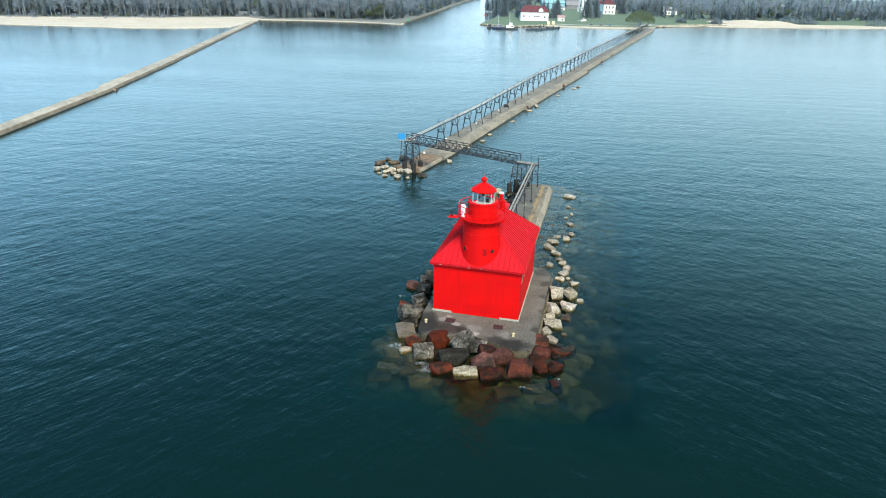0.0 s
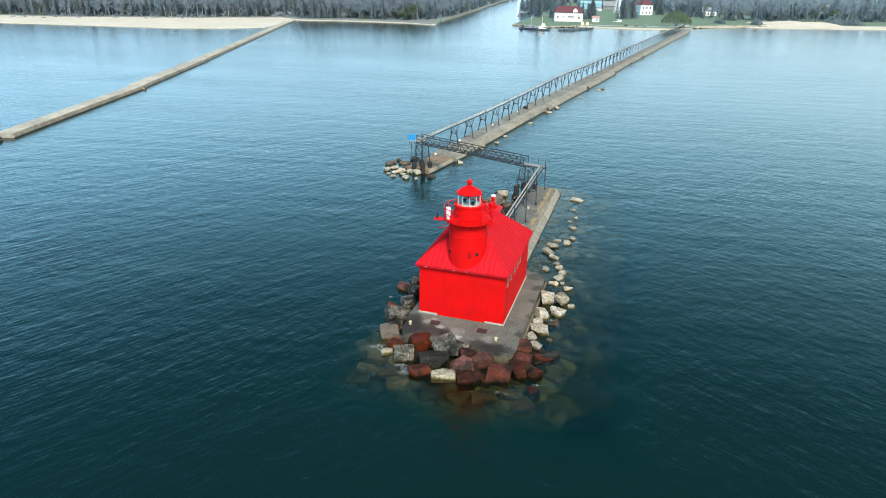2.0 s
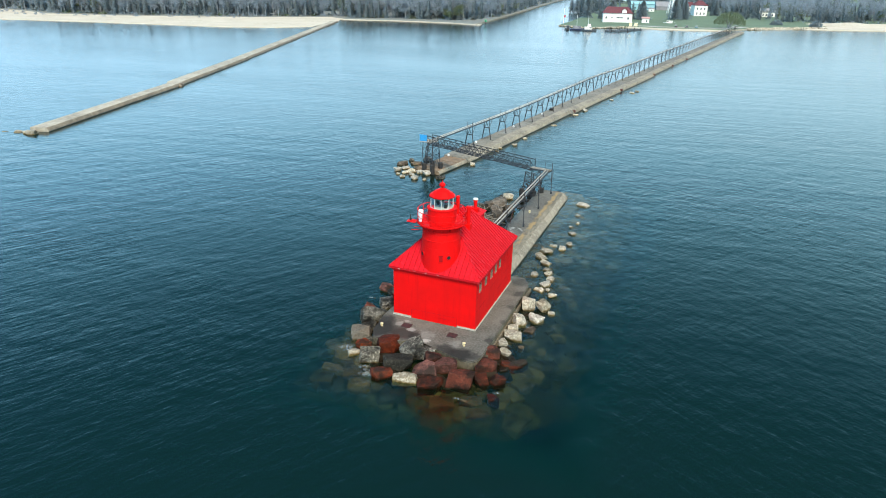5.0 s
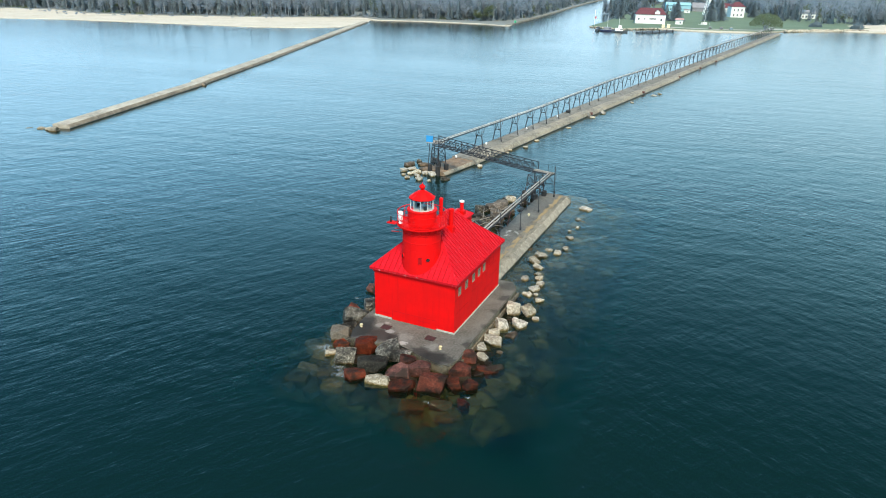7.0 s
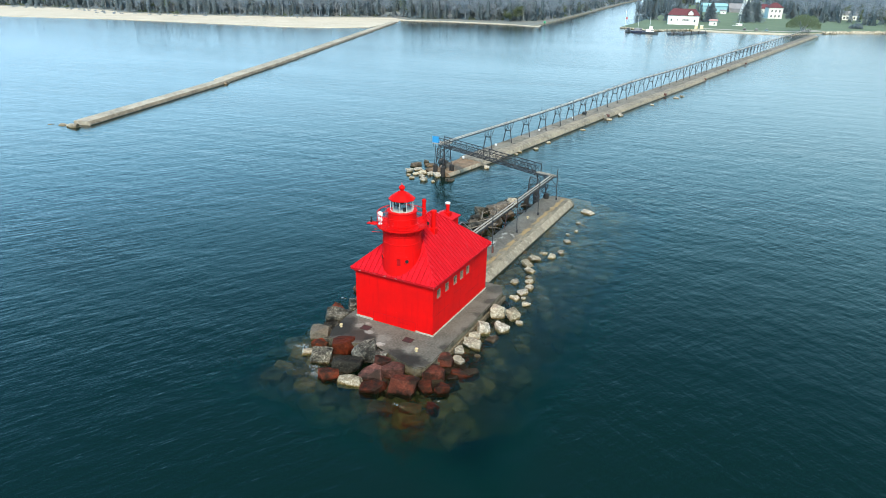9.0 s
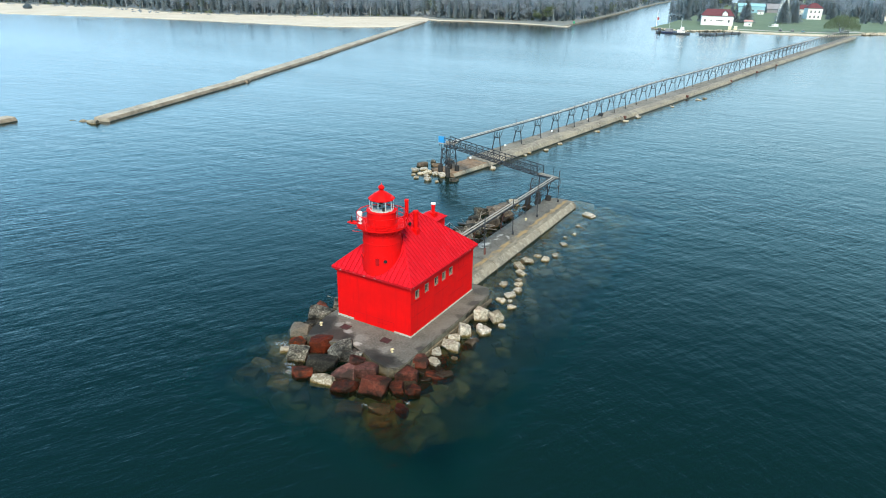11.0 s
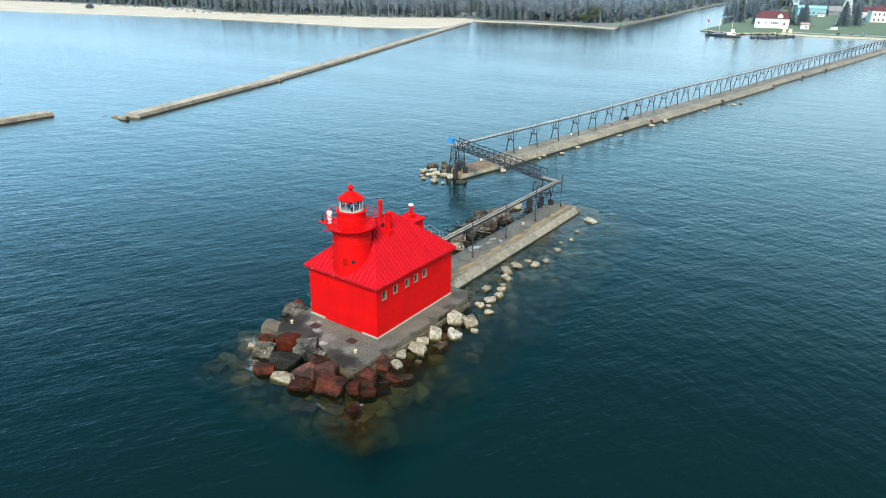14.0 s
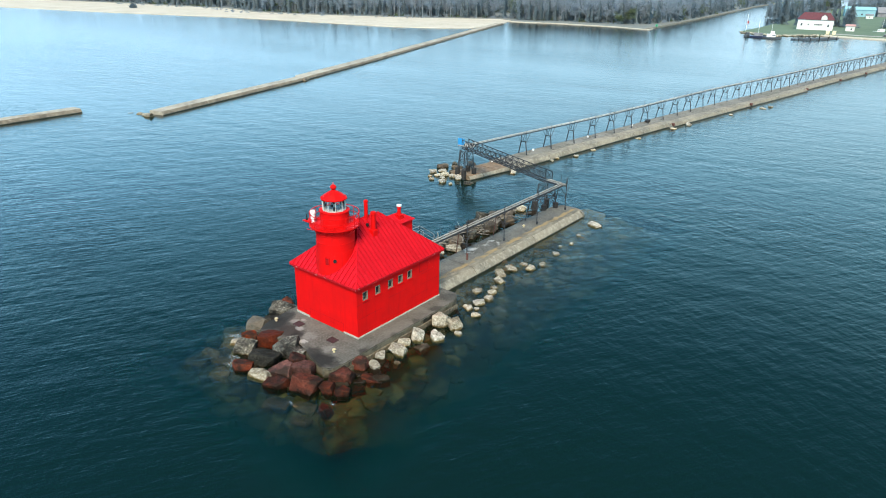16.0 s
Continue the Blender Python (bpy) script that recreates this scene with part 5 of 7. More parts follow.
# breaking foam against the stones
FOAM = ragged("foam", (0.46, 0.50, 0.51), 7.0, 0.50)
bm = B()
for x, y, r in ((-3.0, -7.6, 0.22), (-2.3, -8.3, 0.26), (-5.6, -5.4, 0.2), (5.6, -8.6, 0.1), (7.9, -6.8, 0.1), (7.6, 4.0, 0.1), (-7.9, 3.6, 0.1)):
    for k in range(5):
        patch(bm, x + rng.gauss(0, 1.5) * r, y + rng.gauss(0, 0.9) * r, WZ + 0.006 + 0.0005 * k, r * rng.uniform(0.5, 1.4), rng.uniform(1.2, 2.6), k + x)
tagged(link("foam", bm, FOAM), "small flecks of white foam round the stones", "foam", kind="stuff")

# ---- catwalks ----
def along(line, d):
    """The point d metres along a polyline, and the way there."""
    for a, b in zip(line, line[1:]):
        a, b = Vector(a), Vector(b)
        n = (b - a).length
        if d <= n:
            return a + (b - a) * (d / n), (b - a).normalized()
        d -= n
    return b, (b - a).normalized()


def total(line):
    return sum((Vector(b) - Vector(a)).length for a, b in zip(line, line[1:]))


def beam(bm, a, b, w, h):
    a, b = Vector(a), Vector(b)
    d = b - a
    x = d.normalized()
    s = Vector((x.y, -x.x, 0)).normalized() if abs(x.z) < 0.98 else Vector((1, 0, 0))
    u = s.cross(x)
    q = [[bm.verts.new(p + s * i * w / 2 + u * j * h / 2) for i, j in ((-1, -1), (1, -1), (1, 1), (-1, 1))] for p in (a, b)]
    bm.faces.new(q[0]); bm.faces.new(q[1])
    for k in range(4):
        bm.faces.new((q[0][k], q[0][(k + 1) % 4], q[1][(k + 1) % 4], q[1][k]))


PALE_PLANK = stained("sun_bleached_planks", (0.40, 0.385, 0.35), (0.29, 0.28, 0.25), (0.46, 0.445, 0.41), 1.0, 9.0, 0.85, 0.3, 0.01, vary=0.2)


def catwalk_deck(root, line, width, boards, stretch=7.0, plank=None):
    n = total(line)
    count = max(1, round(n / stretch))
    for i in range(count):
        p, d = along(line, n * i / count + 0.01)
        q, _ = along(line, n * (i + 1) / count - 0.01)
        s = Vector((d.y, -d.x, 0)).normalized()
        w = width / boards
        for k in range(boards):
            u = s * ((k + 0.5) * w - width / 2)
            bm = B(); beam(bm, p + u, q + u, w * 0.5, 0.05)
            part("board", bm, plank or WOOD, root)
        for side in (-1, 1):
            bm = B(); beam(bm, p + s * side * (width / 2 - 0.03) - Vector((0, 0, 0.11)), q + s * side * (width / 2 - 0.03) - Vector((0, 0, 0.11)), 0.07, 0.15)
            part("stringer", bm, IRON, root)


# near catwalk from the roof door to the pier's end
CZ = 4.58
near_line = [(0.05, 14.2, CZ), (0.0, 41.9, CZ)]
near_cw = empty("catwalk", (0, 0, 0), "weathered grey plank catwalk on iron posts behind the lighthouse", "catwalk")
near_cw["pale"] = 1
catwalk_deck(near_cw, near_line, 0.74, 2, 6.9)
for i, y in enumerate((19.6, 26.9, 34.3, 41.6)):
    bm = B(); rod(bm, (0.75, y, 1.12), (0.62, y, CZ + 0.95), 0.055, 8)
    post = part("post", bm, IRON, near_cw)
    bm = B(); rod(bm, (0.78, y, 1.1), (0.78, y, 1.5 if i else 1.9), 0.12, 10)
    part("foot", bm, RUST if i == 0 else IRON, post, "rusty post foot")
    bm = B()
    beam(bm, (-0.55, y, CZ - 0.22), (0.72, y, CZ - 0.22), 0.09, 0.1)
    rod(bm, (0.68, y, CZ - 1.5), (-0.45, y, CZ - 0.25), 0.04, 6)
    rod(bm, (0.68, y, CZ - 1.5), (0.68, y + 0.9, CZ - 0.25), 0.03, 6)
    part("brace", bm, IRON, near_cw)
    if i >= 2:
        bm = B(); rod(bm, (-1.0, y + 0.1, 1.1), (-0.4, y, CZ - 0.25), 0.055, 8)
        part("leg", bm, IRON, near_cw)
        bm = B(); rod(bm, (-0.68, y, 3.0), (0.68, y, 3.0), 0.035, 6)
        part("tie", bm, IRON, near_cw)
    else:
        bm = B(); rod(bm, (-1.25, y + 0.6, 0.6), (-0.4, y, CZ - 0.25), 0.05, 8)
        part("leg", bm, RUST, near_cw, "rusty leaning leg")
for y in (16.5, 23.3, 30.6, 38.0):
    bm = B(); rod(bm, (-0.5, y, CZ - 0.1), (-0.5, y, CZ + 0.8), 0.022, 5)
    part("rail_stub", bm, IRON, near_cw)
for z in (0.5, 0.92):
    bm = B(); rod(bm, (0.62, 19.6, CZ + z), (0.62, 41.6, CZ + z), 0.008, 4)
    part("rail_wire", bm, IRON, near_cw)

# stair and landing at the roof door
landing = empty("landing_stair", (0, 0, 0), "galvanised landing and stair from the roof door to the catwalk", "stair")
bm = B(); box(bm, -0.75, 10.35, 6.15, 0.75, 11.75, 6.22)
part("platform", bm, GALV, landing)
for x in (-0.62, 0.62):
    bm = B(); beam(bm, (x, 11.7, 6.14), (x, 14.2, CZ), 0.06, 0.2)
    part("stringer", bm, GALV, landing)
for k in range(7):
    y = 11.95 + k * 0.32
    z = 6.14 - (k + 0.5) * (6.14 - CZ) / 7.5
    bm = B(); box(bm, -0.58, y, z, 0.58, y + 0.26, z + 0.04)
    part("tread", bm, WOOD, landing)
for x in (-0.7, 0.7):
    tops = []
    for y, z in ((10.5, 6.2), (11.7, 6.2), (13.9, CZ + 0.1)):
        bm = B(); rod(bm, (x, y, z - 0.1), (x, y, z + 1.05), 0.035, 6)
        part("rail_post", bm, BLACK if y == 11.7 else GALV, landing)
        tops.append(Vector((x, y, z)))
    for h in (0.55, 1.05):
        for a, b in zip(tops, tops[1:]):
            bm = B(); rod(bm, a + Vector((0, 0, h)), b + Vector((0, 0, h)), 0.028, 6)
            part("rail", bm, GALV, landing)

# truss bridge across the gap
PA, PB = Vector((-2.3, 42.0, 4.35)), Vector((-20.9, 48.3, 4.75))
d = (PB - PA).normalized()
sd = Vector((d.y, -d.x, 0)).normalized() * 0.62
bridge = empty("truss_bridge", tuple(PA), "dark iron lattice truss footbridge between the two piers", "bridge")
bridge.matrix_world = Matrix.Identity(4)
N = 16
H = Vector((0, 0, 1.3))
for side in (-1, 1):
    o = sd * side
    for z, r in ((0.0, 0.055), (1.3, 0.045), (0.55, 0.022)):
        bm = B(); beam(bm, PA + o + Vector((0, 0, z)), PB + o + Vector((0, 0, z)), r * 2, r * 2)
        part("chord", bm, IRON, bridge)
    for i in range(N + 1):
        p = PA + (PB - PA) * (i / N) + o
        bm = B(); beam(bm, p, p + H, 0.06, 0.06)
        part("upright", bm, IRON, bridge)
        if i < N:
            q = PA + (PB - PA) * ((i + 1) / N) + o
            for up in (0, 1):
                bm = B(); rod(bm, p + H * up, q + H * (1 - up), 0.034, 5)
                part("diagonal", bm, IRON, bridge)
    for k in range(2):
        p = (PA, PB)[k] + o
        bm = B(); rod(bm, p + H, p + H + Vector((0, 0, 0.25)), 0.03, 5)
        part("end_post", bm, IRON, bridge)
for i in range(N + 1):
    p = PA + (PB - PA) * (i / N)
    bm = B(); beam(bm, p - sd, p + sd, 0.06, 0.08)
    part("cross_beam", bm, IRON, bridge)
    if i < N:
        q = PA + (PB - PA) * ((i + 1) / N)
        bm = B(); rod(bm, p - sd * (1 if i % 2 else -1), q + sd * (1 if i % 2 else -1), 0.03, 5)
        part("wind_brace", bm, IRON, bridge)
for k in (-0.3, 0.3):
    bm = B(); beam(bm, PA + sd * k * 1.4 + Vector((0, 0, 0.09)), PB + sd * k * 1.4 + Vector((0, 0, 0.09)), 0.16, 0.05)
    part("board", bm, IRON, bridge)
# short plank link to the near catwalk corner
link_cw = empty("catwalk_link", (0, 0, 0), "short plank link between bridge and catwalk corner", "catwalk")
catwalk_deck(link_cw, [(-2.5, 42.1, CZ), (0.55, 41.4, CZ)], 0.95, 3, 4)
for p in ((-0.5, 42.2), (0.55, 42.0), (-2.0, 42.5)):
    bm = B(); rod(bm, (*p, CZ), (*p, CZ + 1.0), 0.03, 5)
    part("rail_post", bm, IRON, link_cw)


def trestle(x, y, w, top, label, foot=0.1):
    """A braced tower of four posts, with black timber piles at its foot."""
    root = empty("trestle", (x, y, 0), label, "trestle", "bridge trestles", rz=-19)
    hs = w / 2
    feet = [(-hs * 1.15, -hs * 1.3), (hs * 1.15, -hs * 1.3), (hs * 1.15, hs * 1.3), (-hs * 1.15, hs * 1.3)]
    heads = [(-hs * 0.85, -hs), (hs * 0.85, -hs), (hs * 0.85, hs), (-hs * 0.85, hs)]
    zf = 1.3
    for (a, b), (c, e) in zip(feet, heads):
        bm = B(); rod(bm, (a, b, zf - 0.3), (c, e, top), 0.075, 8)
        part("post", bm, IRON, root)
        bm = B(); lathe(bm, [(0.38, -2.5), (0.38, zf + 0.5), (0.32, zf + 0.56)], 12, a, b)
        part("post", bm, PILE, root, "black tarred timber pile")
    n = 4
    for k in range(n):
        (a, b), (c, e) = feet[k], heads[k]
        (a2, b2), (c2, e2) = feet[(k + 1) % n], heads[(k + 1) % n]

        def at(u, f, h):
            return (f[0] + (h[0] - f[0]) * u, f[1] + (h[1] - f[1]) * u, zf + (top - zf) * u)

        for u0, u1 in ((0.1, 0.52), (0.55, 0.97)):
            for p, q in ((at(u0, (a, b), (c, e)), at(u1, (a2, b2), (c2, e2))), (at(u1, (a, b), (c, e)), at(u0, (a2, b2), (c2, e2)))):
                bm = B(); rod(bm, p, q, 0.03, 5)
                part("brace", bm, IRON, root)
        for u in (0.53, 0.98):
            bm = B(); rod(bm, at(u, (a, b), (c, e)), at(u, (a2, b2), (c2, e2)), 0.045, 5)
            part("tie", bm, IRON, root)


trestle(-1.9, 40.9, 1.6, 4.3, "dark braced iron trestle on black piles beside the pier")
trestle(-20.0, 47.4, 1.5, 4.65, "dark braced iron trestle on black piles at the pier head")

# long catwalk on the far pier
far_line = [(-21.3, 50.0, 4.9), (-16.4, 85, 5.0), (-14.0, 108, 5.05), (-10.9, 140, 5.1), (-5.6, 175, 5.15), (2.2, 236, 5.2), (30.5, 446, 5.2)]
far_cw = empty("long_catwalk", (0, 0, 0), "long iron catwalk on splayed bents along the far pier", "catwalk")
catwalk_deck(far_cw, far_line, 0.95, 2, 8.0, PALE_PLANK)
L = total(far_line)


def bent_meshes(zt):
    """Splayed legs with a cross bar and a fork under the deck."""
    leg = B(); rod(leg, (0, -0.95, 1.1), (0, -0.5, 3.55), 0.10, 6)
    leg2 = B(); rod(leg2, (0, 0.95, 1.1), (0, 0.5, 3.55), 0.10, 6)
    cap = B()
    rod(cap, (0, -0.62, 3.5), (0, 0.62, 3.5), 0.08, 6)
    rod(cap, (0, -0.5, 3.5), (0, -0.55, zt - 0.15), 0.055, 5)
    rod(cap, (0, 0.5, 3.5), (0, 0.55, zt - 0.15), 0.055, 5)
    arms = []
    for s in (-1, 1):
        for e in (-1, 1):
            path = [(0, s * 0.5, 3.3), (e * 0.32, s * 0.49, 3.62), (e * 0.75, s * 0.47, 4.2), (e * 1.05, s * 0.46, 4.6), (e * 1.25, s * 0.45, zt - 0.13)]
            arms.append(sweep(B(), [[(x + 0.07 * math.cos(w), y + 0.05 * math.sin(w), z + 0.03 * e * math.cos(w)) for w in (0.0, 1.571, 3.142, 4.712)] for x, y, z in path]))
    rail = B()
    rod(rail, (0, -0.5, zt - 0.1), (0, -0.5, zt + 0.7), 0.04, 5)
    rail2 = B(); rod(rail2, (0, 0.5, zt - 0.1), (0, 0.5, zt + 0.7), 0.04, 5)
    return leg, leg2, cap, rail, rail2, *arms


pos = [13.5 + 6.95 * i for i in range(57)]
kinds = {}
for i, dd in enumerate(pos):
    if dd > L - 2:
        break
    p, d = along(far_line, dd)
    m = Matrix.Translation((p.x, p.y, 0)) @ Matrix.Rotation(math.atan2(d.y, d.x), 4, "Z")
    zt = p.z
    if not kinds:
        for nm, bmx, mt in zip(("leg", "leg", "cap", "rail_post", "rail_post", "arm", "arm", "arm", "arm"), bent_meshes(5.05), (IRON,) * 9):
            me = bpy.data.meshes.new(nm)
            bmx.to_mesh(me)
            bmx.free()
            me.materials.append(mt)
            kinds[len(kinds)] = (nm, me)
    cap = None
    for k in (2, 0, 1, 3, 4, 5, 6, 7, 8):
        nm, me = kinds[k]
        ob = new("bent" if k == 2 else nm, me)
        ob.parent = far_cw if k == 2 else cap
        if k == 2:
            cap = ob
            ob.matrix_local = m @ Matrix.Translation((0, 0, zt - 5.05))
for side in (-0.5, 0.5):
    for z in (0.62,):
        bm = B()
        pts = [along(far_line, L * k / 90) for k in range(91)]
        for (p, d), (q, _) in zip(pts, pts[1:]):
            s = Vector((d.y, -d.x, 0)).normalized() * side
            rod(bm, p + s + Vector((0, 0, z)), q + s + Vector((0, 0, z)), 0.012, 4)
        part("rail", bm, IRON, far_cw)
# first supports at the pier head
for x, y in ((-22.7, 49.3), (-21.6, 49.0), (-22.4, 50.6)):
    bm = B(); rod(bm, (x, y, 0.8), (x + 0.2, y + 0.1, 4.8), 0.05, 6)
    part("leg", bm, IRON, far_cw)
bm = B()
rod(bm, (-22.6, 49.3, 2.6), (-21.5, 49.1, 3.6), 0.03, 5); rod(bm, (-22.6, 49.3, 3.6), (-21.5, 49.1, 2.6), 0.03, 5)
rod(bm, (-22.6, 49.3, 3.7), (-21.4, 49.1, 3.7), 0.04, 5)
part("brace", bm, IRON, far_cw)
bm = B(); box(bm, -22.9, 48.9, 4.68, -20.3, 50.9, 4.76)
part("platform", bm, WOOD, far_cw)
# blue board on the pier head
board = empty("blue_board", (-22.45, 49.3, 4.7), "bright blue square board on the catwalk's end", "sign", rz=4)
bm = B(); box(bm, -0.62, -0.04, 0.05, 0.62, 0.0, 1.1)
part("panel", bevel(bm, 0.01), BLUE, board)
for x in (-0.45, 0.45):
    bm = B(); rod(bm, (x, 0.04, -0.6), (x, 0.04, 1.1), 0.035, 6)
    part("post", bm, IRON, board)

# small white boxes on the far pier
for x, y in ((-19.2, 66.5), (-16.8, 83.0), (-14.9, 99.5), (-20.2, 55.0)):
    ob = empty("pier_light_box", (x, y, 1.16), "small white box standing on the concrete pier", "box", "pier boxes")
    bm = B(); box(bm, -0.15, -0.14, 0.06, 0.15, 0.14, 0.4)
    part("body", bevel(bm, 0.03), WHITE, ob)
    bm = B(); box(bm, -0.1, -0.1, 0, 0.1, 0.1, 0.07)
    part("foot", bm, CONC, ob)
bm = B(); box(bm, -0.5, -0.9, 0, 0.5, 0.9, 0.4)
ob = tagged(link("timber_crate", bevel(bm, 0.04), PILE), "dark timber crate lying on the pier under the catwalk", "crate")
ob.matrix_world = pose(-14.3, 106.5, 1.15, 0, 0, 12)

# rust streaks below the slab joints
for x, y, rz in ((-9.55, 109.0, 7.8), (-3.9, 148.9, 7.8), (1.35, 189.2, 7.8), (5.4, 220.0, 7.7), (9.1, 248.0, 7.7)):
    bm = B()
    box(bm, -0.3, -0.32, 0.6, 0.32, 0.32, 1.19)
    for v in bm.verts:
        if v.co.z > 1:
            v.co.x -= 0.1
    ob = part("rust_streak", bevel(bm, 0.05), RUST, pn2, "rusty red iron plate at a slab joint")
    ob.matrix_world = pose(x + 0.15, y, 0, 0, 0, -rz)

# ---- harbour village ----
ROOF_M = stained("maroon_shingle", (0.105, 0.026, 0.032), (0.08, 0.022, 0.028), (0.13, 0.042, 0.048), 0.4, 3.0, 0.85, 0.2, 0.02)
ROOF_PINK = stained("faded_pink_roof", (0.42, 0.24, 0.22), (0.36, 0.20, 0.19), (0.47, 0.30, 0.28), 0.4, 3.0, 0.85, 0.2, 0.02)
SIDING = stained("white_siding", (0.66, 0.645, 0.59), (0.58, 0.57, 0.52), (0.70, 0.685, 0.63), 0.3, 3.0, 0.7, 0.1, 0.01)
TEALWALL = stained("light_blue_siding", (0.22, 0.40, 0.44), (0.19, 0.36, 0.40), (0.26, 0.43, 0.47), 0.3, 3.0, 0.7, 0.1, 0.01)
GREYROOF = stained("grey_shingle", (0.20, 0.20, 0.21), (0.15, 0.15, 0.16), (0.25, 0.25, 0.26), 0.4, 3.0, 0.85, 0.2, 0.02)
CREAM = stained("cream_paint", (0.72, 0.62, 0.36), (0.66, 0.56, 0.32), (0.74, 0.66, 0.42), 0.5, 3.0, 0.7, 0.1, 0.01)
DARKP = stained("dark_pane_far", (0.05, 0.06, 0.07), (0.04, 0.05, 0.06), (0.07, 0.08, 0.09), 1.0, 4.0, 0.3, 0.05, 0.01)


def house(name, x, y, rz, w, dpt, h, rise, wall, roof_mat, label, hip=0.0, windows=(), z=1.2, category="house"):
    """Origin at the middle of the front wall, which faces local -y."""
    root = empty(name, (x, y, z), label, category, rz=rz)
    bm = B(); box(bm, -w / 2, 0, -0.3, w / 2, dpt, h)
    part("wall", bm, wall, root)
    o = 0.5
    bm = B()
    a = [bm.verts.new(p) for p in ((-w / 2 - o, -o, h), (w / 2 + o, -o, h), (w / 2 + o, dpt + o, h), (-w / 2 - o, dpt + o, h))]
    b = [bm.verts.new((v.co.x, v.co.y, h + 0.2)) for v in a]
    r = [bm.verts.new((sx * (w / 2 + o - hip), dpt / 2, h + rise)) for sx in (-1, 1)]
    bm.faces.new(a[::-1])
    for k in range(4):
        bm.faces.new((a[k], a[(k + 1) % 4], b[(k + 1) % 4], b[k]))
    bm.faces.new((b[0], b[1], r[1], r[0])); bm.faces.new((b[2], b[3], r[0], r[1]))
    bm.faces.new((b[1], b[2], r[1])); bm.faces.new((b[3], b[0], r[0]))
    part("roof", bm, roof_mat, root)
    for wx, wz, ww, wh in windows:
        bm = B(); box(bm, wx - ww / 2 - 0.12, -0.09, wz - 0.12, wx + ww / 2 + 0.12, -0.002, wz + wh + 0.12)
        wo = part("window", bm, wall, root)
        bm = B(); box(bm, wx - ww / 2, -0.12, wz, wx + ww / 2, -0.092, wz + wh)
        part("pane", bm, DARKP, wo)
    return root


bh = house("boathouse", -54.5, 499.5, 12, 22, 13, 6.6, 4.6, SIDING, ROOF_M, "white boathouse with a maroon roof on the harbour shore", 3.5, ((-8.5, 2.6, 1.1, 1.5), (8.0, 2.2, 1.1, 1.7), (-4.2, 3.0, 0.8, 0.9)), category="boathouse")
bm = B()
for p in ((-0.2, 0.6), (0.9, 0.5), (2.0, 0.7), (3.1, 0.5), (4.0, 0.4)):
    box(bm, p[0] - p[1] * 0.8, -0.06, 3.0, p[0] + p[1] * 0.6, -0.003, 4.0)
part("sign_bars", bm, DARKP, bh, "dark bars of unreadable lettering")
bm = B()
v = [bm.verts.new(p) for p in ((3.0, -0.3, 6.9), (6.6, -0.3, 6.9), (6.6, -0.3, 8.6), (4.8, -0.3, 10.2), (3.0, -0.3, 8.6), (3.0, 4.5, 6.9), (6.6, 4.5, 6.9), (6.6, 4.5, 8.6), (4.8, 4.5, 10.2), (3.0, 4.5, 8.6))]
bm.faces.new(v[:5]); bm.faces.new(v[5:])
for k in range(5):
    bm.faces.new((v[k], v[(k + 1) % 5], v[5 + (k + 1) % 5], v[5 + k]))
part("gable_dormer", bm, SIDING, bh)
bm = B()
for a, b in (((2.6, 8.4), (4.8, 10.35)), ((7.0, 8.4), (4.8, 10.35))):
    q = [bm.verts.new(p) for p in ((a[0], -0.7, a[1]), (b[0], -0.7, b[1]), (b[0], 4.6, b[1]), (a[0], 4.6, a[1]))]
    t = [bm.verts.new(u.co + Vector((0, 0, 0.18))) for u in q]
    bm.faces.new(q); bm.faces.new(t)
    for k in range(4):
        bm.faces.new((q[k], q[(k + 1) % 4], t[(k + 1) % 4], t[k]))
part("dormer_roof", bm, ROOF_M, bh)
bm = B(); lathe(bm, [(0.5, -0.4), (0.5, -0.31)], 12)
bmesh.ops.transform(bm, matrix=pose(4.8, 0, 8.3, 90, 0, 0), verts=bm.verts)
part("round_window", bm, DARKP, bh)

house("keeper_house", 0.5, 676, 20, 12.5, 12, 9.5, 4.5, SIDING, ROOF_M, "white two-storey house with a maroon hipped roof", 5.0, ((-3.5, 1.2, 1.2, 2.0), (0, 1.2, 1.2, 2.0), (3.5, 1.2, 1.2, 2.0), (-3.5, 5.6, 1.2, 2.0), (0, 5.6, 1.2, 2.0), (3.5, 5.6, 1.2, 2.0)))
house("lean_to_house", -9.5, 690, 20, 8, 9, 8, 4, SIDING, ROOF_M, "white wing with a maroon roof beside the house", 2.0, ((-2, 1.2, 1.2, 1.8), (2, 1.2, 1.2, 1.8)))
house("workshop", -66.0, 785, 15, 27, 12, 6.5, 3.0, TEALWALL, TEALWALL, "light blue workshop with a low blue roof", 0.3, ((-8, 1.5, 1.5, 1.5), (2, 1.5, 1.5, 1.5)), category="workshop")
house("storehouse", -44.0, 800, 15, 16, 12, 4.0, 5.5, GREYROOF, GREYROOF, "grey storehouse with a broad grey roof", 0.3, (), category="storehouse")
house("harbour_shed", -34.0, 507, 10, 5.4, 4.5, 3.2, 1.2, SIDING, ROOF_PINK, "small white shed with a faded pink roof on the lawn", 0.3, ((0.8, 0.8, 0.9, 1.2),), category="shed")
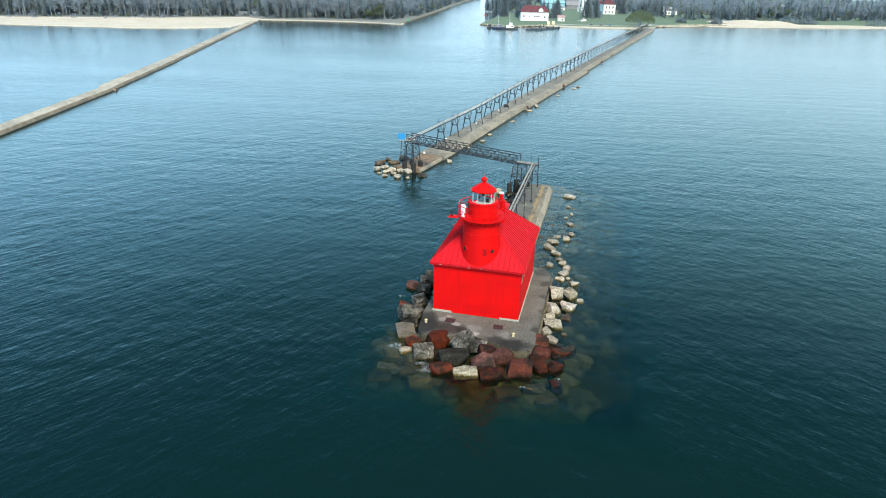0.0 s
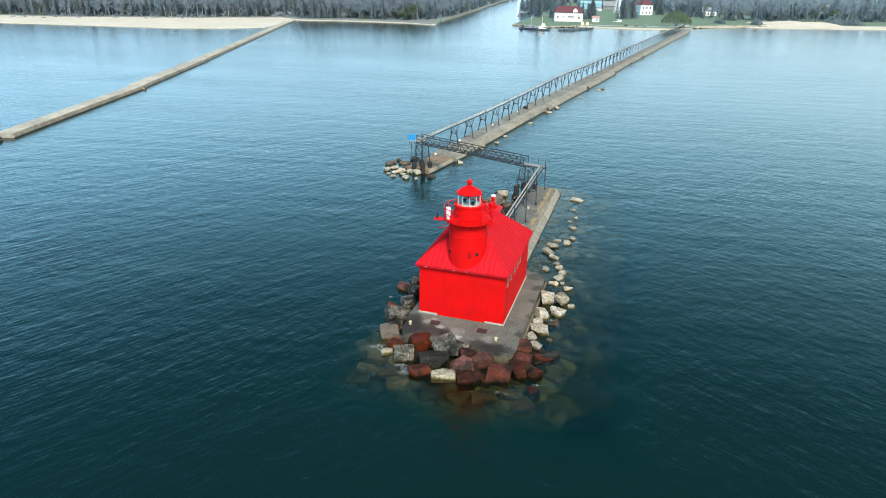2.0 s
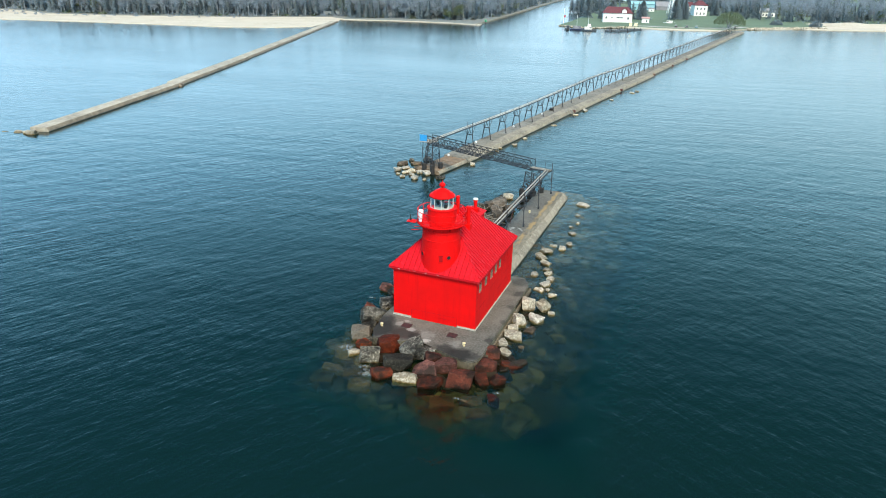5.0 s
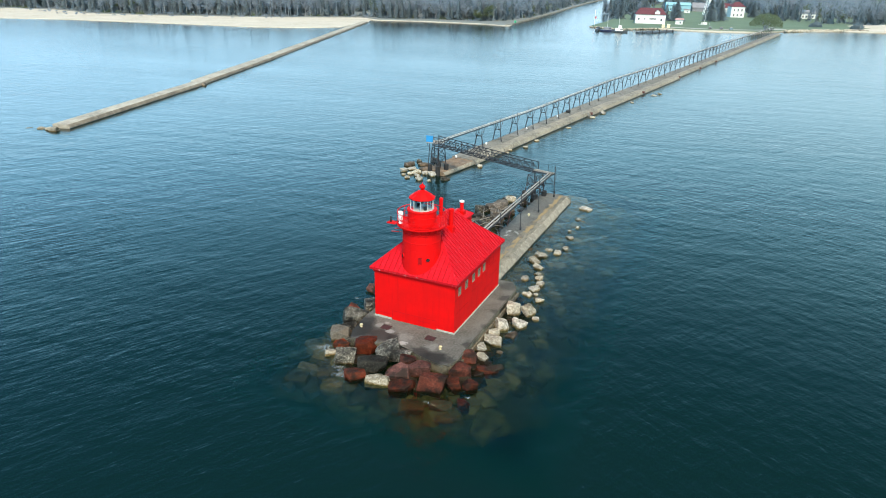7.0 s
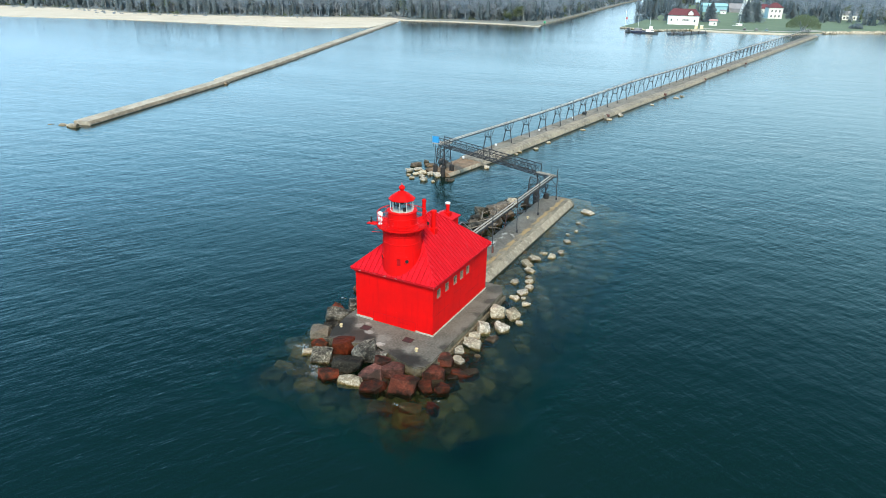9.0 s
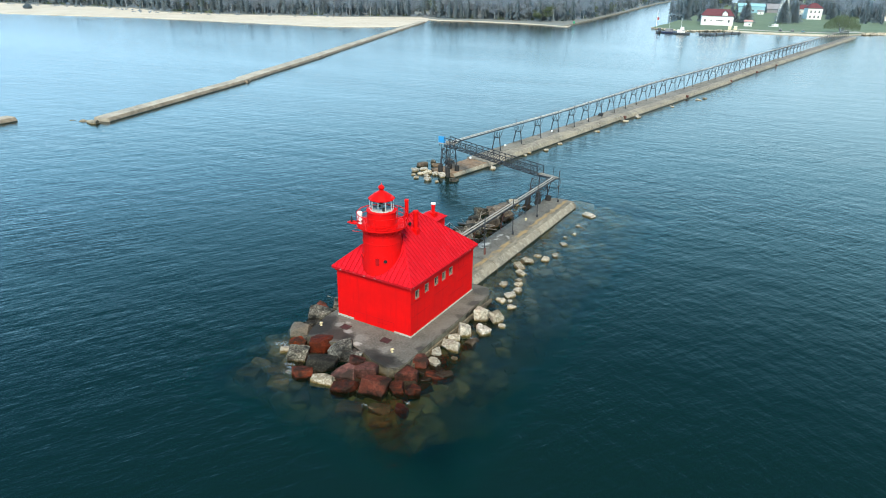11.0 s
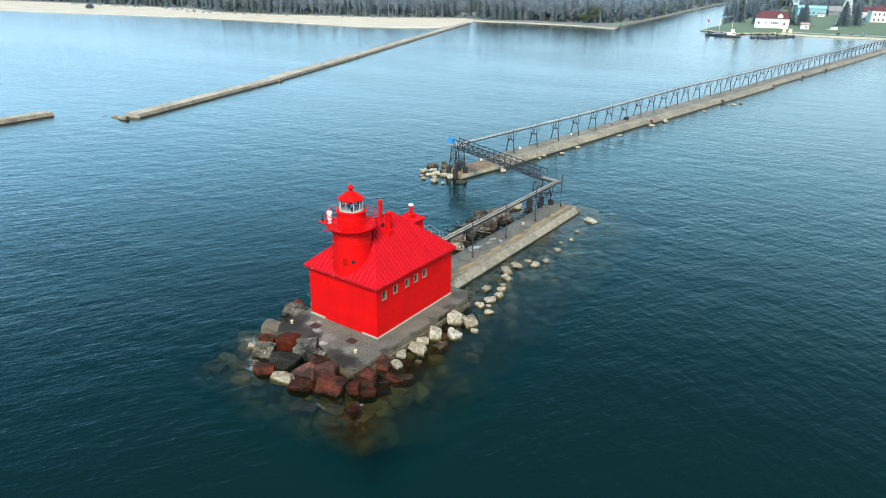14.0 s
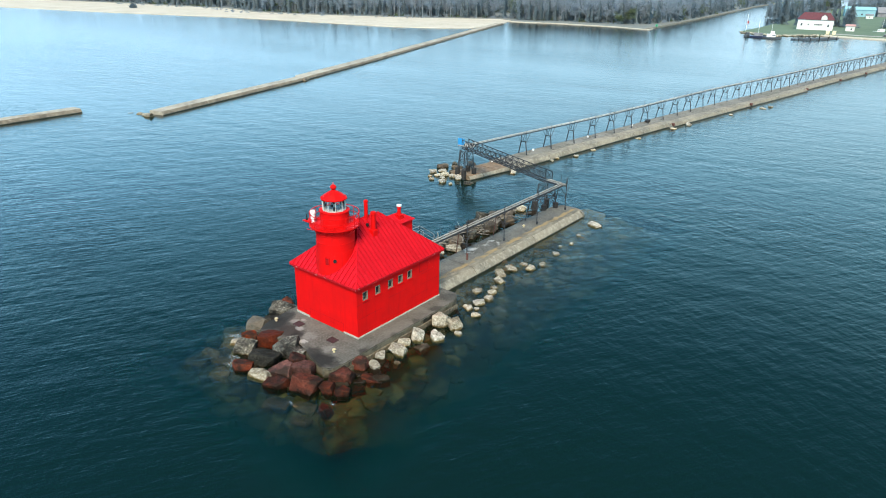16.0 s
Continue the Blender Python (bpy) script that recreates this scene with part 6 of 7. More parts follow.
for x in (-39.2, -35.6):
    ob = empty("fuel_cabinet", (x, 458, 1.2), "small cream cabinet on the quay", "cabinet", "quay cabinets", rz=10)
    bm = B(); box(bm, -1.0, -0.8, 0, 1.0, 0.8, 2.1)
    part("body", bevel(bm, 0.08), CREAM, ob)
    bm = B(); box(bm, -1.15, -0.95, 2.1, 1.15, 0.95, 2.3)
    part("top", bevel(bm, 0.05), WHITE, ob)
house("shore_cottage", 61, 708, 20, 17, 9, 4.5, 3.5, SIDING, GREYROOF, "pale cottage with a grey roof among bare trees", 0.5, ((-6, 1.0, 1.4, 1.8), (-3, 1.0, 1.4, 1.8), (0, 1.0, 1.4, 1.8), (3, 1.0, 1.4, 1.8), (6, 1.0, 1.4, 1.8)), category="cottage")
house("wood_cottage", 196, 828, 15, 9, 9, 7, 4, SIDING, GREYROOF, "pale tall cottage half hidden in the woods", 0.5, ((-2, 1.2, 1.2, 1.8), (2, 1.2, 1.2, 1.8), (0, 4.5, 1.2, 1.6)), category="cottage")
for x, y, w in ((-24, 712, 5), (-52, 745, 6)):
    house("small_hut", x, y, 15, w, 4, 3.0, 1.2, SIDING, GREYROOF, "small white hut on the lawn", 0.3, ((0, 0.8, 0.9, 1.1),), category="hut")

# white skeleton light tower
sk = empty("skeleton_tower", (-28.5, 713, 1.2), "white skeleton light tower rising behind the lawn", "light tower")
for i in range(8):
    a = 2 * math.pi * i / 8
    bm = B(); rod(bm, (5.5 * math.cos(a), 5.5 * math.sin(a), 0), (1.6 * math.cos(a), 1.6 * math.sin(a), 24), 0.22, 6)
    part("leg", bm, WHITE, sk)
    for k in range(5):
        z0, z1 = k * 4.8, (k + 1) * 4.8
        r0, r1 = 5.5 - 3.9 * z0 / 24, 5.5 - 3.9 * z1 / 24
        a2 = a + 2 * math.pi / 8
        bm = B(); rod(bm, (r1 * math.cos(a), r1 * math.sin(a), z1), (r1 * math.cos(a2), r1 * math.sin(a2), z1), 0.09, 5)
        part("tie", bm, WHITE, sk)
        bm = B(); rod(bm, (r0 * math.cos(a), r0 * math.sin(a), z0), (r1 * math.cos(a2), r1 * math.sin(a2), z1), 0.07, 5)
        part("brace", bm, WHITE, sk)
bm = B(); lathe(bm, [(1.3, 0), (1.3, 26), (2.2, 26), (2.2, 26.3), (1.5, 26.3), (1.5, 29), (1.7, 29.1), (0.2, 31)], 12)
part("stair_cylinder", bm, WHITE, sk)

# quay road, riprap, docks
ROADM = stained("pale_gravel", (0.34, 0.32, 0.29), (0.28, 0.265, 0.24), (0.38, 0.36, 0.33), 0.1, 1.0, 0.95, 0.3, 0.03)
bm = B()
sweep(bm, [[(x, y, 1.0), (x, y, 1.23), (x + dx, y + 7, 1.23), (x + dx, y + 7, 1.0)] for x, y, dx in ((-38, 462, -1), (-20, 461, -1), (0, 462, 0), (24, 474, -3), (40, 500, -6))])
tagged(link("road", bm, ROADM), "pale gravel road along the harbour", "road", kind="structure")
bm = B()
rng = random.Random(21)
shore = [(-86, 437), (-62, 423), (-40, 454), (-22, 450)]
for k in range(150):
    p, d = along([(*q, 0) for q in shore], rng.uniform(0, 70))
    s = rng.uniform(0.5, 1.1)
    bmesh.ops.create_icosphere(bm, subdivisions=1, radius=s, matrix=Matrix.Translation((p.x + rng.uniform(-1, 1), p.y + rng.uniform(-1.5, 1.5), 0.5 + rng.uniform(0, 0.5))) @ Matrix.Diagonal((1, 0.8, 0.6, 1)))
for k in range(170):
    p, d = along([(37, 482, 0), (62, 511, 0), (78, 522, 0), (100, 534, 0)], rng.uniform(0, 76))
    s = rng.uniform(0.5, 1.5)
    bmesh.ops.create_icosphere(bm, subdivisions=1, radius=s, matrix=Matrix.Translation((p.x + rng.uniform(-1, 1), p.y + rng.uniform(-1, 3), 0.5 + rng.uniform(0, 0.6))) @ pose(0, 0, 0, rng.uniform(0, 90), rng.uniform(0, 90), 0) @ Matrix.Diagonal((1, 0.8, 0.7, 1)))
tagged(link("riprap", bm, ROCK_PALE), "pale broken riprap stones along the shore", "riprap", kind="stuff")

DOCK = stained("dark_dock", (0.06, 0.075, 0.085), (0.045, 0.055, 0.065), (0.09, 0.10, 0.11), 0.5, 3.0, 0.8, 0.2, 0.02)
for a, b, w in (((-47, 401), (-33, 428), 3.2), ((-41, 402), (-30, 433), 3.0)):
    a, b = Vector((*a, 0)), Vector((*b, 0))
    d = (b - a).normalized()
    root = empty("floating_dock", (0, 0, 0), "dark floating dock moored off the quay", "dock", "floating docks")
    s = Vector((d.y, -d.x, 0)) * w / 2
    bm = B(); beam(bm, a + Vector((0, 0, WZ + 0.35)), b + Vector((0, 0, WZ + 0.35)), w, 1.0)
    part("float", bm, DOCK, root)
    for k in range(4):
        p = a + (b - a) * (0.08 + 0.28 * k) + s * 1.1
        bm = B(); rod(bm, p + Vector((0, 0, -3)), p + Vector((0, 0, 2.0)), 0.2, 8)
        part("mooring_pile", bm, PILE, root)

HULL_B = stained("navy_hull", (0.03, 0.04, 0.09), (0.025, 0.035, 0.075), (0.05, 0.06, 0.12), 1.0, 4.0, 0.4, 0.1, 0.01)
HULL_R = stained("red_boot", (0.35, 0.05, 0.05), (0.3, 0.04, 0.04), (0.4, 0.08, 0.08), 1.0, 4.0, 0.5, 0.1, 0.01)


def boat(x, y, rz, length, beam_w, hull, cabin, label, mast=True, fly=True):
    root = empty("boat", (x, y, WZ), label, "boat", "moored boats", rz=rz)
    bm = B()
    rows = []
    for u in (-0.5, -0.3, 0.0, 0.25, 0.42, 0.5):
        k = 1.0 if u < 0.1 else max(0.04, 1 - ((u - 0.1) / 0.4) ** 2)
        hx, sh = u * length, 0.9 + 0.5 * max(0, u + 0.1)
        rows.append([(hx, -beam_w / 2 * k * 0.7, -0.4), (hx, beam_w / 2 * k * 0.7, -0.4), (hx, beam_w / 2 * k, sh), (hx, -beam_w / 2 * k, sh)])
    part("hull", sweep(bm, rows), hull, root)
    bm = B(); box(bm, -0.28 * length, -beam_w * 0.34, 0.85, 0.2 * length, beam_w * 0.34, 2.6)
    c = part("cabin", bevel(bm, 0.15), cabin, root)
    bm = B(); box(bm, 0.02 * length, -beam_w * 0.342, 1.75, 0.19 * length, beam_w * 0.342, 2.3)
    part("cabin_window", bm, DARKP, c)
    if fly:
        bm = B(); box(bm, -0.1 * length, -beam_w * 0.26, 2.55, 0.12 * length, beam_w * 0.26, 4.2)
        part("wheelhouse", bevel(bm, 0.15), cabin, root)
    if mast:
        bm = B(); rod(bm, (-0.05 * length, 0, 2.5), (-0.08 * length, 0, 9.5), 0.09, 6)
        part("mast", bm, WHITE, root)
    bm = B(); rod(bm, (-0.5 * length, -beam_w * 0.45, 1.5), (-0.5 * length, beam_w * 0.45, 1.5), 0.05, 5)
    part("stern_rail", bm, WHITE, root)


boat(-66.5, 404, 15, 10, 3.4, HULL_B, GREYROOF, "navy-hulled workboat moored at the harbour point", True, False)
boat(-58.4, 400, 12, 10, 3.4, DOCK, SIDING, "dark-hulled fishing boat with a white wheelhouse at the quay")
boat(-73.0, 404, 70, 4.5, 2.0, DOCK, DOCK, "small dark dinghy beside the harbour point", False, False)
boat(-17.5, 521, 170, 9, 3.0, SIDING, SIDING, "white boat laid up ashore on a trailer", True, False)
TYRE = stained("tyre", (0.02, 0.02, 0.02), (0.025, 0.025, 0.025), (0.03, 0.03, 0.03), 2.0, 9.0, 0.8, 0.1, 0.01)
CARS = [stained("car_paint_" + n, c, c, tuple(k * 1.2 for k in c), 1.0, 5.0, 0.3, 0.0, 0.01) for n, c in (("black", (0.03, 0.03, 0.035)), ("grey", (0.08, 0.09, 0.10)), ("teal", (0.10, 0.22, 0.26)))]
for (x, y), cm, lab in zip(((-8.8, 465.5), (-1.6, 466.5), (4.7, 467.5)), CARS, ("black parked car on the gravel road", "grey parked car on the gravel road", "teal parked car with a pale roof on the road")):
    root = empty("car", (x, y, 1.23), lab, "car", "parked cars", rz=95)
    bm = B(); box(bm, -2.2, -0.9, 0.3, 2.2, 0.9, 0.95)
    part("body", bevel(bm, 0.12, 2), cm, root)
    bm = B()
    prism(bm, [(-1.7, -0.78), (1.0, -0.78), (1.0, 0.78), (-1.7, 0.78)], 0.95, 1.55)
    for v in bm.verts:
        if v.co.z > 1.5:
            v.co.x *= 0.78
            v.co.y *= 0.88
    part("cabin", bm, DARKP, root)
    for wx in (-1.4, 1.4):
        for wy in (-0.85, 0.85):
            bm = B(); rod(bm, (wx, wy - 0.1, 0.33), (wx, wy + 0.1, 0.33), 0.33, 12)
            part("wheel", bm, TYRE, root)
# flag mast and marker on the points
fm = empty("flag_mast", (-84, 441, 1.0), "thin mast with a small red marker at the harbour point", "mast")
bm = B(); rod(bm, (0, 0, 0), (0, 0, 11), 0.1, 6)
part("pole", bm, WHITE, fm)
bm = B(); box(bm, 0.1, -0.05, 5.0, 1.2, 0.05, 6.6)
part("marker", bm, HULL_R, fm)
gm = empty("green_marker", (-132, 410, 0.7), "green navigation marker on a post at the canal mouth", "marker")
bm = B(); rod(bm, (0, 0, 0), (0, 0, 2.6), 0.12, 6)
part("post", bm, IRON, gm)
GREENM = stained("green_board", (0.04, 0.36, 0.17), (0.04, 0.32, 0.15), (0.06, 0.4, 0.2), 1.0, 5.0, 0.5, 0.1, 0.01)
bm = B(); box(bm, -0.7, -0.06, 1.9, 0.7, 0.0, 3.3)
part("board", bevel(bm, 0.03), GREENM, gm)
# canal revetment
bm = B()
sweep(bm, [[(x, y, -1), (x + 1.2, y, -1), (x + 1.2, y, 1.3), (x, y, 1.3)] for x, y in ((-138, 406), (-151, 510), (-176, 690), (-223, 1014), (-265, 1371))])
tagged(link("canal_wall", bm, CONC_TAN), "low pale revetment along the canal bank", "wall", kind="structure")

# ---- woods ----
def foliage(name, c1, c2, c3):
    """Thin leaves and twigs that let part of the light through."""
    m = stained(name, c1, c2, c3, 0.08, 0.9, 0.9, 0.2, 0.05)
    nt = m.node_tree
    b = nt.nodes["Principled BSDF"]
    tl, mx = nt.nodes.new("ShaderNodeBsdfTranslucent"), nt.nodes.new("ShaderNodeMixShader")
    nt.links.new(b.inputs["Base Color"].links[0].from_socket, tl.inputs[0])
    mx.inputs[0].default_value = 0.55
    nt.links.new(b.outputs[0], mx.inputs[1])
    nt.links.new(tl.outputs[0], mx.inputs[2])
    nt.links.new(mx.outputs[0], nt.nodes["Material Output"].inputs[0])
    return m


# needles, twigs and bark paled and blued: distance haze painted into base colour
HAZED_CONIFER = foliage("hazed_conifer_needles", (0.175, 0.220, 0.240), (0.155, 0.198, 0.218), (0.195, 0.238, 0.252))
HAZED_TWIGS = foliage("hazed_bare_twigs", (0.275, 0.320, 0.360), (0.24, 0.285, 0.320), (0.30, 0.340, 0.375))
HAZED_BARK = stained("hazed_bark", (0.27, 0.29, 0.31), (0.22, 0.24, 0.26), (0.32, 0.335, 0.35), 0.3, 2.0, 0.9, 0.2, 0.02)
BUDS = foliage("spring_leaves", (0.14, 0.18, 0.10), (0.115, 0.15, 0.085), (0.17, 0.20, 0.115))


class Soup:
    """Triangles gathered for one mesh."""

    def __init__(self):
        self.v, self.f = [], []

    def tri(self, a, b, c):
        n = len(self.v)
        self.v += [tuple(a), tuple(b), tuple(c)]
        self.f.append((n, n + 1, n + 2))

    def limb(self, a, b, r0, r1):
        a, b = Vector(a), Vector(b)
        d = (b - a).normalized()
        s = d.orthogonal().normalized()
        t = d.cross(s)
        n = len(self.v)
        for p, r in ((a, r0), (b, r1)):
            for k in range(3):
                w = 2.094 * k
                self.v.append(tuple(p + (s * math.cos(w) + t * math.sin(w)) * r))
        for k in range(3):
            j = (k + 1) % 3
            self.f += [(n + k, n + j, n + 3 + j), (n + k, n + 3 + j, n + 3 + k)]

    def make(self, name, mat):
        me = bpy.data.meshes.new(name)
        me.from_pydata(self.v, [], self.f)
        me.materials.append(mat)
        return new(name, me)


def conifer(needles, wood, rng, x, y, z, h, w, sprays=0):
    """Tiers of drooping limbs; with sprays each limb carries that many small tufts instead of one fan."""
    wood.limb((x, y, z - 0.3), (x, y, z + h * 0.95), 0.022 * h, 0.004 * h)
    tiers = 22 if sprays else 11
    for k in range(tiers):
        u = k / tiers
        zc = z + h * (0.08 + 0.89 * u)
        r = w * (1 - u) ** 0.85 * rng.uniform(0.75, 1.15) + 0.15
        m = 11 if sprays else 8
        a0 = rng.uniform(0, 6.28)
        for i in range(m):
            a = a0 + 6.283 * i / m + rng.uniform(-0.25, 0.25)
            rr = r * rng.uniform(0.55, 1.2)
            if sprays:
                for j in range(sprays):
                    f = (j + rng.uniform(0.3, 1.0)) / sprays
                    c = Vector((x + rr * f * math.cos(a), y + rr * f * math.sin(a), zc - 0.07 * h * f * f + rng.gauss(0, 0.012) * h))
                    e = Vector((math.cos(a) + rng.gauss(0, 0.5), math.sin(a) + rng.gauss(0, 0.5), rng.gauss(-0.35, 0.3))).normalized() * rng.uniform(0.5, 1.1)
                    g = e.orthogonal().normalized() * rng.uniform(0.2, 0.5)
                    needles.tri(c - e * 0.5 - g, c - e * 0.5 + g, c + e)
                continue
            tip = (x + rr * math.cos(a), y + rr * math.sin(a), zc - 0.09 * h * rng.uniform(0.3, 1.0))
            b1 = (x + 0.25 * rr * math.cos(a - 1.3), y + 0.25 * rr * math.sin(a - 1.3), zc + 0.05 * h)
            b2 = (x + 0.25 * rr * math.cos(a + 1.3), y + 0.25 * rr * math.sin(a + 1.3), zc + 0.02 * h)
            needles.tri(b1, tip, b2)
            if i % 2:
                mid = (x + rr * 0.7 * math.cos(a + 0.4), y + rr * 0.7 * math.sin(a + 0.4), zc - 0.16 * h * rng.uniform(0.4, 0.8))
                needles.tri(b1, mid, tip)


def broadleaf(leaves, wood, rng, x, y, z, h, w, twigs, size):
    top = Vector((x + rng.uniform(-0.04, 0.04) * h, y + rng.uniform(-0.04, 0.04) * h, z + h))
    base = Vector((x, y, z - 0.3))
    wood.limb(base, base + (top - base) * 0.55, 0.016 * h, 0.010 * h)
    wood.limb(base + (top - base) * 0.55, top, 0.010 * h, 0.003 * h)
    for k in range(8):
        u = rng.uniform(0.3, 0.85)
        p = base + (top - base) * u
        a = rng.uniform(0, 6.283)
        q = p + Vector((math.cos(a) * w * rng.uniform(0.4, 0.9), math.sin(a) * w * rng.uniform(0.4, 0.9), h * rng.uniform(0.08, 0.28)))
        wood.limb(p, q, 0.006 * h, 0.002 * h)
        for j in range(twigs):
            c = p + (q - p) * rng.uniform(0.35, 1.1) + Vector((rng.gauss(0, 0.16) * w, rng.gauss(0, 0.16) * w, rng.gauss(0.02, 0.06) * h))
            e = Vector((rng.gauss(0, 1), rng.gauss(0, 1), rng.gauss(0.4, 0.8))).normalized() * size * rng.uniform(0.6, 1.4)
            g = e.orthogonal().normalized() * size * rng.uniform(0.10, 0.35)
            leaves.tri(c - e * 0.5 - g, c - e * 0.5 + g, c + e)


def bush(leaves, rng, x, y, z, r, h, n=60, size=0.6):
    for k in range(n):
        a, b = rng.uniform(0, 6.283), rng.random() ** 0.5
        c = Vector((x + r * b * math.cos(a), y + r * b * math.sin(a), z + h * rng.random() * (1.1 - b * 0.7)))
        e = Vector((rng.gauss(0, 1), rng.gauss(0, 1), rng.gauss(0.5, 0.8))).normalized() * size * rng.uniform(0.6, 1.4)
        g = e.orthogonal().normalized() * size * rng.uniform(0.3, 0.6)
        leaves.tri(c - e * 0.4 - g, c - e * 0.4 + g, c + e)


needles, twig, bark, buds = Soup(), Soup(), Soup(), Soup()
rng = random.Random(77)


def wood_belt(line, step, layers, evergreen=0.45, z=1.0, hmin=11, hmax=19):
    """Trees along a line, in layers that lie further and further to its left side."""
    pts = [(*p, 0) for p in line]
    n = total(pts)
    dd = 0.0
    while dd < n:
        p, d = along(pts, dd)
        s = Vector((-d.y, d.x, 0))
        for lo, hi, k in layers:
            for _ in range(k):
                q = p + s * rng.uniform(lo, hi) + d * rng.uniform(-step, step)
                h = rng.uniform(hmin, hmax)
                patchy = noise.noise((q.x * 0.02, q.y * 0.02, 4)) * 0.5
                c = rng.random() + patchy
                if c < evergreen:
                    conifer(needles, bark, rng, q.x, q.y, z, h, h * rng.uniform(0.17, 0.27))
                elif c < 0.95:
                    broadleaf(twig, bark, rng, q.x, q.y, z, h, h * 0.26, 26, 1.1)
                else:
                    broadleaf(buds, bark, rng, q.x, q.y, z, h * 0.75, h * 0.24, 14, 1.0)
        if rng.random() < 0.8:
            q = p + s * rng.uniform(0, 7) + d * rng.uniform(-step, step)
            bush((twig, needles, twig, buds)[rng.randrange(4)], rng, q.x, q.y, z, rng.uniform(1.2, 2.8), rng.uniform(1.2, 3.5), 34, 0.8)
        dd += step


west_line = [(-236, 414), (-264, 428), (-306, 382), (-340, 363), (-385, 337), (-440, 323), (-500, 341), (-560, 326), (-650, 312), (-760, 280)]
wood_belt(west_line[::-1], 3.2, ((0, 9, 1), (9, 24, 2), (24, 60, 2)))
wood_belt([(-236, 416), (-218, 434), (-192, 435), (-165, 441), (-156, 466)], 2.6, ((0, 8, 1), (8, 22, 2), (22, 60, 2)), 0.4)
wood_belt([(-156, 462), (-156, 515), (-180, 690)], 4.5, ((0, 8, 1), (8, 30, 2)), 0.4)
wood_belt([(-180, 690), (-228, 1014), (-268, 1371)], 9.0, ((0, 10, 1), (10, 40, 2)), 0.45)
wood_belt([(900, 930), (420, 770), (240, 705), (180, 660), (130, 655), (96, 600)][::-1], 5.0, ((0, 10, 1), (10, 35, 2), (35, 90, 2)), 0.55)
wood_belt([(30, 730), (100, 740), (170, 850)], 4.0, ((0, 12, 1), (12, 40, 2), (40, 90, 2)), 0.5, 1.2)
wood_belt([(-78, 830), (-20, 840), (40, 760)], 4.5, ((0, 15, 2), (15, 50, 2)), 0.55, 1.2)
wood_belt([(-98, 640), (-112, 800), (-140, 1150)][::-1], 6.0, ((-25, -4, 2),), 0.7, 1.2)
wood_belt([(-72, 545), (-60, 560), (-40, 560)], 4.0, ((0, 10, 2),), 0.9, 1.2, 12, 17)
# taller woods further back
wood_belt([(-1500, 40), (-1100, 230), (-820, 360), (-560, 420), (-400, 440), (-300, 500), (-230, 500), (-200, 560)], 3.6, ((0, 25, 2), (25, 60, 1)), 0.7, 1.0, 17, 25)
wood_belt([(60, 820), (200, 880), (420, 900), (900, 1050)], 5.0, ((0, 40, 3),), 0.6, 1.2, 17, 25)
wood_belt([(-150, 1040), (-40, 990), (90, 900)], 4.5, ((0, 45, 3),), 0.6, 1.2, 20, 28)
# low scrub on the dune and beach edge
for k in range(70):
    x, y = rng.uniform(88, 185), rng.uniform(600, 640)
    bush((twig, needles)[k % 2], rng, x, y, 0.9, rng.uniform(1, 3), rng.uniform(0.8, 2.6), 26, 0.7)
for k in range(60):
    p, d = along([(-640, 300, 0), (-560, 312, 0), (-500, 326, 0), (-440, 308, 0), (-385, 325, 0), (-306, 370, 0)], rng.uniform(0, 400))
    bush(twig, rng, p.x + rng.uniform(-4, 4), p.y + rng.uniform(-10, 6), 0.8, rng.uniform(0.8, 2.2), rng.uniform(0.4, 1.4), 16, 0.6)
for soup, name, mat, label in ((needles, "conifer_foliage", HAZED_CONIFER, "evergreen foliage of the shore woods, haze painted in as blue-grey"), (twig, "bare_crowns", HAZED_TWIGS, "bare spring twigs of the shore woods, haze painted in as blue-grey"), (bark, "wood_trunks", HAZED_BARK, "trunks and limbs of the shore woods, paled by painted-in haze"), (buds, "budding_crowns", BUDS, "fresh yellow-green budding crowns in the woods")):
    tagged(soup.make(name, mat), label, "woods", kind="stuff")


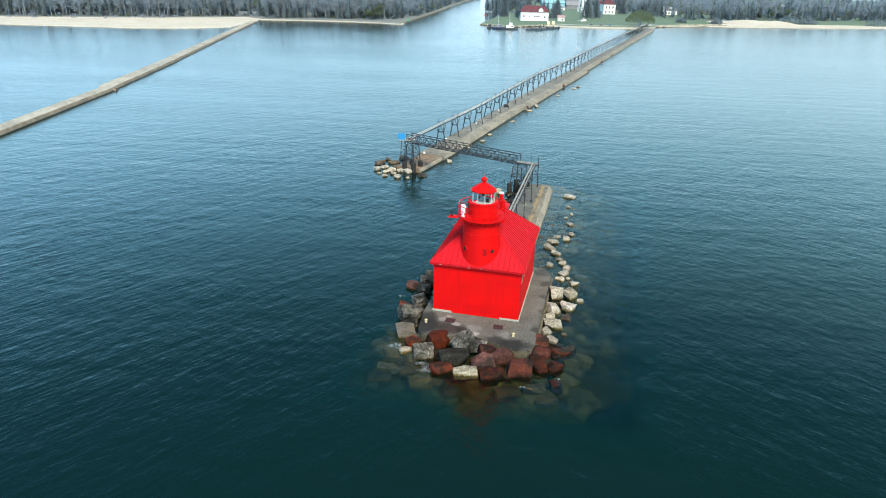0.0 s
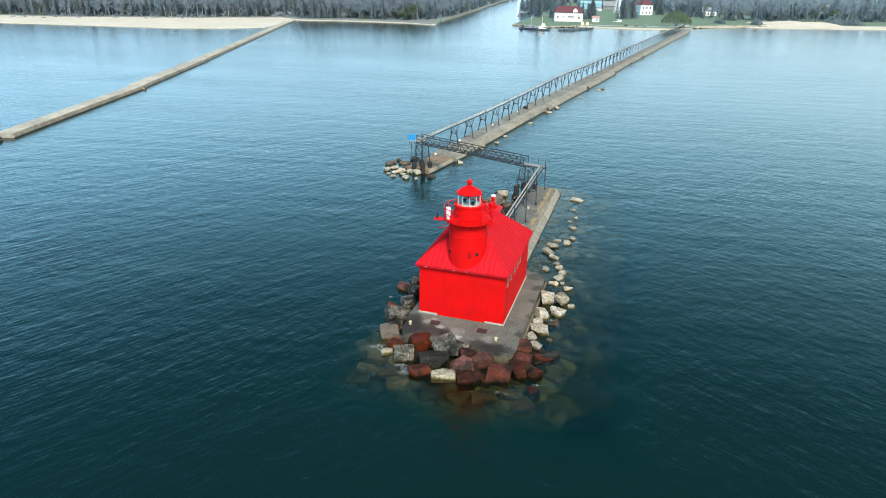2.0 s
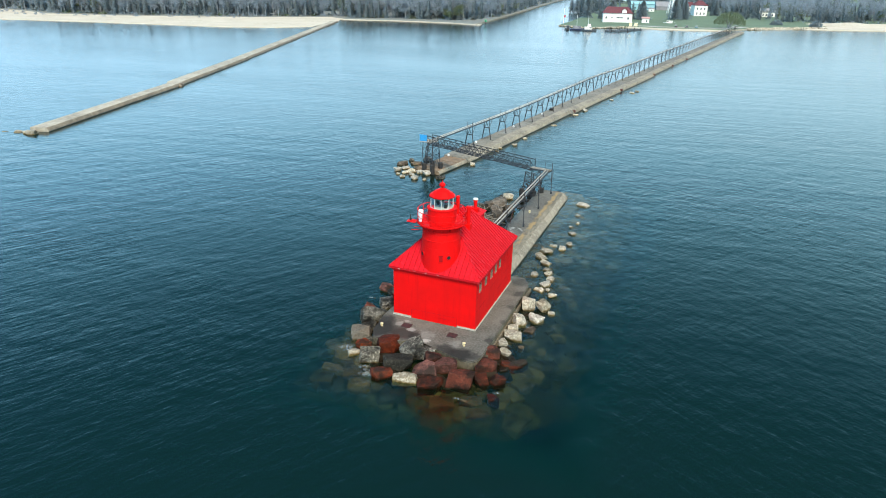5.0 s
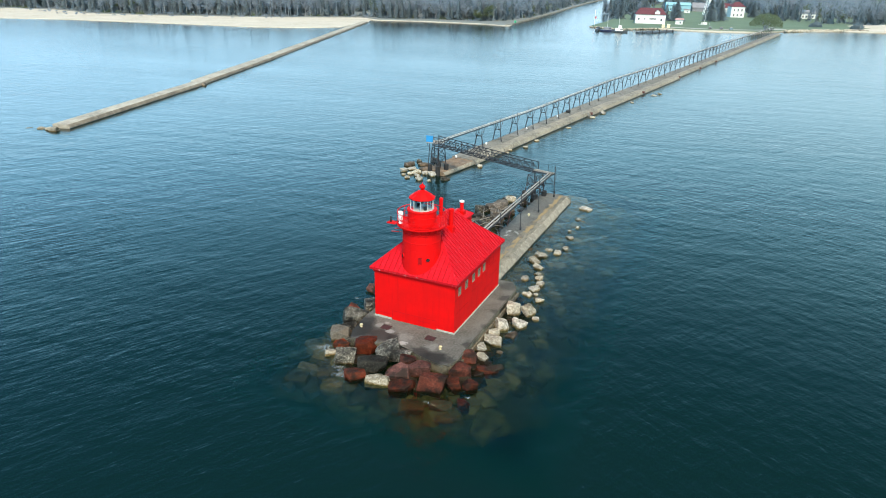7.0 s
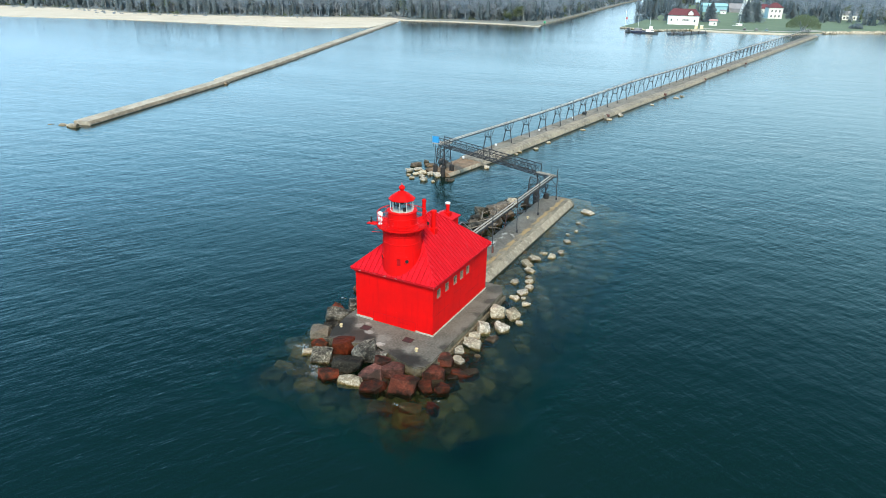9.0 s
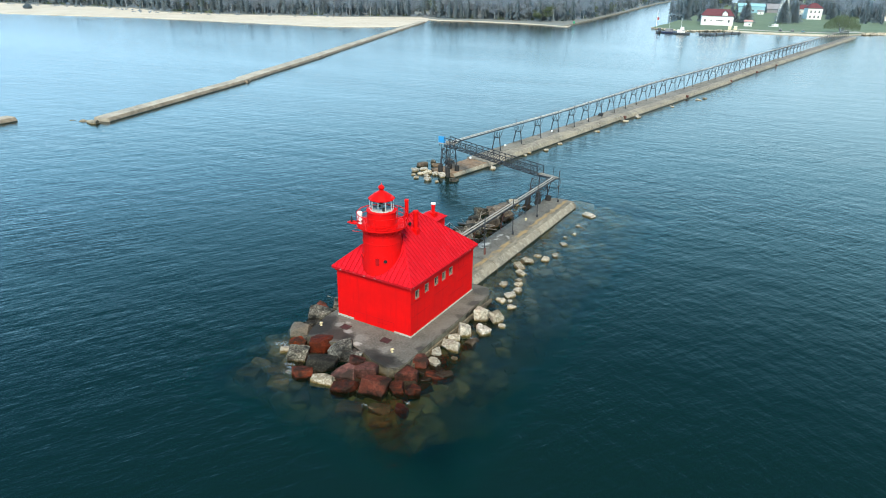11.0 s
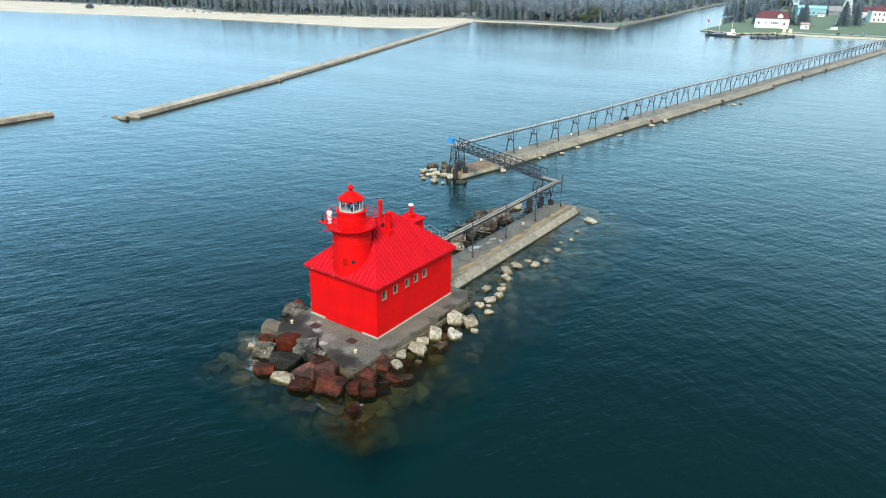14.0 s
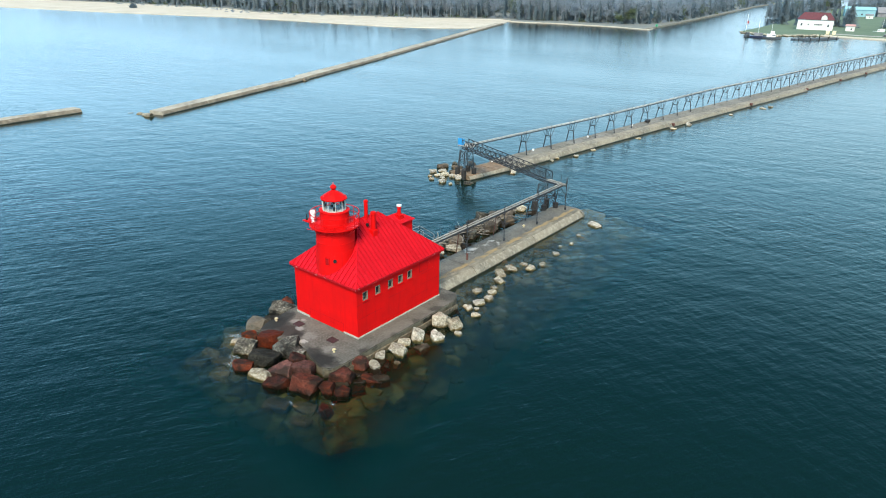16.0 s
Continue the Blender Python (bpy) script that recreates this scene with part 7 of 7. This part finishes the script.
def lone_tree(name, kind, x, y, h, w, label, z=1.2):
    root = empty(name, (x, y, z), label, "tree")
    a, b = Soup(), Soup()
    if kind == "conifer":
        for _ in range(2):
            conifer(a, b, rng, 0, 0, 0, h, w, 6)
        m = HAZED_CONIFER
    elif kind == "willow":
        for k in range(5):
            ang = 1.257 * k + 0.3
            top = Vector((math.cos(ang) * w * 0.45, math.sin(ang) * w * 0.45, h * 0.72))
            b.limb((0, 0, -0.2), top * 0.45, 0.5, 0.3)
            b.limb(top * 0.45, top, 0.3, 0.1)
        for k in range(2600):
            u, v = rng.uniform(0, 6.283), rng.random() ** 0.5
            c = Vector((w * v * math.cos(u), w * v * math.sin(u), h * (0.2 + 0.8 * math.sqrt(max(0, 1 - v * v)) * rng.random() ** 0.5)))
            c += Vector((1, 1, 0.6)) * 0.9 * noise.noise(c * 0.35)
            e = Vector((rng.gauss(0, 0.5), rng.gauss(0, 0.5), -1)).normalized() * rng.uniform(0.5, 1.2)
            g = e.orthogonal().normalized() * rng.uniform(0.12, 0.3)
            a.tri(c - g, c + g, c + e)
        m = BUDS
    else:
        for k in range(3):
            broadleaf(a, b, rng, rng.uniform(-1, 1), rng.uniform(-1, 1), 0, h * rng.uniform(0.8, 1), w, 40, 0.8)
        m = {"leafy": BUDS, "bare": HAZED_TWIGS}[kind]
    for s, nm, mt in ((b, "trunk", HAZED_BARK), (a, "crown", m)):
        ob = s.make(nm, mt)
        ob.parent = root
    return root


lone_tree("willow_tree", "willow", 26, 481, 11.5, 10.5, "broad yellow-green willow by the pier root")
lone_tree("spruce_tree", "conifer", -87, 552, 26, 4.6, "tall dark spruce at the harbour point")
lone_tree("spruce_tree", "conifer", -80, 610, 24, 5.0, "tall dark spruce behind the harbour point")
lone_tree("pine_tree", "conifer", -17, 575, 19, 7.5, "broad dark pine on the harbour lawn")
lone_tree("pine_tree", "conifer", -10, 590, 17, 7.0, "broad dark pine on the harbour lawn")
lone_tree("pine_tree", "conifer", -66, 548, 17, 7.5, "dense dark evergreen behind the boathouse")
lone_tree("pine_tree", "conifer", -42, 556, 17, 7.0, "dense dark evergreen behind the boathouse")
lone_tree("pine_tree", "conifer", 14, 690, 15, 6.0, "dark evergreen beside the white house")
lone_tree("leafy_tree", "leafy", -248, 428, 10, 4.5, "young yellow-green tree at the edge of the beach", 0.9)
lone_tree("leafy_tree", "leafy", -165, 444, 11, 4.5, "young yellow-green tree on the canal point", 0.9)
lone_tree("leafy_tree", "leafy", -172, 440, 8, 4.0, "young yellow-green tree on the canal point", 0.9)
lone_tree("bare_tree", "bare", -205, 436, 14, 4.5, "pale bare tree above the narrow beach", 0.9)
lone_tree("bare_tree", "bare", 112, 640, 15, 5.0, "pale bare tree behind the dune", 0.9)
for x, y, r, h in ((61, 556, 4.5, 5.0), (88, 549, 4.5, 5.5), (152, 596, 8, 9), (168, 602, 7, 8), (225, 610, 9, 8), (-537, 268, 3.0, 4.0)):
    root = empty("shore_bush", (x, y, 0.9), "dark rounded bush at the edge of the beach", "bush", "shore bushes")
    a = Soup()
    bush(a, rng, 0, 0, 0, r, h, 420, 0.9)
    ob = a.make("foliage", HAZED_CONIFER)
    ob.parent = root
